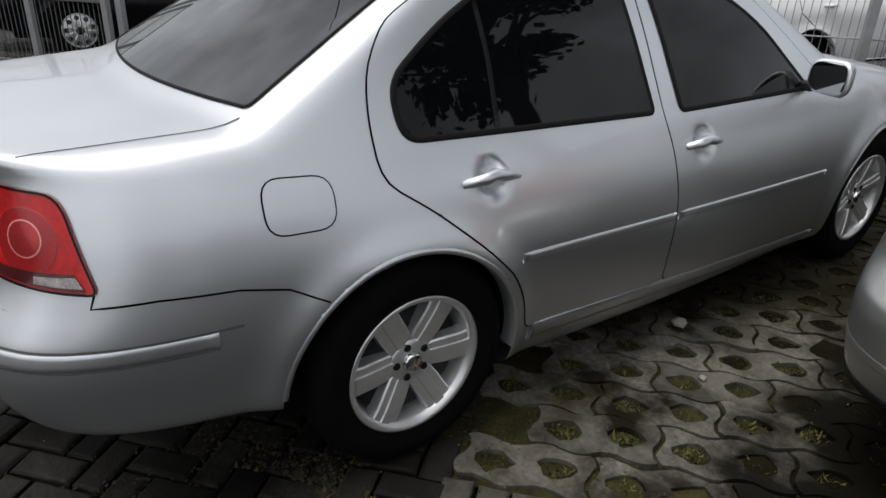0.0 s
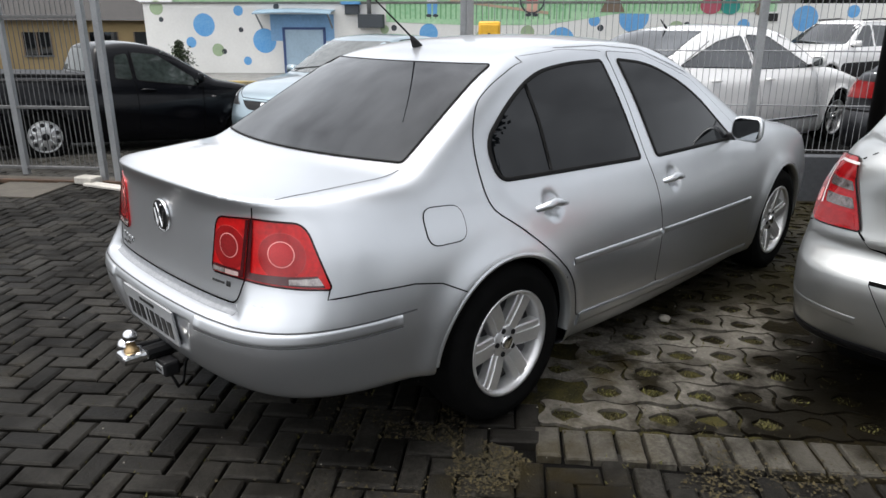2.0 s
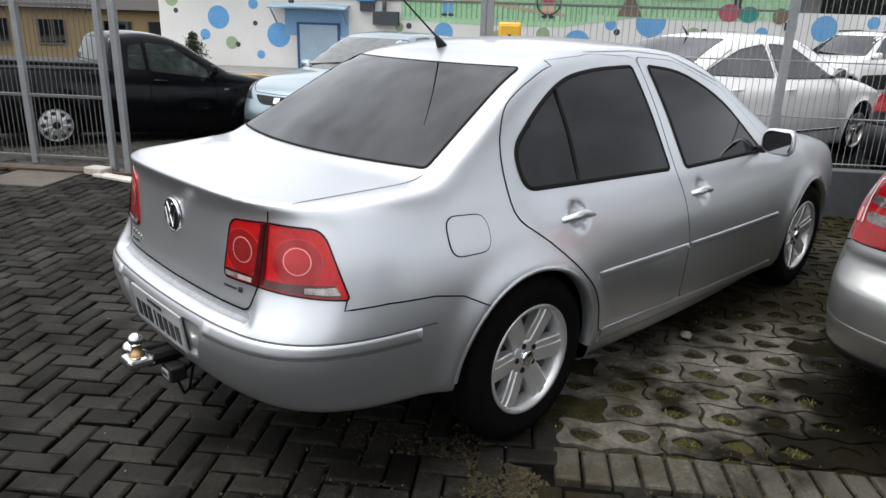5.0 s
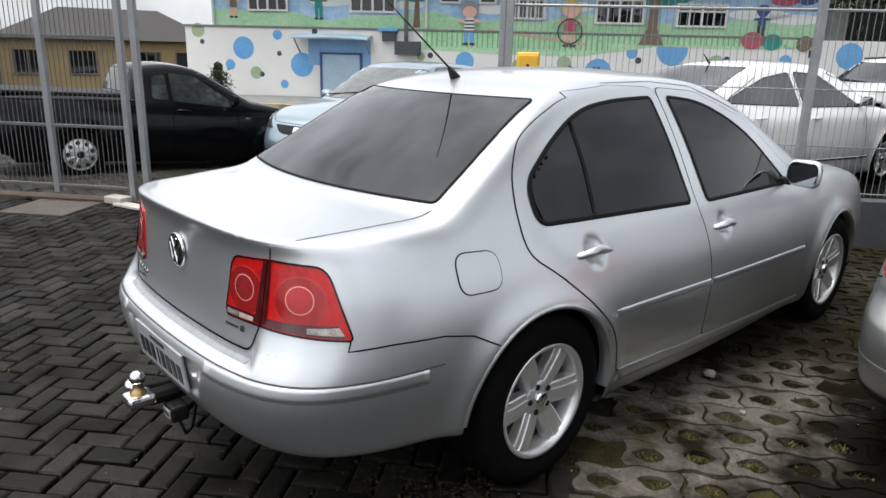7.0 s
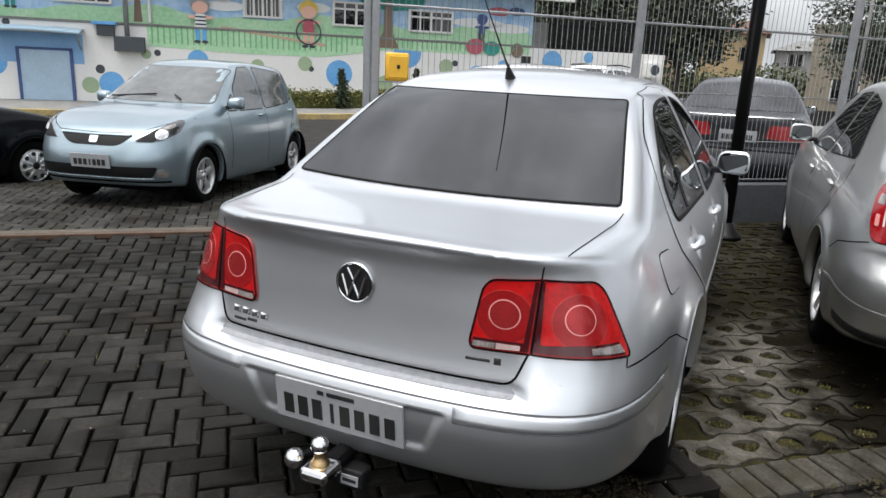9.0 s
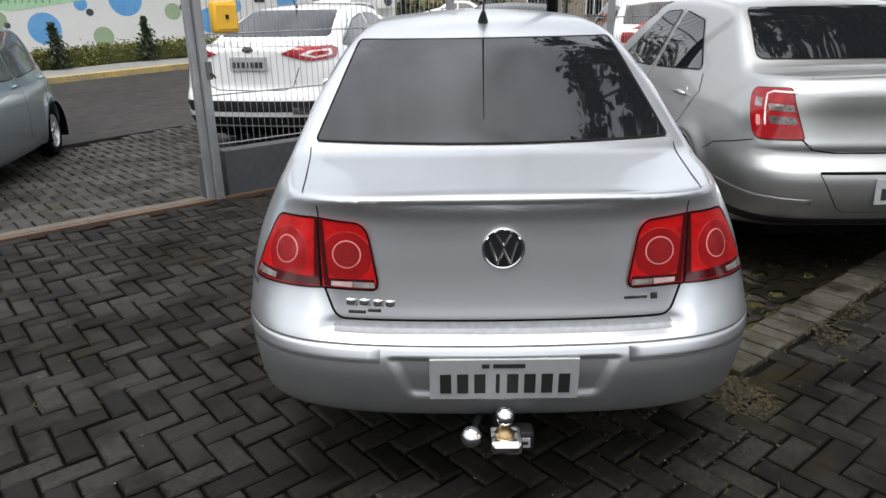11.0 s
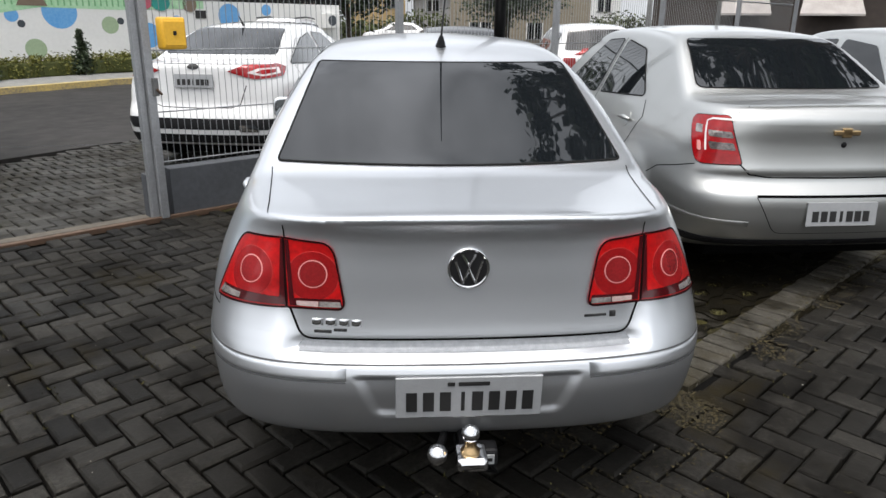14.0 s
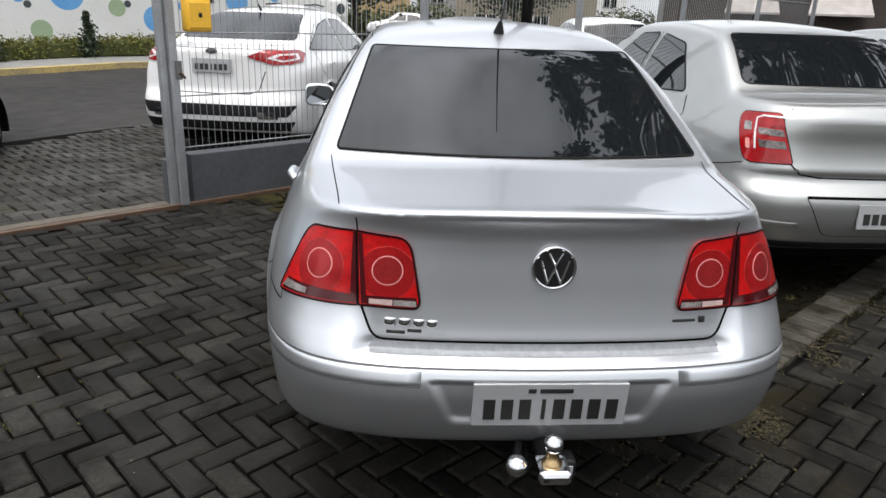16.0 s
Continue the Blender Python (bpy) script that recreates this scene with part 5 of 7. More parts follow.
    for i in range(5):
        a = 2 * math.pi * (i + 0.5) / 5
        bm = lathe_bm([(out - 0.022, 0.0), (out - 0.022, 0.012), (out - 0.016, 0.010), (out - 0.016, 0.0)], 12)
        bmesh.ops.translate(bm, verts=bm.verts, vec=(0, math.cos(a) * 0.05, math.sin(a) * 0.05))
        part("wheel_bolt", bm, PLASTIC, root)
    return root


def arch_parts(parent, skin, y, z, radius, material, zlow, zback=None):
    """The rolled lip round a wheel opening on both sides, and the dark liner behind it."""
    for s in (1, -1):
        a0 = math.asin((z - zlow) / radius)
        a1 = math.asin((z - (zback or zlow)) / radius)
        line = [(y + radius * math.cos(t), z + radius * math.sin(t)) for t in np.linspace(-a0, math.pi + a1, 40)]
        P, N = skin.at("side", line, 0.0, s)
        bm = bmesh.new()
        rows = []
        for (yy, zz), p in zip(line, P):
            c = Vector((0, yy - y, zz - z)).normalized()
            p = Vector(p)
            row = [p + c * 0.016 + Vector((-0.004 * s, 0, 0)), p + c * 0.009 + Vector((0.003 * s, 0, 0)), p + c * 0.001 + Vector((0.003 * s, 0, 0)), p - c * 0.004 + Vector((-0.002 * s, 0, 0)), p - c * 0.004 + Vector((-0.05 * s, 0, 0))]
            rows.append([bm.verts.new(q) for q in row])
        for r0, r1 in zip(rows, rows[1:]):
            for k in range(4):
                bm.faces.new((r0[k], r0[k + 1], r1[k + 1], r1[k]) if s > 0 else (r0[k + 1], r0[k], r1[k], r1[k + 1]))
        part("wheel_arch_lip", bm, material, parent, "", True)
        bm = bmesh.new()
        rows = []
        for t in np.linspace(-a0, math.pi + a1, 28):
            rr = radius + 0.012
            rows.append([bm.verts.new((s * xx, y + rr * math.cos(t), z + rr * math.sin(t))) for xx in (0.80, 0.42)])
        for r0, r1 in zip(rows, rows[1:]):
            bm.faces.new((r0[0], r0[1], r1[1], r1[0]))
        bm.faces.new([r[1] for r in rows])
        part("wheel_liner", bm, SEAM, parent, "")


def car_shell(parent, f, low, high, step, material, wheels, radius, zc=0.315, label="", name="body"):
    P, N, Q = shell(f, low, high, step)
    c = P[Q].mean(1)
    keep = np.ones(len(Q), bool)
    for y in wheels:
        keep &= ~((np.hypot(c[:, 1] - y, c[:, 2] - zc) < radius) & (np.abs(c[:, 0]) > 0.45))
    used = np.unique(Q[keep])
    remap = -np.ones(len(P), int)
    remap[used] = np.arange(len(used))
    return put_mesh(name, P[used], remap[Q[keep]], material, parent, label, N[used])


def bars(parent, m, width, height, groups, material, thick=0.002):
    """Unreadable or withheld writing: plain upright bars, as (start, width) along the line."""
    for a, w in groups:
        bm = box_bm(a, a + w, -thick, 0, -height / 2, height / 2, m=m)
        part("print_bar", bm, material, parent)


def mirror_at(root, q, s, paint):
    """A door mirror on its short arm: squarish housing, rounded to the front, with its glass facing back."""
    bm = bmesh.new()
    prev = None
    for w, h, yy in ((0.068, 0.048, -0.010), (0.080, 0.060, -0.014), (0.086, 0.066, 0.0), (0.082, 0.063, 0.03), (0.068, 0.051, 0.065), (0.040, 0.03, 0.085)):
        ring = []
        for t in np.linspace(0, 2 * math.pi, 28, endpoint=False):
            c, d = math.cos(t), math.sin(t)
            ring.append(bm.verts.new(q + Vector((s * (0.105 + w * math.copysign(abs(c) ** 0.55, c)), yy - 0.05 * c * w * 4, 0.055 + h * math.copysign(abs(d) ** 0.55, d) * (1 + 0.12 * c)))))
        if prev:
            for k in range(28):
                bm.faces.new((prev[k], prev[(k + 1) % 28], ring[(k + 1) % 28], ring[k]))
        else:
            first = ring
        prev = ring
    bm.faces.new(prev)
    bmesh.ops.recalc_face_normals(bm, faces=bm.faces)
    mir = part("door_mirror", bm, paint, root, "door mirror housing", True)
    bm = bmesh.new()
    g = []
    for t in np.linspace(0, 2 * math.pi, 28, endpoint=False):
        c, d = math.cos(t), math.sin(t)
        g.append(bm.verts.new(q + Vector((s * (0.105 + 0.076 * math.copysign(abs(c) ** 0.55, c)), -0.0155 - 0.05 * c * 0.088 * 4, 0.055 + 0.056 * math.copysign(abs(d) ** 0.55, d) * (1 + 0.12 * c)))))
    bm.faces.new(g if s < 0 else g[::-1])
    part("mirror_glass", bm, mat("mirror_face", (0.42, 0.44, 0.45), 0.04, 1.0), mir, "mirror glass")
    x0, x1 = sorted((q.x - s * 0.03, q.x + s * 0.05))
    part("mirror_arm", box_bm(x0, x1, q.y - 0.0, q.y + 0.05, q.z - 0.012, q.z + 0.022, bevel=0.008), PLASTIC, mir)
    return mir


def build_silver_car():
    root = empty("saloon_car", pose(0, 0, 0), "clean silver four-door saloon car parked on wet pavers", "car")
    car_shell(root, silver_car_under, (-0.96, -1.12, 0.12), (0.96, 3.5, 1.5), 0.0125, SILVER, (-0.028, 2.50), 0.36, label="metallic silver painted body shell")
    skin = Skin(silver_car)
    win_r = round_poly([(0.003, 0.924), (-0.006, 1.055), (0.17, 1.175), (0.385, 1.274), (0.62, 1.301), (0.88, 1.307), (0.922, 0.894)], [0.05, 0.09, 0.2, 0.15, 0.1, 0.02, 0.02])
    win_f = round_poly([(1.06, 0.887), (1.01, 1.306), (1.26, 1.281), (1.56, 1.155), (1.85, 0.884)], [0.02, 0.02, 0.15, 0.2, 0.02])
    door_r = [(0.35, 1.336)] + round_poly([(0.62, 1.358), (0.942, 1.345), (0.967, 0.89), (1.012, 0.58), (1.018, 0.298), (0.36, 0.325), (0.352, 0.42), (0.30, 0.53), (0.195, 0.633), (0.05, 0.757), (-0.078, 0.845), (-0.078, 0.98), (-0.055, 1.09), (0.023, 1.187), (0.137, 1.245), (0.31, 1.308)], 0.05, 3)
    door_f = round_poly([(0.948, 1.345), (1.25, 1.325), (1.60, 1.20), (1.95, 0.93), (2.06, 0.86), (2.08, 0.6), (2.06, 0.258), (1.024, 0.298), (1.018, 0.58), (0.973, 0.89)], 0.04, 3)
    for s in (1, -1):
        for nm, door, win, hy, hz in (("rear_door", door_r, win_r, 0.24, 0.803), ("front_door", door_f, win_f, 1.15, 0.776)):
            d = skin.panel(nm, "side", door, SILVER, root, 0.003, 0.004, 0.018, s, "silver car door")
            skin.strip("door_gap", "side", door, 0.009, SEAM, d, 0.0012, True, s)
            skin.panel("window_glass", "side", win, SIDE_GLASS, d, 0.006, 0.004, 0.05, s, "dark tinted side window")
            skin.strip("window_seal", "side", win, 0.018, RUBBER, d, 0.0045, True, s, "black rubber window seal", 0.003)
            p, n = skin.at("side", [(hy - 0.095, hz), (hy - 0.05, hz + 0.002), (hy, hz + 0.002), (hy + 0.05, hz), (hy + 0.095, hz - 0.004)], 0.0, s)
            p = p + n * np.array([[0.010], [0.030], [0.040], [0.030], [0.010]])
            p[0] -= n[0] * 0.01
            p[-1] -= n[-1] * 0.01
            part("door_handle", tube_bm(p, [0.010, 0.017, 0.018, 0.016, 0.008], 12), SILVER, d, "body-coloured pull handle", True)
        skin.strip("window_divider", "side", [(0.308, 1.235), (0.307, 1.09), (0.292, 0.925)], 0.016, RUBBER, root, 0.008, False, s, "black quarter window divider", 0.003)
        skin.strip("side_moulding", "side", [(0.33, 0.569), (1.006, 0.556)], 0.028, SILVER, root, 0.003, False, s, "silver rub strip along the door", 0.005)
        skin.strip("side_moulding", "side", [(1.026, 0.556), (2.0, 0.538)], 0.028, SILVER, root, 0.003, False, s, "silver rub strip along the door", 0.005)
        skin.strip("sill_moulding", "side", [(0.40, 0.295), (1.13, 0.268), (2.08, 0.228)], 0.060, SILVER, root, 0.0, False, s, "silver sill moulding", 0.008)
        skin.strip("roof_gap", "side", [(0.62, 1.366), (0.95, 1.370), (1.25, 1.348), (1.60, 1.228)], 0.004, CREASE, root, 0.0012, False, s)
    flap = round_poly([(-0.378, 0.768), (-0.372, 0.886), (-0.208, 0.876), (-0.214, 0.766)], 0.045)
    fl = skin.panel("fuel_flap", "side", flap, SILVER, root, 0.003, 0.003, 0.03, 1, "silver fuel filler flap")
    skin.strip("flap_gap", "side", flap, 0.008, SEAM, fl, 0.0012, True)
    back = round_poly([(-0.585, 1.015), (-0.485, 1.312), (0.485, 1.312), (0.585, 1.015)], 0.014)
    skin.panel("rear_window", "rear", back, GLASS, root, 0.004, 0.004, 0.05, 1, "dark tinted rear window")
    skin.strip("window_seal", "rear", back, 0.009, RUBBER, root, 0.003, True, 1, "black rubber window seal", 0.002)
    wind = round_poly([(-0.60, 0.99), (-0.50, 1.34), (0.50, 1.34), (0.60, 0.99)], 0.03)
    skin.panel("windscreen", "front", wind, GLASS, root, 0.003, 0.004, 0.06, 1, "dark windscreen")
    rad = math.radians
    for s in (1, -1):
        outer = round_poly([(rad(-47.6), 0.716), (rad(-45.6), 0.905), (rad(-33), 0.892), (rad(-28), 0.70), (rad(-38), 0.709)], [0.005, 0.006, 0.05, 0.02, 0.0])
        inner = round_poly([(rad(-59.6), 0.715), (rad(-56.6), 0.898), (rad(-45.8), 0.905), (rad(-47.75), 0.716)], [0.03, 0.045, 0.004, 0.004])
        lamp = skin.panel("tail_lamp", "ring", outer, RED_LENS, root, 0.006, 0.010, 0.025, s, "red tail lamp with a clear lower strip")
        lamp2 = skin.panel("tail_lamp", "ring", inner, RED_LENS, root, 0.006, 0.010, 0.025, s, "red tail lamp on the boot lid")
        for l, ca, cz in ((lamp, rad(-38.6), 0.805), (lamp2, rad(-52.6), 0.812)):
            k = 0.72
            for r, m, o in ((0.0685, RED_HALO, 0.0066), (0.0675, RED_MID, 0.0072), (0.0385, RED_RING, 0.0078), (0.0355, RED_BOWL, 0.0084)):
                skin.panel("lamp_ring", "ring", ellipse(ca, cz - (0.006 if r > 0.05 else 0), r / k, r), m, l, o, 0.002, 0.03, s)
            skin.strip("lamp_edge", "ring", outer if l is lamp else inner, 0.006, RED_DARK, l, 0.0072, True, s)
            skin.strip("lamp_seal", "ring", outer if l is lamp else inner, 0.0025, SEAM, l, 0.0078, True, s)
        # shade at the lamp joint painted as dark strips; dark and clear strips below
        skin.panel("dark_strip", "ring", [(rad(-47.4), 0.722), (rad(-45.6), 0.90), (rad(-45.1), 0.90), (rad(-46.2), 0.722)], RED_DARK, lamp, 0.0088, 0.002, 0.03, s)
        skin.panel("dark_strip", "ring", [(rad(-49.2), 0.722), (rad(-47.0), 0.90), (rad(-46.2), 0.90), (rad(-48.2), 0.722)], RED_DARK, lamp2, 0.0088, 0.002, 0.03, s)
        skin.panel("dark_strip", "ring", [(rad(-47.0), 0.722), (rad(-47.0), 0.742), (rad(-31.0), 0.742), (rad(-29.6), 0.708), (rad(-38), 0.716)], RED_DARK, lamp, 0.0092, 0.002, 0.03, s)
        skin.panel("dark_strip", "ring", [(rad(-59.0), 0.721), (rad(-58.5), 0.745), (rad(-48.6), 0.743), (rad(-48.6), 0.722)], RED_DARK, lamp2, 0.0092, 0.002, 0.03, s)
        skin.panel("clear_strip", "ring", [(rad(-37), 0.719), (rad(-37), 0.734), (rad(-30.8), 0.737), (rad(-29.8), 0.714)], LAMP_CLEAR, lamp, 0.0100, 0.002, 0.03, s, "clear corner of the lamp")
        skin.panel("clear_strip", "ring", [(rad(-58.8), 0.722), (rad(-58.5), 0.737), (rad(-54.2), 0.737), (rad(-54.2), 0.722)], LAMP_CLEAR, lamp2, 0.0100, 0.002, 0.03, s, "clear reversing strip")
        skin.panel("clear_strip", "ring", [(rad(-54.0), 0.722), (rad(-54.0), 0.737), (rad(-49.5), 0.736), (rad(-49.6), 0.723)], mat("pink_lens", (0.62, 0.46, 0.44), 0.15, 0.2, 25, 0.4, coat=0.5), lamp2, 0.0100, 0.002, 0.03, s, "pale pink end of the reversing strip")
    skin.strip("boot_gap", "rear", round_poly([(-0.520, 0.895), (-0.485, 0.715), (-0.455, 0.632), (0.455, 0.632), (0.485, 0.715), (0.520, 0.895)], [0, 0, 0.03, 0.03, 0, 0]), 0.0065, SEAM, root, 0.001)
    for s in (1, -1):
        skin.strip("boot_gap", "top", [(0.540 * s, -0.84), (0.556 * s, -0.7), (0.60 * s, -0.36)], 0.0035, SEAM, root, 0.001)
        skin.strip("boot_gap", "ring", [(rad(-45.7), 0.905), (rad(-45.6), 0.922), (rad(-45.5), 0.938)], 0.0045, SEAM, root, 0.001, False, s)
        skin.strip("bumper_gap", "ring", [(rad(-28.6), 0.70), (rad(-29.2), 0.672), (rad(-20), 0.676), (rad(-8), 0.668), (rad(0), 0.645), (rad(6), 0.60)], 0.005, SEAM, root, 0.001, False, s)
    skin.panel("bumper_shelf", "rear", [(-0.70, 0.566), (-0.70, 0.650), (0.70, 0.650), (0.70, 0.566)], SILVER, root, 0.0004, 0.001, 0.0065, 1, "silver bumper top")
    skin.panel("bumper_pad", "rear", [(-0.462, 0.6006), (-0.466, 0.612), (-0.452, 0.629), (0.452, 0.629), (0.466, 0.612), (0.462, 0.6006)], mat("matte_grey_pad", (0.30, 0.315, 0.335), 0.62, 0.3, 60, 0.3, 0.2), root, 0.0016, 0.002, 0.0065, 1, "matte grey tread pad along the bumper top")
    skin.strip("bumper_crease", "ring", [(rad(a), 0.584) for a in range(-172, -7, 2)], 0.0055, CREASE, root, 0.0026)
    for s in (1, -1):
        skin.strip("bumper_moulding", "ring", [(rad(a), 0.561) for a in range(-63, -10, 3)], 0.038, SILVER, root, 0.0, False, s, "silver bumper rub strip", 0.003)
        skin.strip("moulding_gap", "ring", [(rad(a), 0.539) for a in range(-63, -10, 3)], 0.004, CREASE, root, 0.0022, False, s)
    skin.panel("plate_recess", "rear", [(-0.37, 0.395), (-0.37, 0.605), (0.37, 0.605), (0.37, 0.395)], SILVER, root, 0.0006, 0.004, 0.006, 1, "silver number plate recess in the bumper")
    q, _ = skin.at("rear", [(0, 0.54), (0, 0.455)])
    lean = math.degrees(math.atan2(q[0][1] - q[1][1], 0.54 - 0.455))
    m = Matrix.Translation((0, (q[0][1] + q[1][1]) / 2 - 0.008, 0.490)) @ Matrix.Rotation(radians(-lean), 4, "X")
    plate = part("number_plate", box_bm(-0.2, 0.2, -0.004, 0.004, -0.065, 0.065, bevel=0.002, m=m), PLATE, root, "grey number plate with dark characters")
    pm = m @ Matrix.Translation((0, -0.0045, -0.012))
    bars(plate, pm, 0.4, 0.062, [(-0.172, 0.030), (-0.126, 0.030), (-0.080, 0.030), (-0.022, 0.010), (0.008, 0.030), (0.054, 0.030), (0.100, 0.030), (0.146, 0.030)], INK)
    bars(plate, m @ Matrix.Translation((0, -0.0045, 0.045)), 0.4, 0.012, [(-0.06, 0.02), (-0.03, 0.085)], INK)
    for x0, x1, z0, h, mt in ((-0.425, -0.395, 0.678, 0.020, CHROME), (-0.388, -0.358, 0.678, 0.020, CHROME), (-0.351, -0.323, 0.677, 0.020, CHROME), (-0.317, -0.290, 0.676, 0.020, CHROME), (-0.420, -0.372, 0.652, 0.009, INK), (-0.366, -0.330, 0.657, 0.009, INK), (0.328, 0.392, 0.685, 0.008, INK), (0.402, 0.420, 0.686, 0.018, INK)):
        skin.strip("badge_bar", "rear", [(x0, z0), (x1, z0)], h, mt, root, 0.0005, False, 1, "", 0.0016)
    # round badge on the boot lid
    p, n = skin.at("rear", [(0, 0.832)])
    bm = lathe_bm([(0.002, 0.058), (0.008, 0.0575), (0.011, 0.055), (0.008, 0.0525), (0.008, 0.0)], 48, "Y")
    bmesh.ops.rotate(bm, verts=bm.verts, cent=(0, 0, 0), matrix=Matrix.Rotation(math.pi, 3, "Z"))
    bmesh.ops.translate(bm, verts=bm.verts, vec=p[0])
    badge = part("badge", bm, CHROME, root, "round chrome badge", True)
    bm = lathe_bm([(0.0085, 0.050), (0.0095, 0.0)], 40, "Y")
    bmesh.ops.rotate(bm, verts=bm.verts, cent=(0, 0, 0), matrix=Matrix.Rotation(math.pi, 3, "Z"))
    bmesh.ops.translate(bm, verts=bm.verts, vec=p[0])
    part("badge_face", bm, PLASTIC, badge, "black badge centre")
    for x0, x1 in ((-0.036, -0.017), (0.002, -0.017), (-0.002, 0.017), (0.036, 0.017)):
        q0, q1 = Vector(p[0]) + Vector((x0, -0.0115, 0.022 if abs(x0) > 0.01 else 0.004)), Vector(p[0]) + Vector((x1, -0.0115, -0.040))
        part("badge_stroke", tube_bm([q0, q1], 0.0042, 6), CHROME, badge)
    for x0 in (-0.019, 0.019):
        q0, q1 = Vector(p[0]) + Vector((x0, -0.0115, 0.042)), Vector(p[0]) + Vector((0, -0.0115, 0.008))
        part("badge_stroke", tube_bm([q0, q1], 0.0042, 6), CHROME, badge)
    # roof aerial
    q, _ = skin.at("top", [(0, 0.255)])
    b = Vector(q[0])
    part("aerial_base", tube_bm([b + Vector((0, 0.03, -0.01)), b + Vector((0, 0.005, 0.02)), b + Vector((0, -0.015, 0.045))], [0.026, 0.017, 0.008], 12), PLASTIC, root, "black rubber aerial base", True)
    part("aerial_rod", tube_bm([b + Vector((0, -0.01, 0.04)), b + Vector((0, -0.33, 0.28))], [0.0045, 0.002], 8), PLASTIC, root, "thin black aerial rod")
    for s in (1, -1):
        mirror_at(root, Vector((s * 0.748, 1.80, 0.892)), s, SILVER)
    for y, ay, ar, zb in ((0.0, -0.028, 0.353, 0.352), (2.513, 2.50, 0.350, 0.24)):
        arch_parts(root, skin, ay, 0.312, ar, SILVER, 0.275, zb)
        for s in (1, -1):
            wheel(root, s * 0.715, y, 0.312, 0.312, s, turn=0.0 if y < 1 else 0.3)
    part("underbody", box_bm(-0.6, 0.6, -0.30, 3.1, 0.22, 0.40, bevel=0.03), SEAM, root, "dark underbody")
    # towbar: arm, plate, ball on its neck, a chrome ball cap beside it, and the socket
    tow = part("towbar", tube_bm([(0, -0.75, 0.345), (0, -1.06, 0.345)], 0.028, 10), BLACK_STEEL, root, "black steel towbar arm under the bumper")
    part("tow_plate", box_bm(-0.042, 0.042, -1.135, -1.045, 0.335, 0.372, bevel=0.012), CHROME, tow, "polished steel towbar plate")
    part("tow_neck", lathe_bm([(0.370, 0.026), (0.378, 0.026), (0.384, 0.018), (0.400, 0.015), (0.412, 0.015)], 24, "Z"), BRASS, tow, "brass towbar neck", True).location = (-0.003, -1.09, 0)
    part("tow_ball", lathe_bm([(0.426 + 0.025 * math.sin(t), 0.025 * math.cos(t)) for t in np.linspace(-1.3, 1.57, 16)], 28, "Z"), CHROME, tow, "chrome tow ball", True).location = (-0.003, -1.09, 0)
    part("ball_cap", lathe_bm([(0.358 + 0.029 * math.sin(t), 0.029 * math.cos(t)) for t in np.linspace(-1.57, 1.57, 20)], 28, "Z"), CHROME, tow, "chrome ball cap", True).location = (-0.09, -1.08, 0)
    part("ball_stem", tube_bm([(-0.09, -1.07, 0.35), (-0.06, -0.95, 0.345), (0.0, -0.92, 0.345)], 0.012, 8), BLACK_STEEL, tow)
    sock = part("trailer_socket", box_bm(0.005, 0.085, -1.02, -0.96, 0.268, 0.325, bevel=0.010), PLASTIC, root, "black trailer socket with a pale label")
    part("label", box_bm(0.020, 0.074, -1.0235, -1.019, 0.282, 0.312, bevel=0.001), PLATE, sock, "pale printed label")
    part("print_bar", box_bm(0.026, 0.068, -1.0245, -1.023, 0.292, 0.302), INK, sock)
    part("cable", tube_bm([(0.06, -0.99, 0.27), (0.09, -0.98, 0.225), (0.04, -0.94, 0.21), (-0.02, -0.90, 0.25), (-0.03, -0.85, 0.32)], 0.006, 6), RUBBER, sock, "black socket cable", True)
    return root


build_silver_car()

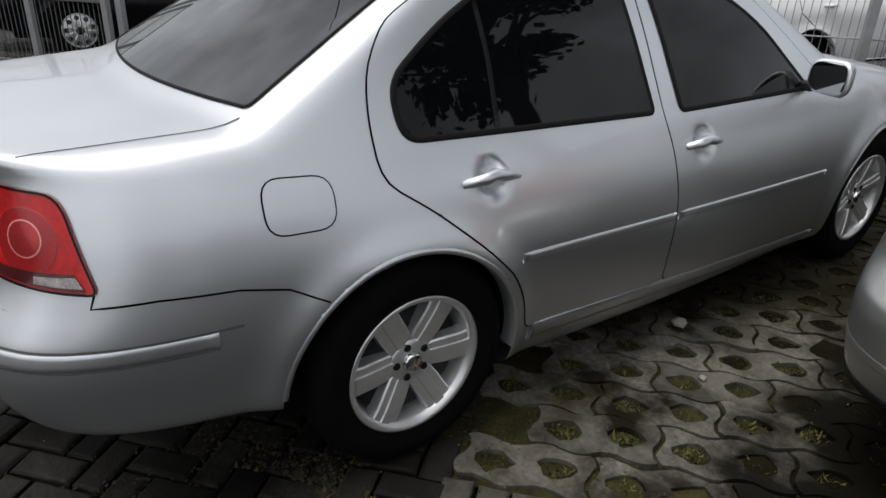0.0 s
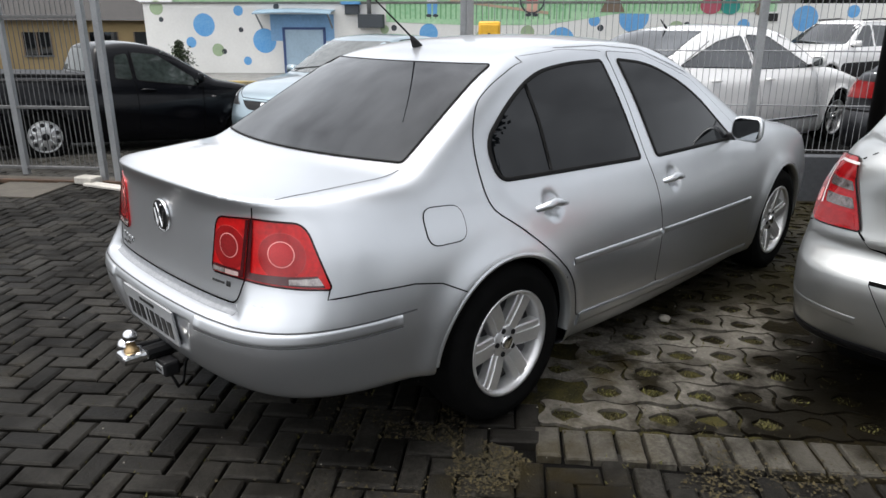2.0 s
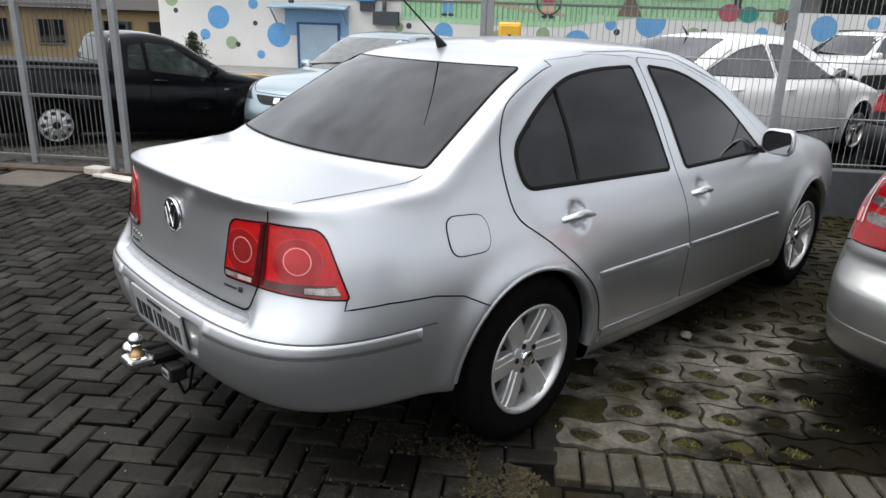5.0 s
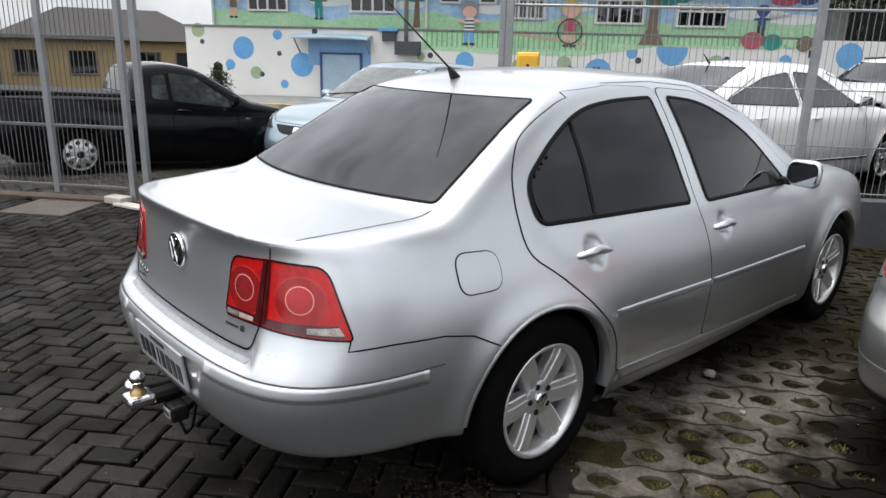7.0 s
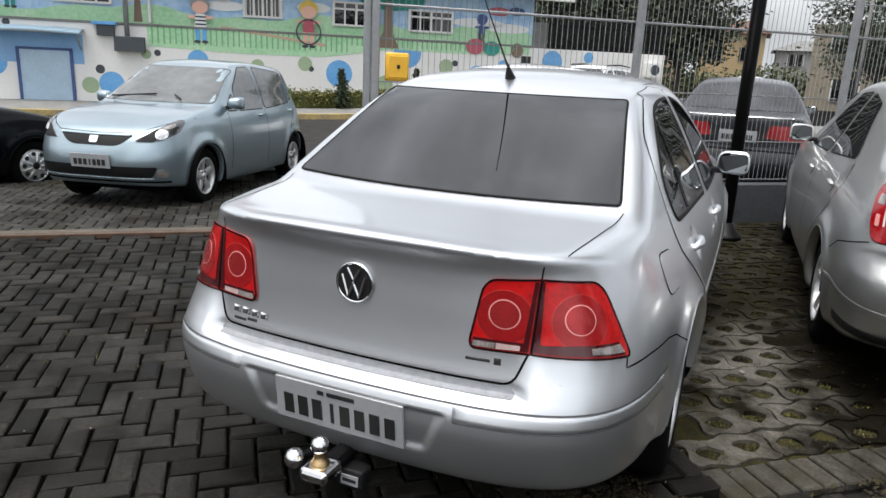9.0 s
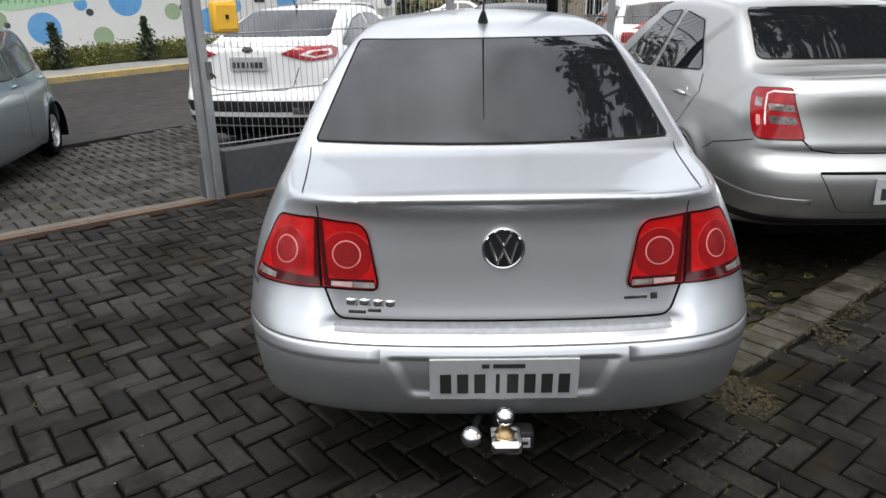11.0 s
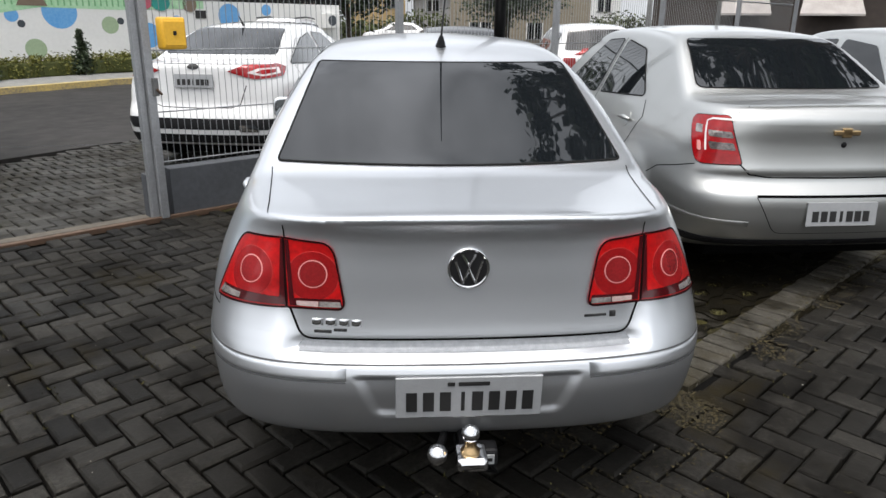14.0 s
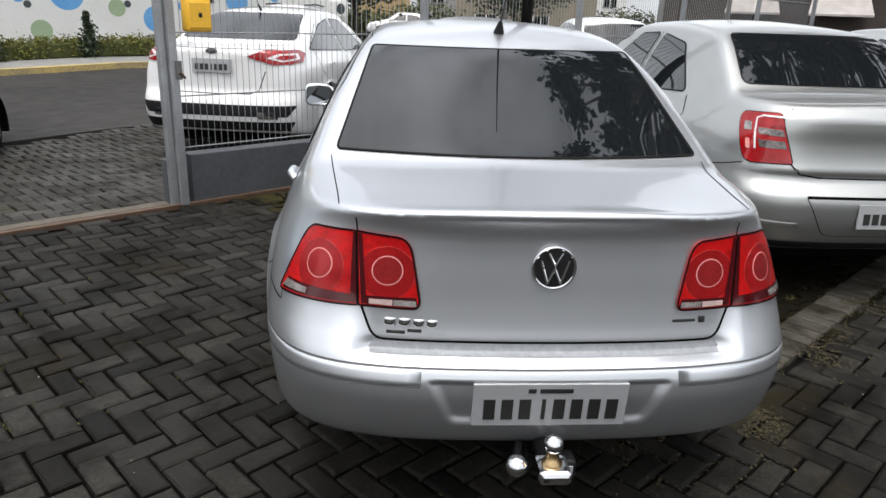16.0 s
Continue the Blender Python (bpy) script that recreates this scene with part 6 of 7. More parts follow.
# ---- the other cars ----
def saloon(name, m, paint, label, size, windows, rear_pane, step=0.03, detail=True, spokes=5, cover=False, glass=None, tail=None, edge=0.09):
    wb, rear_over, front_over, half, height, belt, deck_z, hood_z, gl, screen, wheel_r = size
    f = saloon_form(*size, tail, edge)
    y0, y1 = -rear_over, wb + front_over
    glass = glass or GLASS
    root = empty(name, m, label, "car")
    car_shell(root, f, (-half - 0.1, y0 - 0.12, 0.13), (half + 0.1, y1 + 0.12, height + 0.1), step, paint, (0.0, wb), wheel_r + 0.045, wheel_r, "painted body shell")
    skin = Skin(f)
    for s in (1, -1):
        for w in windows:
            p = round_poly(w, 0.04)
            skin.panel("side_window", "side", p, glass, root, 0.004, 0.006, 0.08, s, "dark side window")
            if detail:
                skin.strip("window_seal", "side", p, 0.02, RUBBER, root, 0.003, True, s)
    if rear_pane:
        p = round_poly(rear_pane, 0.04)
        skin.panel("rear_window", "rear", p, glass, root, 0.004, 0.005, 0.06, 1, "dark rear window")
        if detail:
            skin.strip("window_seal", "rear", p, 0.016, RUBBER, root, 0.003, True)
    sw = 0.60 * half / 0.842
    skin.panel("windscreen", "front", round_poly([(-sw - 0.09, belt + 0.07), (-sw + 0.04, height - 0.105), (sw - 0.04, height - 0.105), (sw + 0.09, belt + 0.07)], 0.05), glass, root, 0.004, 0.005, 0.08, 1, "windscreen")
    for y in (0.0, wb):
        arch_parts(root, skin, y, wheel_r, wheel_r + 0.038, paint, 0.2)
        for s in (1, -1):
            wheel(root, s * (half - 0.13), y, wheel_r, wheel_r, s, spokes, wheel_r * 0.64, 0.19, cover)
    part("underbody", box_bm(-half + 0.25, half - 0.25, y0 + 0.3, y1 - 0.3, 0.17, 0.42, bevel=0.03), SEAM, root, "dark underbody")
    my = windows[-1][-1][0] - 0.02
    for s in (1, -1):
        p, n = skin.at("side", [(my, belt + 0.03)], 0.0, s)
        mirror_at(root, Vector(p[0]), s, paint)
    return root, skin


def door_lines(root, skin, lines, handles, low, paint):
    """Shut lines and handles of a car's doors, both sides."""
    for s in (1, -1):
        for l in lines:
            skin.strip("door_gap", "side", l, 0.008, SEAM, root, 0.001, False, s)
        for hy, hz in handles:
            skin.panel("handle_recess", "side", round_poly([(hy - 0.06, hz - 0.05), (hy - 0.06, hz + 0.05), (hy + 0.06, hz + 0.05), (hy + 0.06, hz - 0.05)], 0.05), paint, root, 0.002, 0.002, 0.04, s)
            p, n = skin.at("side", [(hy - 0.09, hz), (hy, hz + 0.002), (hy + 0.09, hz - 0.002)], 0.02, s)
            part("door_handle", tube_bm(p, [0.010, 0.016, 0.009], 10), paint, root, "body-coloured pull handle", True)


def plate_at(root, skin, view, cx, cz, tilt, groups, height=0.058):
    p, n = skin.at(view, [(cx, cz)])
    turn = Matrix.Rotation(math.pi if view == "front" else 0, 4, "Z") @ Matrix.Rotation(radians(tilt), 4, "X")
    m = Matrix.Translation(Vector(p[0]) + Vector(n[0]) * 0.012) @ turn
    plate = part("number_plate", box_bm(-0.2, 0.2, -0.004, 0.004, -0.065, 0.065, bevel=0.002, m=m), PLATE, root, "grey number plate with dark characters")
    bars(plate, m @ Matrix.Translation((0, -0.0045, -0.012)), 0.4, height, groups, INK)
    return plate


CHARS = [(-0.17, 0.036), (-0.12, 0.036), (-0.07, 0.036), (-0.012, 0.016), (0.025, 0.036), (0.072, 0.036), (0.119, 0.036)]
rad = math.radians

SMOKED = mat("smoked_clear_lens", (0.26, 0.22, 0.215), 0.12, 0.5, 60, 0.85, coat=0.6)

# silver saloon in the next bay
car, sk = saloon("saloon_car", pose(2.19, 1.83, 0, 0, 0, 1.5), SILVER_WARM, "silver four-door saloon car with tall tail lamps", NEXT_SALOON,
    [[(0.10, 1.02), (0.48, 1.30), (0.92, 1.355), (0.95, 0.975)], [(1.05, 0.97), (1.02, 1.36), (1.35, 1.345), (1.92, 0.955)]], [(-0.585, 1.115), (-0.48, 1.383), (0.48, 1.383), (0.585, 1.115)], 0.02, tail=NEXT_TAIL, edge=0.06)
door_lines(car, sk, [[(0.04, 1.0), (-0.04, 0.9), (0.10, 0.70), (0.33, 0.5), (0.36, 0.32)], [(0.98, 1.37), (1.0, 0.95), (1.02, 0.32)], [(2.0, 0.93), (2.02, 0.32)]], [(0.20, 0.86), (1.18, 0.84)], 0.3, SILVER_WARM)
for s in (1, -1):
    lamp = sk.panel("tail_lamp", "ring", round_poly([(rad(-46), 0.752), (rad(-39.5), 1.0), (rad(-21), 0.985), (rad(-30.5), 0.745)], [0.01, 0.03, 0.06, 0.05]), mat("deep_red_lens", (0.36, 0.003, 0.006), 0.2, 0.1, 9, 0.5, coat=0.4), car, 0.010, 0.014, 0.03, s, "tall red tail lamp with clear bands")
    sk.strip("lamp_edge", "ring", round_poly([(rad(-46), 0.752), (rad(-39.5), 1.0), (rad(-21), 0.985), (rad(-30.5), 0.745)], [0.01, 0.03, 0.06, 0.05]), 0.012, PLASTIC, lamp, 0.006, True, s)
    for z0, z1, a0, a1, mt in ((0.888, 0.920, -42.2, -33.5, SMOKED), (0.824, 0.862, -43.4, -34.8, SMOKED), (0.900, 0.942, -30.2, -26.8, LAMP_CLEAR), (0.810, 0.860, -31.6, -30.0, RED_RING), (0.762, 0.806, -44.8, -33.8, RED_MID), (0.932, 0.972, -41.6, -32.0, RED_MID)):
        sk.panel("lens_band", "ring", round_poly([(rad(a0), z0), (rad(a0 + 1.2), z1), (rad(a1 + 1.2), z1), (rad(a1), z0)], 0.008), mt, lamp, 0.012, 0.002, 0.03, s)
    sk.strip("lens_rib", "ring", [(rad(-41.2), 0.981), (rad(-33), 0.979), (rad(-30.8), 0.965), (rad(-31.8), 0.90), (rad(-33.4), 0.815)], 0.010, mat("white_lens_rib", (0.72, 0.66, 0.65), 0.2, 0.2, coat=0.5), lamp, 0.0135, False, s, "pale rib in the lens")
    sk.strip("bumper_gap", "ring", [(rad(-30), 0.735), (rad(-20), 0.70), (rad(-6), 0.66), (rad(2), 0.60)], 0.006, SEAM, car, 0.001, False, s)
    sk.strip("bumper_crease", "ring", [(rad(a), 0.44 + 0.0006 * (a + 45)) for a in range(-52, 1, 4)], 0.03, SILVER_WARM, car, 0.0, False, s, "", 0.002)
    sk.strip("lower_valance", "ring", [(rad(a), 0.322) for a in range(-90, -11, 4)], 0.05, PLASTIC, car, 0.0, False, s, "black lower edge of the bumper", 0.004)
    sk.strip("boot_gap", "rear", [(0.555 * s, 0.755), (0.50 * s, 0.70), (0.40 * s, 0.685), (0, 0.682)], 0.008, SEAM, car, 0.001)
    sk.strip("boot_gap", "ring", [(rad(-40), 1.0), (rad(-44), 1.05)], 0.007, SEAM, car, 0.001, False, s)
sk.panel("boot_trim", "rear", round_poly([(-0.50, 0.705), (-0.52, 0.73), (0.52, 0.73), (0.50, 0.705)], 0.01), SILVER_WARM, car, 0.012, 0.012, 0.04, 1, "silver strip across the boot lid")
inset = round_poly([(-0.47, 0.59), (0.47, 0.59), (0.35, 0.385), (-0.35, 0.385)], [0.01, 0.01, 0.05, 0.05])
sk.panel("plate_recess", "rear", inset, SILVER_WARM, car, 0.003, 0.006, 0.04, 1, "pale plate recess in the bumper")
sk.strip("recess_edge", "rear", inset, 0.008, SEAM, car, 0.001, True)
sk.strip("recess_edge", "rear", [(-0.47, 0.592), (0.47, 0.592)], 0.016, SEAM, car, 0.004)
plate_at(car, sk, "rear", 0.0, 0.50, -4, CHARS)
p, n = sk.at("rear", [(0.0, 0.925)], 0.004)
bm = bmesh.new()
add_box(bm, -0.075, 0.075, -0.012, 0.0, -0.014, 0.014, 0.006)
add_box(bm, -0.028, 0.028, -0.012, 0.0, -0.026, 0.026, 0.006)
bmesh.ops.translate(bm, verts=bm.verts, vec=p[0])
part("badge", bm, BRASS, car, "gold cross-shaped badge")
p, n = sk.at("rear", [(0.0, 0.86)], 0.002)
bm = lathe_bm([(0.0, 0.0), (-0.004, 0.0), (-0.004, 0.014), (0.0, 0.016)], 20, "Y")
bmesh.ops.translate(bm, verts=bm.verts, vec=p[0])
part("lock", bm, PLASTIC, car, "round boot lock", True)
sk.strip("badge_bar", "rear", [(0.34, 0.80), (0.52, 0.80)], 0.014, CHROME, car, 0.001, False, 1, "", 0.003)
sk.strip("badge_bar", "rear", [(0.36, 0.76), (0.50, 0.76)], 0.012, INK, car, 0.001, False, 1, "", 0.002)

# white large saloon beyond the fence
car, sk = saloon("saloon_car", pose(-1.98, 5.62, -0.03, 0, 0, -10), WHITE_CAR, "white large saloon car parked beyond the fence", WHITE_SALOON,
    [[(-0.30, 1.07), (0.05, 1.19), (0.45, 1.31), (0.92, 1.37), (0.95, 1.02)], [(1.04, 1.01), (1.02, 1.375), (1.45, 1.355), (2.15, 1.0)]], [(-0.62, 1.16), (-0.50, 1.42), (0.50, 1.42), (0.62, 1.16)], 0.03)
door_lines(car, sk, [[(0.3, 1.32), (-0.2, 1.12), (-0.15, 0.85), (0.3, 0.55), (0.4, 0.32)], [(0.985, 1.36), (1.0, 0.97), (1.05, 0.32)], [(2.25, 0.93), (2.25, 0.32)]], [(0.2, 0.90), (1.2, 0.88)], 0.3, WHITE_CAR)
for s in (1, -1):
    shape = round_poly([(rad(-64), 1.02), (rad(-53), 1.078), (rad(-20), 1.075), (rad(-10), 1.04), (rad(-22), 0.962), (rad(-48), 0.945)], 0.015)
    lamp = sk.panel("tail_lamp", "ring", shape, MATS["deep_red_lens"], car, 0.010, 0.014, 0.04, s, "narrow red tail lamp")
    sk.panel("clear_strip", "ring", round_poly([(rad(-52), 1.008), (rad(-45), 1.045), (rad(-24), 1.045), (rad(-25), 0.99), (rad(-43), 0.972)], 0.01), MATS["white_lens_rib"], lamp, 0.012, 0.003, 0.04, s, "clear lamp centre")
    sk.panel("red_core", "ring", round_poly([(rad(-47), 1.007), (rad(-43), 1.03), (rad(-29), 1.03), (rad(-29.5), 1.003), (rad(-42), 0.988)], 0.008), MATS["deep_red_lens"], lamp, 0.014, 0.002, 0.04, s)
    sk.strip("boot_gap", "rear", [(0.52 * s, 0.885), (0.45 * s, 0.70), (0.36 * s, 0.665), (0, 0.66)], 0.009, SEAM, car, 0.001)
    sk.strip("sill_trim", "side", [(0.45, 0.42), (2.35, 0.40)], 0.03, CHROME, car, 0.0, False, s, "", 0.008)
    sk.panel("exhaust_tip", "rear", round_poly([(0.44 * s, 0.43), (0.64 * s, 0.43), (0.60 * s, 0.50), (0.44 * s, 0.50)], 0.02), CHROME, car, 0.008, 0.012, 0.04, 1, "chrome exhaust tip")
# the shadow under the boot lip, laid on as a dark strip
sk.strip("lip_gap", "rear", [(-0.60, 1.088), (0.60, 1.088)], 0.012, SEAM, car, 0.001)
sk.strip("boot_lip", "rear", [(-0.62, 1.115), (0.62, 1.115)], 0.03, WHITE_CAR, car, 0.0, False, 1, "", 0.02)
sk.panel("bumper_grille", "rear", round_poly([(-0.80, 0.56), (-0.72, 0.45), (0.72, 0.45), (0.80, 0.56)], 0.02), PLASTIC, car, 0.004, 0.006, 0.05, 1, "black lower bumper grille")
sk.panel("bumper_grille", "rear", round_poly([(-0.78, 0.40), (-0.70, 0.27), (0.70, 0.27), (0.78, 0.40)], 0.02), PLASTIC, car, 0.004, 0.006, 0.05, 1, "black lower bumper grille")
plate_at(car, sk, "rear", 0.0, 0.925, -3, CHARS)
sk.panel("badge", "rear", ellipse(0.0, 1.06, 0.06, 0.025), INK, car, 0.004, 0.006, 0.04, 1, "dark oval badge")
q, _ = sk.at("top", [(0, 0.35)])
part("roof_aerial", tube_bm([Vector(q[0]), Vector(q[0]) + Vector((0, -0.12, 0.10))], [0.016, 0.004], 8), PLASTIC, car, "short black roof aerial")

# dark saloon beyond the fence
car, sk = saloon("saloon_car", pose(0.79, 7.15, -0.03, 0, 0, 0), GREY_CAR, "dark grey saloon car parked beyond the fence", DARK_SALOON,
    [[(-0.02, 1.0), (0.35, 1.28), (0.95, 1.33), (0.97, 0.97)], [(1.06, 0.97), (1.04, 1.33), (1.4, 1.31), (2.0, 0.96)]], [(-0.60, 1.08), (-0.48, 1.36), (0.48, 1.36), (0.60, 1.08)], 0.035, False)
for s in (1, -1):
    lamp = sk.panel("tail_lamp", "ring", round_poly([(rad(-66), 0.80), (rad(-63), 0.945), (rad(-22), 0.955), (rad(-27), 0.775)], 0.03), RED_MID, car, 0.010, 0.014, 0.04, s, "wide red tail lamp")
    sk.strip("boot_gap", "rear", [(0.48 * s, 0.80), (0.44 * s, 0.72), (0, 0.70)], 0.008, SEAM, car, 0.001)
sk.strip("bumper_line", "ring", [(rad(a), 0.66) for a in range(-150, -29, 5)], 0.02, SEAM, car, 0.001)
sk.strip("boot_lip", "rear", [(-0.55, 1.03), (0.55, 1.03)], 0.02, CHROME, car, 0.0, False, 1, "bright edge of the boot lid", 0.006)
plate_at(car, sk, "rear", 0.0, 0.81, 0, CHARS)
sk.panel("badge", "rear", ellipse(0.0, 0.945, 0.05), CHROME, car, 0.004, 0.006, 0.04, 1, "round chrome badge")

# pale blue hatchback in the gateway
car, sk = saloon("compact_car", pose(-5.52, 5.31, -0.19, 1.8, 0, 194.4), BLUE_SILVER, "pale blue compact hatchback facing the gateway", COMPACT,
    [[(-0.42, 1.16), (-0.36, 1.32), (-0.16, 1.38), (-0.12, 1.03)], [(-0.05, 1.01), (-0.08, 1.39), (0.80, 1.43), (0.84, 0.95)], [(0.92, 0.95), (0.90, 1.43), (1.2, 1.41), (1.55, 1.18), (1.58, 0.94)], [(1.62, 0.94), (1.62, 1.12), (1.85, 0.97), (1.84, 0.94)]], [(-0.5, 1.05), (-0.45, 1.40), (0.45, 1.40), (0.5, 1.05)], 0.028, glass=PALE_GLASS)
door_lines(car, sk, [[(-0.16, 1.42), (-0.22, 1.0), (0.2, 0.62), (0.33, 0.32)], [(0.87, 1.46), (0.88, 0.94), (0.92, 0.32)], [(1.88, 0.94), (1.9, 0.32)]], [(0.0, 0.90), (1.05, 0.87)], 0.3, BLUE_SILVER)
for s in (1, -1):
    hl = round_poly([(0.39 * s, 0.668), (0.56 * s, 0.785), (0.65 * s, 0.875), (0.695 * s, 0.85), (0.70 * s, 0.75), (0.61 * s, 0.675)], 0.03)
    lamp = sk.panel("headlamp", "front", hl, HEADLAMP, car, 0.006, 0.010, 0.04, 1, "clear headlamp")
    sk.panel("lamp_bezel", "front", round_poly([(0.41 * s, 0.665), (0.56 * s, 0.79), (0.60 * s, 0.73), (0.56 * s, 0.665)], 0.02), PLASTIC, lamp, 0.008, 0.002, 0.04, 1)
    sk.panel("lamp_bezel", "front", round_poly([(0.59 * s, 0.80), (0.655 * s, 0.835), (0.67 * s, 0.80), (0.61 * s, 0.775)], 0.02), LAMP_CLEAR, lamp, 0.008, 0.002, 0.04, 1)
    sk.panel("reflector", "front", ellipse(0.60 * s, 0.735, 0.045, 0.045), CHROME, lamp, 0.009, 0.002, 0.04, 1)
    sk.panel("fog_lamp", "front", ellipse(0.62 * s, 0.37, 0.04, 0.04), LAMP_CLEAR, car, 0.006, 0.008, 0.04, 1, "round fog lamp")
    part("wiper", tube_bm(sk.at("front", [(0.42 * s + 0.1, 1.03), (0.1 * s - 0.12, 1.075)], 0.02)[0], 0.008, 6), PLASTIC, car, "black wiper arm")
sk.panel("grille", "front", round_poly([(-0.37, 0.722), (-0.25, 0.62), (0.25, 0.62), (0.37, 0.722)], [0.01, 0.08, 0.08, 0.01]), PLASTIC, car, 0.006, 0.006, 0.04, 1, "black grille")
sk.strip("grille_bar", "front", [(-0.36, 0.72), (0, 0.715), (0.36, 0.72)], 0.022, BLUE_SILVER, car, 0.006, False, 1, "", 0.008)
sk.panel("badge", "front", round_poly([(-0.04, 0.64), (-0.045, 0.70), (0.045, 0.70), (0.04, 0.64)], 0.012), CHROME, car, 0.012, 0.006, 0.04, 1, "chrome badge")
sk.panel("lower_grille", "front", round_poly([(-0.60, 0.435), (-0.55, 0.335), (0.55, 0.335), (0.60, 0.435)], 0.03), PLASTIC, car, 0.006, 0.006, 0.05, 1, "black lower air intake")
sk.strip("bumper_line", "front", [(-0.66, 0.288), (0.66, 0.288)], 0.022, SEAM, car, 0.001)
sk.strip("intake_bar", "front", [(-0.56, 0.318), (0.56, 0.318)], 0.02, BLUE_SILVER, car, 0.002, False, 1, "pale blue bar under the intake", 0.006)
sk.strip("bonnet_gap", "front", [(-0.70, 0.88), (-0.40, 0.745), (0, 0.735), (0.40, 0.745), (0.70, 0.88)], 0.007, SEAM, car, 0.001)
plate_at(car, sk, "front", 0.0, 0.475, 6, CHARS)

# black pickup beyond the gate panel
# a greenish reflection is put into the colour of its window glass
car, sk = saloon("pickup_truck", pose(-7.78, 0.62, -0.13, -3.2, 0, -3), BLACK_CAR, "black compact pickup truck beyond the gate", PICKUP,
    [[(0.88, 0.985), (0.92, 1.25), (1.07, 1.285), (1.08, 0.97)], [(1.14, 0.965), (1.13, 1.30), (1.45, 1.28), (1.88, 1.0), (1.92, 0.90)]], [(-0.5, 1.05), (-0.45, 1.33), (0.45, 1.33), (0.5, 1.05)], 0.03, True, 5, True, mat("green_reflection_glass", (0.035, 0.045, 0.042), 0.04, 0.0, 2.0, 0.7, spec=0.4))
door_lines(car, sk, [[(1.11, 1.33), (1.11, 0.32)], [(1.98, 0.92), (1.98, 0.32)]], [(1.25, 0.84)], 0.3, BLACK_CAR)
part("bed_floor", box_bm(-0.62, 0.62, -0.80, 0.62, 0.985, 1.02, bevel=0.01), PLASTIC, car, "black load bed cover")
for s in (1, -1):
    sk.strip("bed_rail", "side", [(-0.8, 0.93), (0.65, 0.95)], 0.03, PLASTIC, car, 0.0, False, s, "black load bed rail", 0.015)
    part("indicator", box_bm(-0.01, 0.01, -0.03, 0.03, -0.012, 0.012, bevel=0.004), LAMP_CLEAR, car, "side indicator lamp").location = sk.at("side", [(2.12, 0.76)], 0.005, s)[0][0]

# cars farther off
car, sk = saloon("hatchback_car", pose(3.2, 9.4, -0.05, 0, 0, -4), WHITE_CAR, "white hatchback car beyond the fence", (2.5, 0.75, 0.8, 0.85, 1.55, 0.98, 1.05, 1.0, (-0.25, 1.48, 0.5, 0.06), (1.4, 1.5, 1.6, 0.1), 0.31),
    [[(-0.3, 1.05), (-0.2, 1.38), (0.85, 1.44), (0.87, 1.0)], [(0.96, 1.0), (0.95, 1.44), (1.3, 1.42), (1.85, 0.99)]], [(-0.55, 1.12), (-0.48, 1.45), (0.48, 1.45), (0.55, 1.12)], 0.045, False)
for s in (1, -1):
    sk.panel("tail_lamp", "ring", round_poly([(rad(-42), 0.85), (rad(-36), 1.15), (rad(-24), 1.15), (rad(-26), 0.85)], 0.02), RED_MID, car, 0.01, 0.012, 0.05, s, "red tail lamp")
car, sk = saloon("saloon_car", pose(4.75, 3.1, 0, 0, 0, 1.5), SILVER_WARM, "silver saloon car two bays along", NEXT_SALOON,
    [[(0.06, 1.0), (0.45, 1.31), (0.94, 1.36), (0.96, 0.965)], [(1.06, 0.965), (1.04, 1.36), (1.35, 1.35), (1.95, 0.955)]], [(-0.60, 1.10), (-0.50, 1.395), (0.50, 1.395), (0.60, 1.10)], 0.04, False)
car, sk = saloon("suv_car", Matrix.Translation(uv(8.47, 11.3, ground_z(8.47, 10.4))) @ Matrix.Rotation(radians(ANG + 90 + 36), 4, "Z"), WHITE_CAR, "white tall estate car with black lower cladding and roof bars", (2.5, 0.75, 0.75, 0.80, 1.52, 0.94, 1.0, 0.96, (-0.35, 1.43, 0.5, 0.05), (1.25, 1.44, 1.7, 0.1), 0.30),
    [[(-0.52, 1.03), (-0.4, 1.34), (0.1, 1.38), (0.12, 0.98)], [(0.18, 0.98), (0.16, 1.385), (0.85, 1.40), (0.87, 0.96)], [(0.95, 0.96), (0.93, 1.40), (1.2, 1.38), (1.78, 0.95)]], [(-0.52, 1.05), (-0.46, 1.40), (0.46, 1.40), (0.52, 1.05)], 0.05, False)
for s in (1, -1):
    part("roof_bar", tube_bm([(s * 0.5, -0.2, 1.49), (s * 0.5, 0.4, 1.53), (s * 0.5, 1.15, 1.50)], 0.018, 8), PLASTIC, car, "black roof bar")
    sk.panel("lower_cladding", "side", round_poly([(0.42, 0.34), (0.40, 0.60), (0.55, 0.66), (2.1, 0.64), (2.2, 0.56), (2.18, 0.34)], 0.05), PLASTIC, car, 0.006, 0.006, 0.08, s, "black plastic lower cladding")
    sk.panel("lower_cladding", "side", round_poly([(-0.80, 0.40), (-0.80, 0.62), (-0.45, 0.64), (-0.40, 0.40)], 0.04), PLASTIC, car, 0.006, 0.006, 0.08, s, "black plastic lower cladding")
bm = lathe_bm([(-0.98, 0.0), (-0.98, 0.24), (-0.96, 0.31), (-0.90, 0.33), (-0.82, 0.33)], 32, "Y")
bmesh.ops.translate(bm, verts=bm.verts, vec=(0, 0.10, 0.80))
part("spare_wheel", bm, PLASTIC, car, "black covered spare wheel on the tailgate", True)

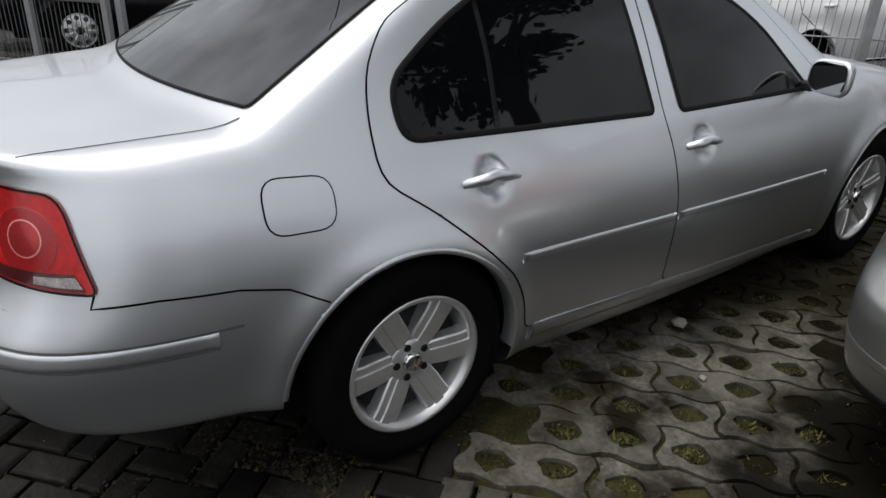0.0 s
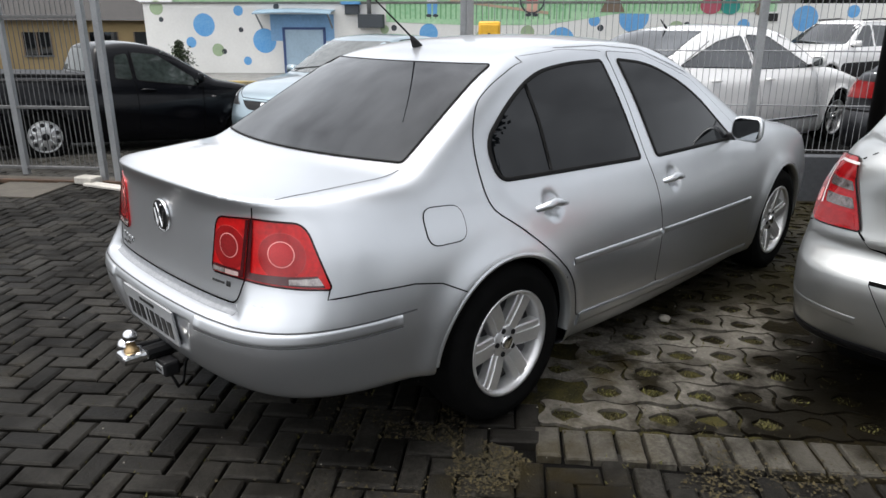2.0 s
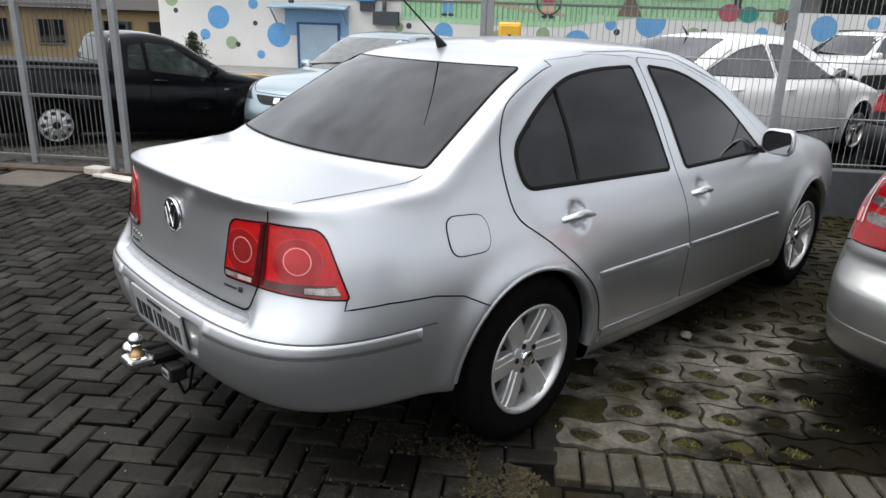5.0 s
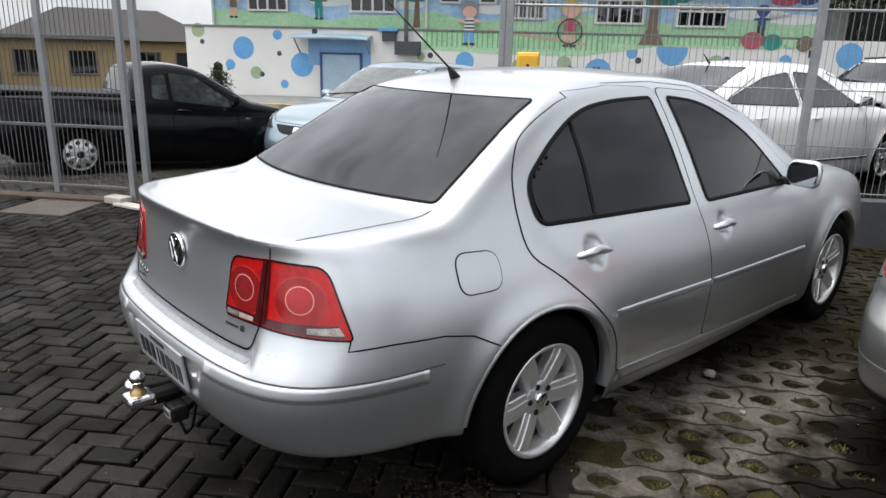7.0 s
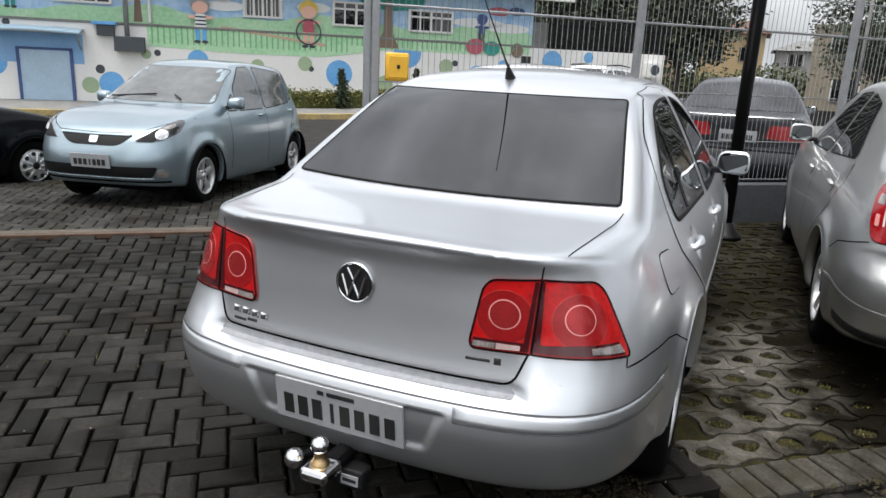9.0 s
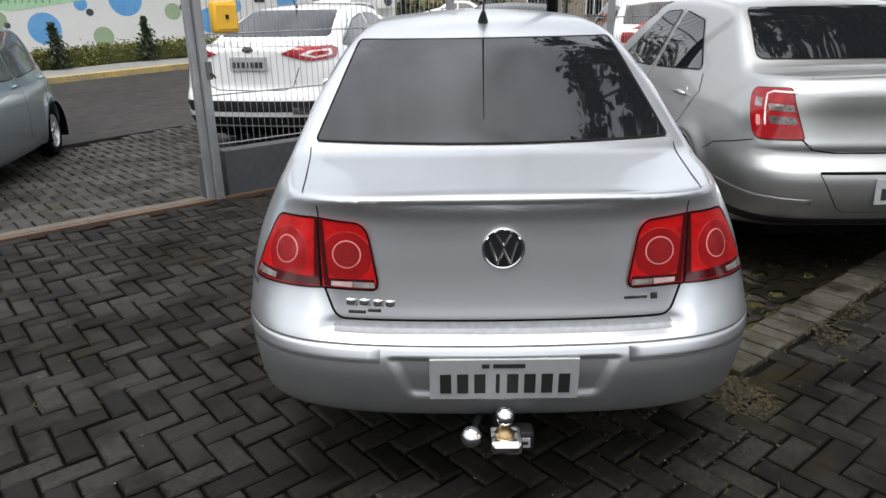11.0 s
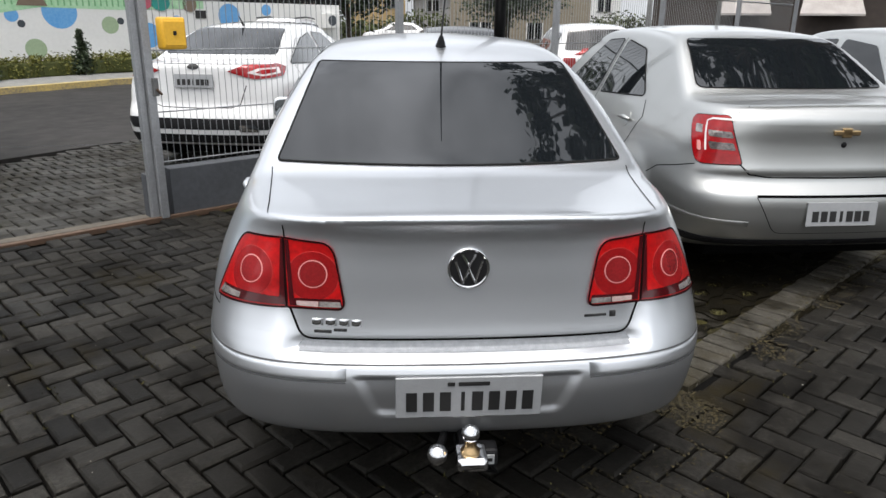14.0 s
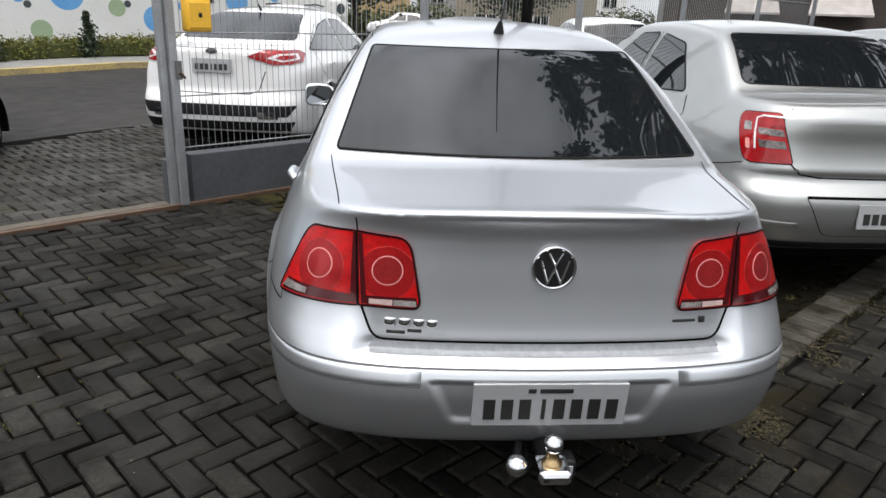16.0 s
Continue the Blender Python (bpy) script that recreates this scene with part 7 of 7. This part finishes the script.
car, sk = saloon("saloon_car", pose(1.4, 43.5, 0.1, 0, 0, 90), WHITE_CAR, "white saloon car parked far down the street", DARK_SALOON,
    [[(-0.02, 1.0), (0.35, 1.28), (0.95, 1.33), (0.97, 0.97)], [(1.06, 0.97), (1.04, 1.33), (1.4, 1.31), (2.0, 0.96)]], [(-0.60, 1.08), (-0.48, 1.36), (0.48, 1.36), (0.60, 1.08)], 0.07, False)

# ---- paving: herringbone bricks, a soldier course, and grass pavers in the bays ----
PU, PV, CELL = -1.07, -2.87, 0.1


def brick_mesh(name, lx, ly, chamfer, wob, material=PAVER):
    rng = random.Random(name)
    bm = bmesh.new()
    h, g = 0.05, 0.0058
    ax, ay = lx / 2 - g, ly / 2 - g
    base = [(-ax, -ay), (ax, -ay), (ax, ay), (-ax, ay)]
    rings = []
    for inset, z in ((0.0, -h), (0.0, -chamfer), (chamfer * 0.55, -chamfer * 0.3), (chamfer * 1.4, 0.0)):
        rings.append([bm.verts.new((x - math.copysign(inset, x) + rng.uniform(-wob, wob), y - math.copysign(inset, y) + rng.uniform(-wob, wob), z)) for x, y in base])
    for a, b in zip(rings, rings[1:]):
        for k in range(4):
            bm.faces.new((a[k], a[(k + 1) % 4], b[(k + 1) % 4], b[k]))
    bm.faces.new(rings[-1])
    bmesh.ops.recalc_face_normals(bm, faces=bm.faces)
    me = bpy.data.meshes.new(name)
    bm.to_mesh(me)
    bm.free()
    me.materials.append(material)
    return me


BRICKS = [brick_mesh("brick", 0.2, 0.1, 0.008, 0.0016) for _ in range(1)] + [brick_mesh("brick" + "b" * i, 0.2, 0.1, 0.007 + 0.001 * i, 0.0026) for i in (1, 2, 3)]
rng = random.Random(7)


def in_bay(u, v):
    return u > 0.5 and -4.14 < v < -0.03


def bricks_in(u0, u1, v0, v1, skip):
    out = []
    for i in range(int((u0 - PU) / CELL) - 1, int((u1 - PU) / CELL) + 1):
        for j in range(int((v0 - PV) / CELL) - 1, int((v1 - PV) / CELL) + 1):
            k = (i + j) % 4
            if k == 0:
                u, v, t = PU + (i + 0.5) * CELL, PV + (j + 1) * CELL, 90
            elif k == 2:
                u, v, t = PU + (i + 1) * CELL, PV + (j + 0.5) * CELL, 0
            else:
                continue
            if u0 <= u <= u1 and v0 <= v <= v1 and not skip(u, v):
                out.append((u, v, t))
    return out


yard = bricks_in(-7.5, 7.5, -9.0, -0.10, in_bay)
soldiers = [(0.55 + 0.1 * i, -4.04, 90) for i in range(46)]
apron = bricks_in(-7.5, 3.6, 0.18, 4.20, lambda u, v: (u > 0.0 and v < 0.3))
paving = tagged(empty("brick_paving", Matrix.Identity(4)), "damp dark grey herringbone brick paving with mossy joints", "paving", kind="structure")
near = sorted(yard, key=lambda b: abs(b[0] + 0.6) + abs(b[1] + 3.1))


def brick_pose(u, v, t):
    p = uv(u, v, ground_z(u, v) + rng.uniform(-0.006, 0.003) - (0.012 if u > 0.4 and -4.26 < v < -4.1 else 0.0))
    return Matrix.Translation(p) @ Matrix.Rotation(radians(ANG + t), 4, "Z") @ Euler((rng.gauss(0, 0.010), rng.gauss(0, 0.007), rng.gauss(0, 0.008))).to_matrix().to_4x4()


EDGE_BRICKS = [brick_mesh("edge_brick" + "b" * i, 0.2, 0.1, 0.008 + 0.001 * i, 0.003, EDGE) for i in range(3)]
for u, v, t in soldiers:
    ob = new("brick", rng.choice(EDGE_BRICKS))
    ob.parent = paving
    ob.matrix_basis = brick_pose(u, v, t)
for u, v, t in near[:250]:
    ob = new("brick", rng.choice(BRICKS))
    ob.parent = paving
    ob.matrix_basis = brick_pose(u, v, t)


def joined(name, items, parent, label, material=PAVER):
    verts, faces = [], []
    src = []
    for me in BRICKS:
        src.append(([v.co.copy() for v in me.vertices], [tuple(p.vertices) for p in me.polygons]))
    for u, v, t in items:
        vs, fs = rng.choice(src)
        m = brick_pose(u, v, t)
        n = len(verts)
        verts += [m @ c for c in vs]
        faces += [tuple(k + n for k in f) for f in fs]
    return tagged(put_mesh(name, verts, faces, material, parent, label, smooth=False), kind="stuff")


joined("brick_field", near[250:], paving, "damp dark grey paving bricks")
joined("brick_field", apron, paving, "drier worn grey paving bricks of the drive", DRIVE)


def grate_mesh(name, seed):
    """An interlocking grass paver: zigzag ends and two openings."""
    r = random.Random(seed)
    bm = bmesh.new()
    L, W = 0.1855, 0.0885
    wave = 0.0135
    xs = np.linspace(-L, L, 17)
    ys = np.linspace(-W, W, 9)[1:-1]

    def edge(x):
        return wave * math.sin(2 * math.pi * x / 0.1925)

    def end(y):
        return 0.016 * math.sin(2 * math.pi * y / 0.19)
    outer = [(x, -W + edge(x)) for x in xs] + [(L + end(y), y + edge(L) * 0.0) for y in ys] + [(x, W + edge(x)) for x in xs[::-1]] + [(-L + end(y), y) for y in ys[::-1]]
    outer = [(x + r.uniform(-0.003, 0.003), y + r.uniform(-0.003, 0.003)) for x, y in outer]
    holes = []
    for cx in (-0.094, 0.094):
        turn = r.uniform(0, 6)
        ring = []
        for k in range(11):
            t = 2 * math.pi * k / 11
            q = 0.051 * (1 + 0.10 * math.cos(4 * t + 0.6) + 0.08 * math.sin(3 * t + turn) + r.uniform(-0.10, 0.10))
            ring.append((cx + 1.14 * q * math.cos(t), 0.006 * math.copysign(1, cx) + 0.92 * q * math.sin(t)))
        holes.append(ring)
    loops = [[Vector((x, y, 0)) for x, y in l] for l in [outer] + holes]
    tris = tessellate_polygon(loops)
    flat = [p for l in loops for p in l]
    top = [bm.verts.new(p) for p in flat]
    for t in tris:
        f = bm.faces.new([top[i] for i in t])
        f.normal_update()
        if f.normal.z < 0:
            f.normal_flip()
    low = [bm.verts.new(p + Vector((0, 0, -0.05))) for p in flat]
    n = 0
    for li, l in enumerate(loops):
        k = len(l)
        for i in range(k):
            a, b = n + i, n + (i + 1) % k
            bm.faces.new((low[a], low[b], top[b], top[a]) if li == 0 else (low[b], low[a], top[a], top[b]))
        n += k
    me = bpy.data.meshes.new(name)
    bm.to_mesh(me)
    bm.free()
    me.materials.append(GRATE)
    return me


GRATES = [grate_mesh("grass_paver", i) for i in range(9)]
bay = tagged(empty("grass_paver_bay", Matrix.Identity(4)), "interlocking concrete grass pavers with moss in the openings", "paving", kind="structure")
blades_v, blades_f = [], []
count = 0
for j in range(21):
    for i in range(15):
        u = 0.72 + 0.385 * i + (0.19 if j % 2 else 0.0)
        v = -3.835 + 0.19 * j
        if u > 6 or v > -0.12:
            continue
        p = uv(u, v, rng.uniform(-0.006, 0.004))
        m = Matrix.Translation(p) @ Matrix.Rotation(radians(ANG) + rng.gauss(0, 0.012), 4, "Z") @ Euler((rng.gauss(0, 0.012), rng.gauss(0, 0.008), 0)).to_matrix().to_4x4()
        ob = new("grass_paver", rng.choice(GRATES))
        ob.parent = bay
        ob.matrix_basis = m
        for cx in (-0.094, 0.094):
            amount = rng.randint(10, 95)
            for _ in range(amount):
                q = m @ Vector((cx + rng.gauss(0, 0.027), rng.gauss(0, 0.023), -0.018))
                a, l = rng.uniform(0, 6.28), rng.uniform(0.006, 0.020)
                w = rng.uniform(0.003, 0.007)
                side = Vector((math.cos(a), math.sin(a), 0))
                tip = q + Vector((rng.gauss(0, 0.010), rng.gauss(0, 0.010), l))
                n = len(blades_v)
                blades_v += [q - side * w, q + side * w, tip]
                blades_f.append((n, n + 1, n + 2))
for _ in range(2600):
    u, v = rng.uniform(-3.5, 4.5), rng.uniform(-5.2, -0.1)
    if noise.noise(Vector((u * 1.1, v * 1.1, 3.0))) < 0.12 and not (in_bay(u, v) and rng.random() < 0.3):
        continue
    # moss keeps to the joints
    u = PU + round((u - PU) / CELL) * CELL + rng.gauss(0, 0.006)
    for _ in range(4):
        q = uv(u + rng.gauss(0, 0.012), v + rng.gauss(0, 0.02), -0.008)
        a, l, w = rng.uniform(0, 6.28), rng.uniform(0.006, 0.016), rng.uniform(0.002, 0.005)
        side = Vector((math.cos(a), math.sin(a), 0))
        n = len(blades_v)
        blades_v += [q - side * w, q + side * w, q + Vector((rng.gauss(0, 0.006), rng.gauss(0, 0.006), l))]
        blades_f.append((n, n + 1, n + 2))
# drier brown moss along the edge of the bay
dry_v, dry_f = [], []
for _ in range(11000):
    u, v = (rng.gauss(0.35, 0.35), rng.gauss(-4.12, 0.16)) if rng.random() < 0.5 else (rng.uniform(0.3, 4.5), -4.20 + abs(rng.gauss(0, 0.10)) * rng.choice((-1, 1)))
    if noise.noise(Vector((u * 2.1, v * 2.1, 8.0))) < 0.0:
        continue
    q = uv(u, v, -0.004)
    a, l, w = rng.uniform(0, 6.28), rng.uniform(0.002, 0.006), rng.uniform(0.003, 0.008)
    side = Vector((math.cos(a), math.sin(a), 0))
    n = len(dry_v)
    dry_v += [q - side * w, q + side * w, q + Vector((-side.y * w * 1.8, side.x * w * 1.8, l))]
    dry_f.append((n, n + 1, n + 2))
tagged(put_mesh("dry_moss", dry_v, dry_f, mat("brown_moss", (0.040, 0.030, 0.008), 0.9, 0, 9, 0.6, vary=0.5), None, smooth=False), "brown and olive dry moss along the paving's edge", "moss", kind="stuff")
tagged(put_mesh("moss", blades_v, blades_f, MOSS, None, smooth=False), "tufts of moss and short grass between the pavers", "moss", kind="stuff")
# mossy earth in the bay's openings
bm = bmesh.new()
bm.faces.new([bm.verts.new(uv(u, v, -0.018)) for u, v in ((0.45, -3.95), (6.2, -3.95), (6.2, -0.05), (0.45, -0.05))])
tagged(part("bay_soil", bm, mat("mossy_soil", (0.045, 0.040, 0.012), 0.9, 0, 12, 0.5, 0.6, second=(0.008, 0.007, 0.005), spec=0.1)), "mossy brown earth in the paver openings", "soil", kind="structure")

# wet silt over the pavers behind the next bay, thin, patchy and shade-darkened
silt = bmesh.new()
cells = {}
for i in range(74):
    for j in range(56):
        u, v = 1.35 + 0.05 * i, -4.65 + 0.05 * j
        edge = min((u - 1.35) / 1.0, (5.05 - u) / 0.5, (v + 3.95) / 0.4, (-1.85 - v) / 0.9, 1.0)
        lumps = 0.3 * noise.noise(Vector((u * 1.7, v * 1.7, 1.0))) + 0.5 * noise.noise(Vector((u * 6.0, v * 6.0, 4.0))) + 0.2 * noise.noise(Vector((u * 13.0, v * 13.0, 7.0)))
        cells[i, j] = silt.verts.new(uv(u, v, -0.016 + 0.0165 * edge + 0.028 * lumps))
for i in range(73):
    for j in range(55):
        silt.faces.new((cells[i, j], cells[i + 1, j], cells[i + 1, j + 1], cells[i, j + 1]))
# its near-black colour also stands for the next car's shade
tagged(part("silt", silt, mat("shaded_silt", (0.004, 0.0033, 0.002), 0.9, 0, 7, 0.6, 0.7, second=(0.010, 0.0078, 0.003), spec=0.06), None, "", True), "dark wet silt in patches over the pavers, deepened with the next car's shade", "silt", kind="stuff")

# a pale stone in the bay and small grit on the paving
def pebble_bm(r, size):
    bm = bmesh.new()
    bmesh.ops.create_icosphere(bm, subdivisions=1, radius=size)
    for v in bm.verts:
        v.co = Vector((v.co.x * r.uniform(0.8, 1.3), v.co.y * r.uniform(0.8, 1.2), v.co.z * r.uniform(0.45, 0.7)))
    return bm


PALE_STONE = mat("pale_stone", (0.30, 0.28, 0.24), 0.8, 0, 20, 0.4, 0.3)
r = random.Random(12)
for x, y, size in ((0.77, 1.29, 0.034), (0.50, 0.44, 0.022), (1.05, 1.05, 0.016)):
    tagged(part("stone", pebble_bm(r, size), PALE_STONE, None, "", True), "pale stone lying on the grass pavers", "stone", "stones in the bay").matrix_basis = pose(x, y, size * 0.35, 0, 0, r.uniform(0, 180))
grit_v, grit_f = [], []
for _ in range(260):
    p = uv(r.uniform(-3.5, 3.5), r.uniform(-6.5, -0.3), 0.002)
    k = r.uniform(0.0015, 0.0045)
    n = len(grit_v)
    grit_v += [p + Vector((k, 0, 0)), p + Vector((-k * 0.6, k, 0)), p + Vector((-k * 0.6, -k, 0)), p + Vector((0, 0, k * 1.2))]
    grit_f += [(n, n + 1, n + 3), (n + 1, n + 2, n + 3), (n + 2, n, n + 3)]
tagged(put_mesh("grit", grit_v, grit_f, PALE_STONE, None, smooth=False), "pale grit scattered over the paving", "grit", kind="stuff")
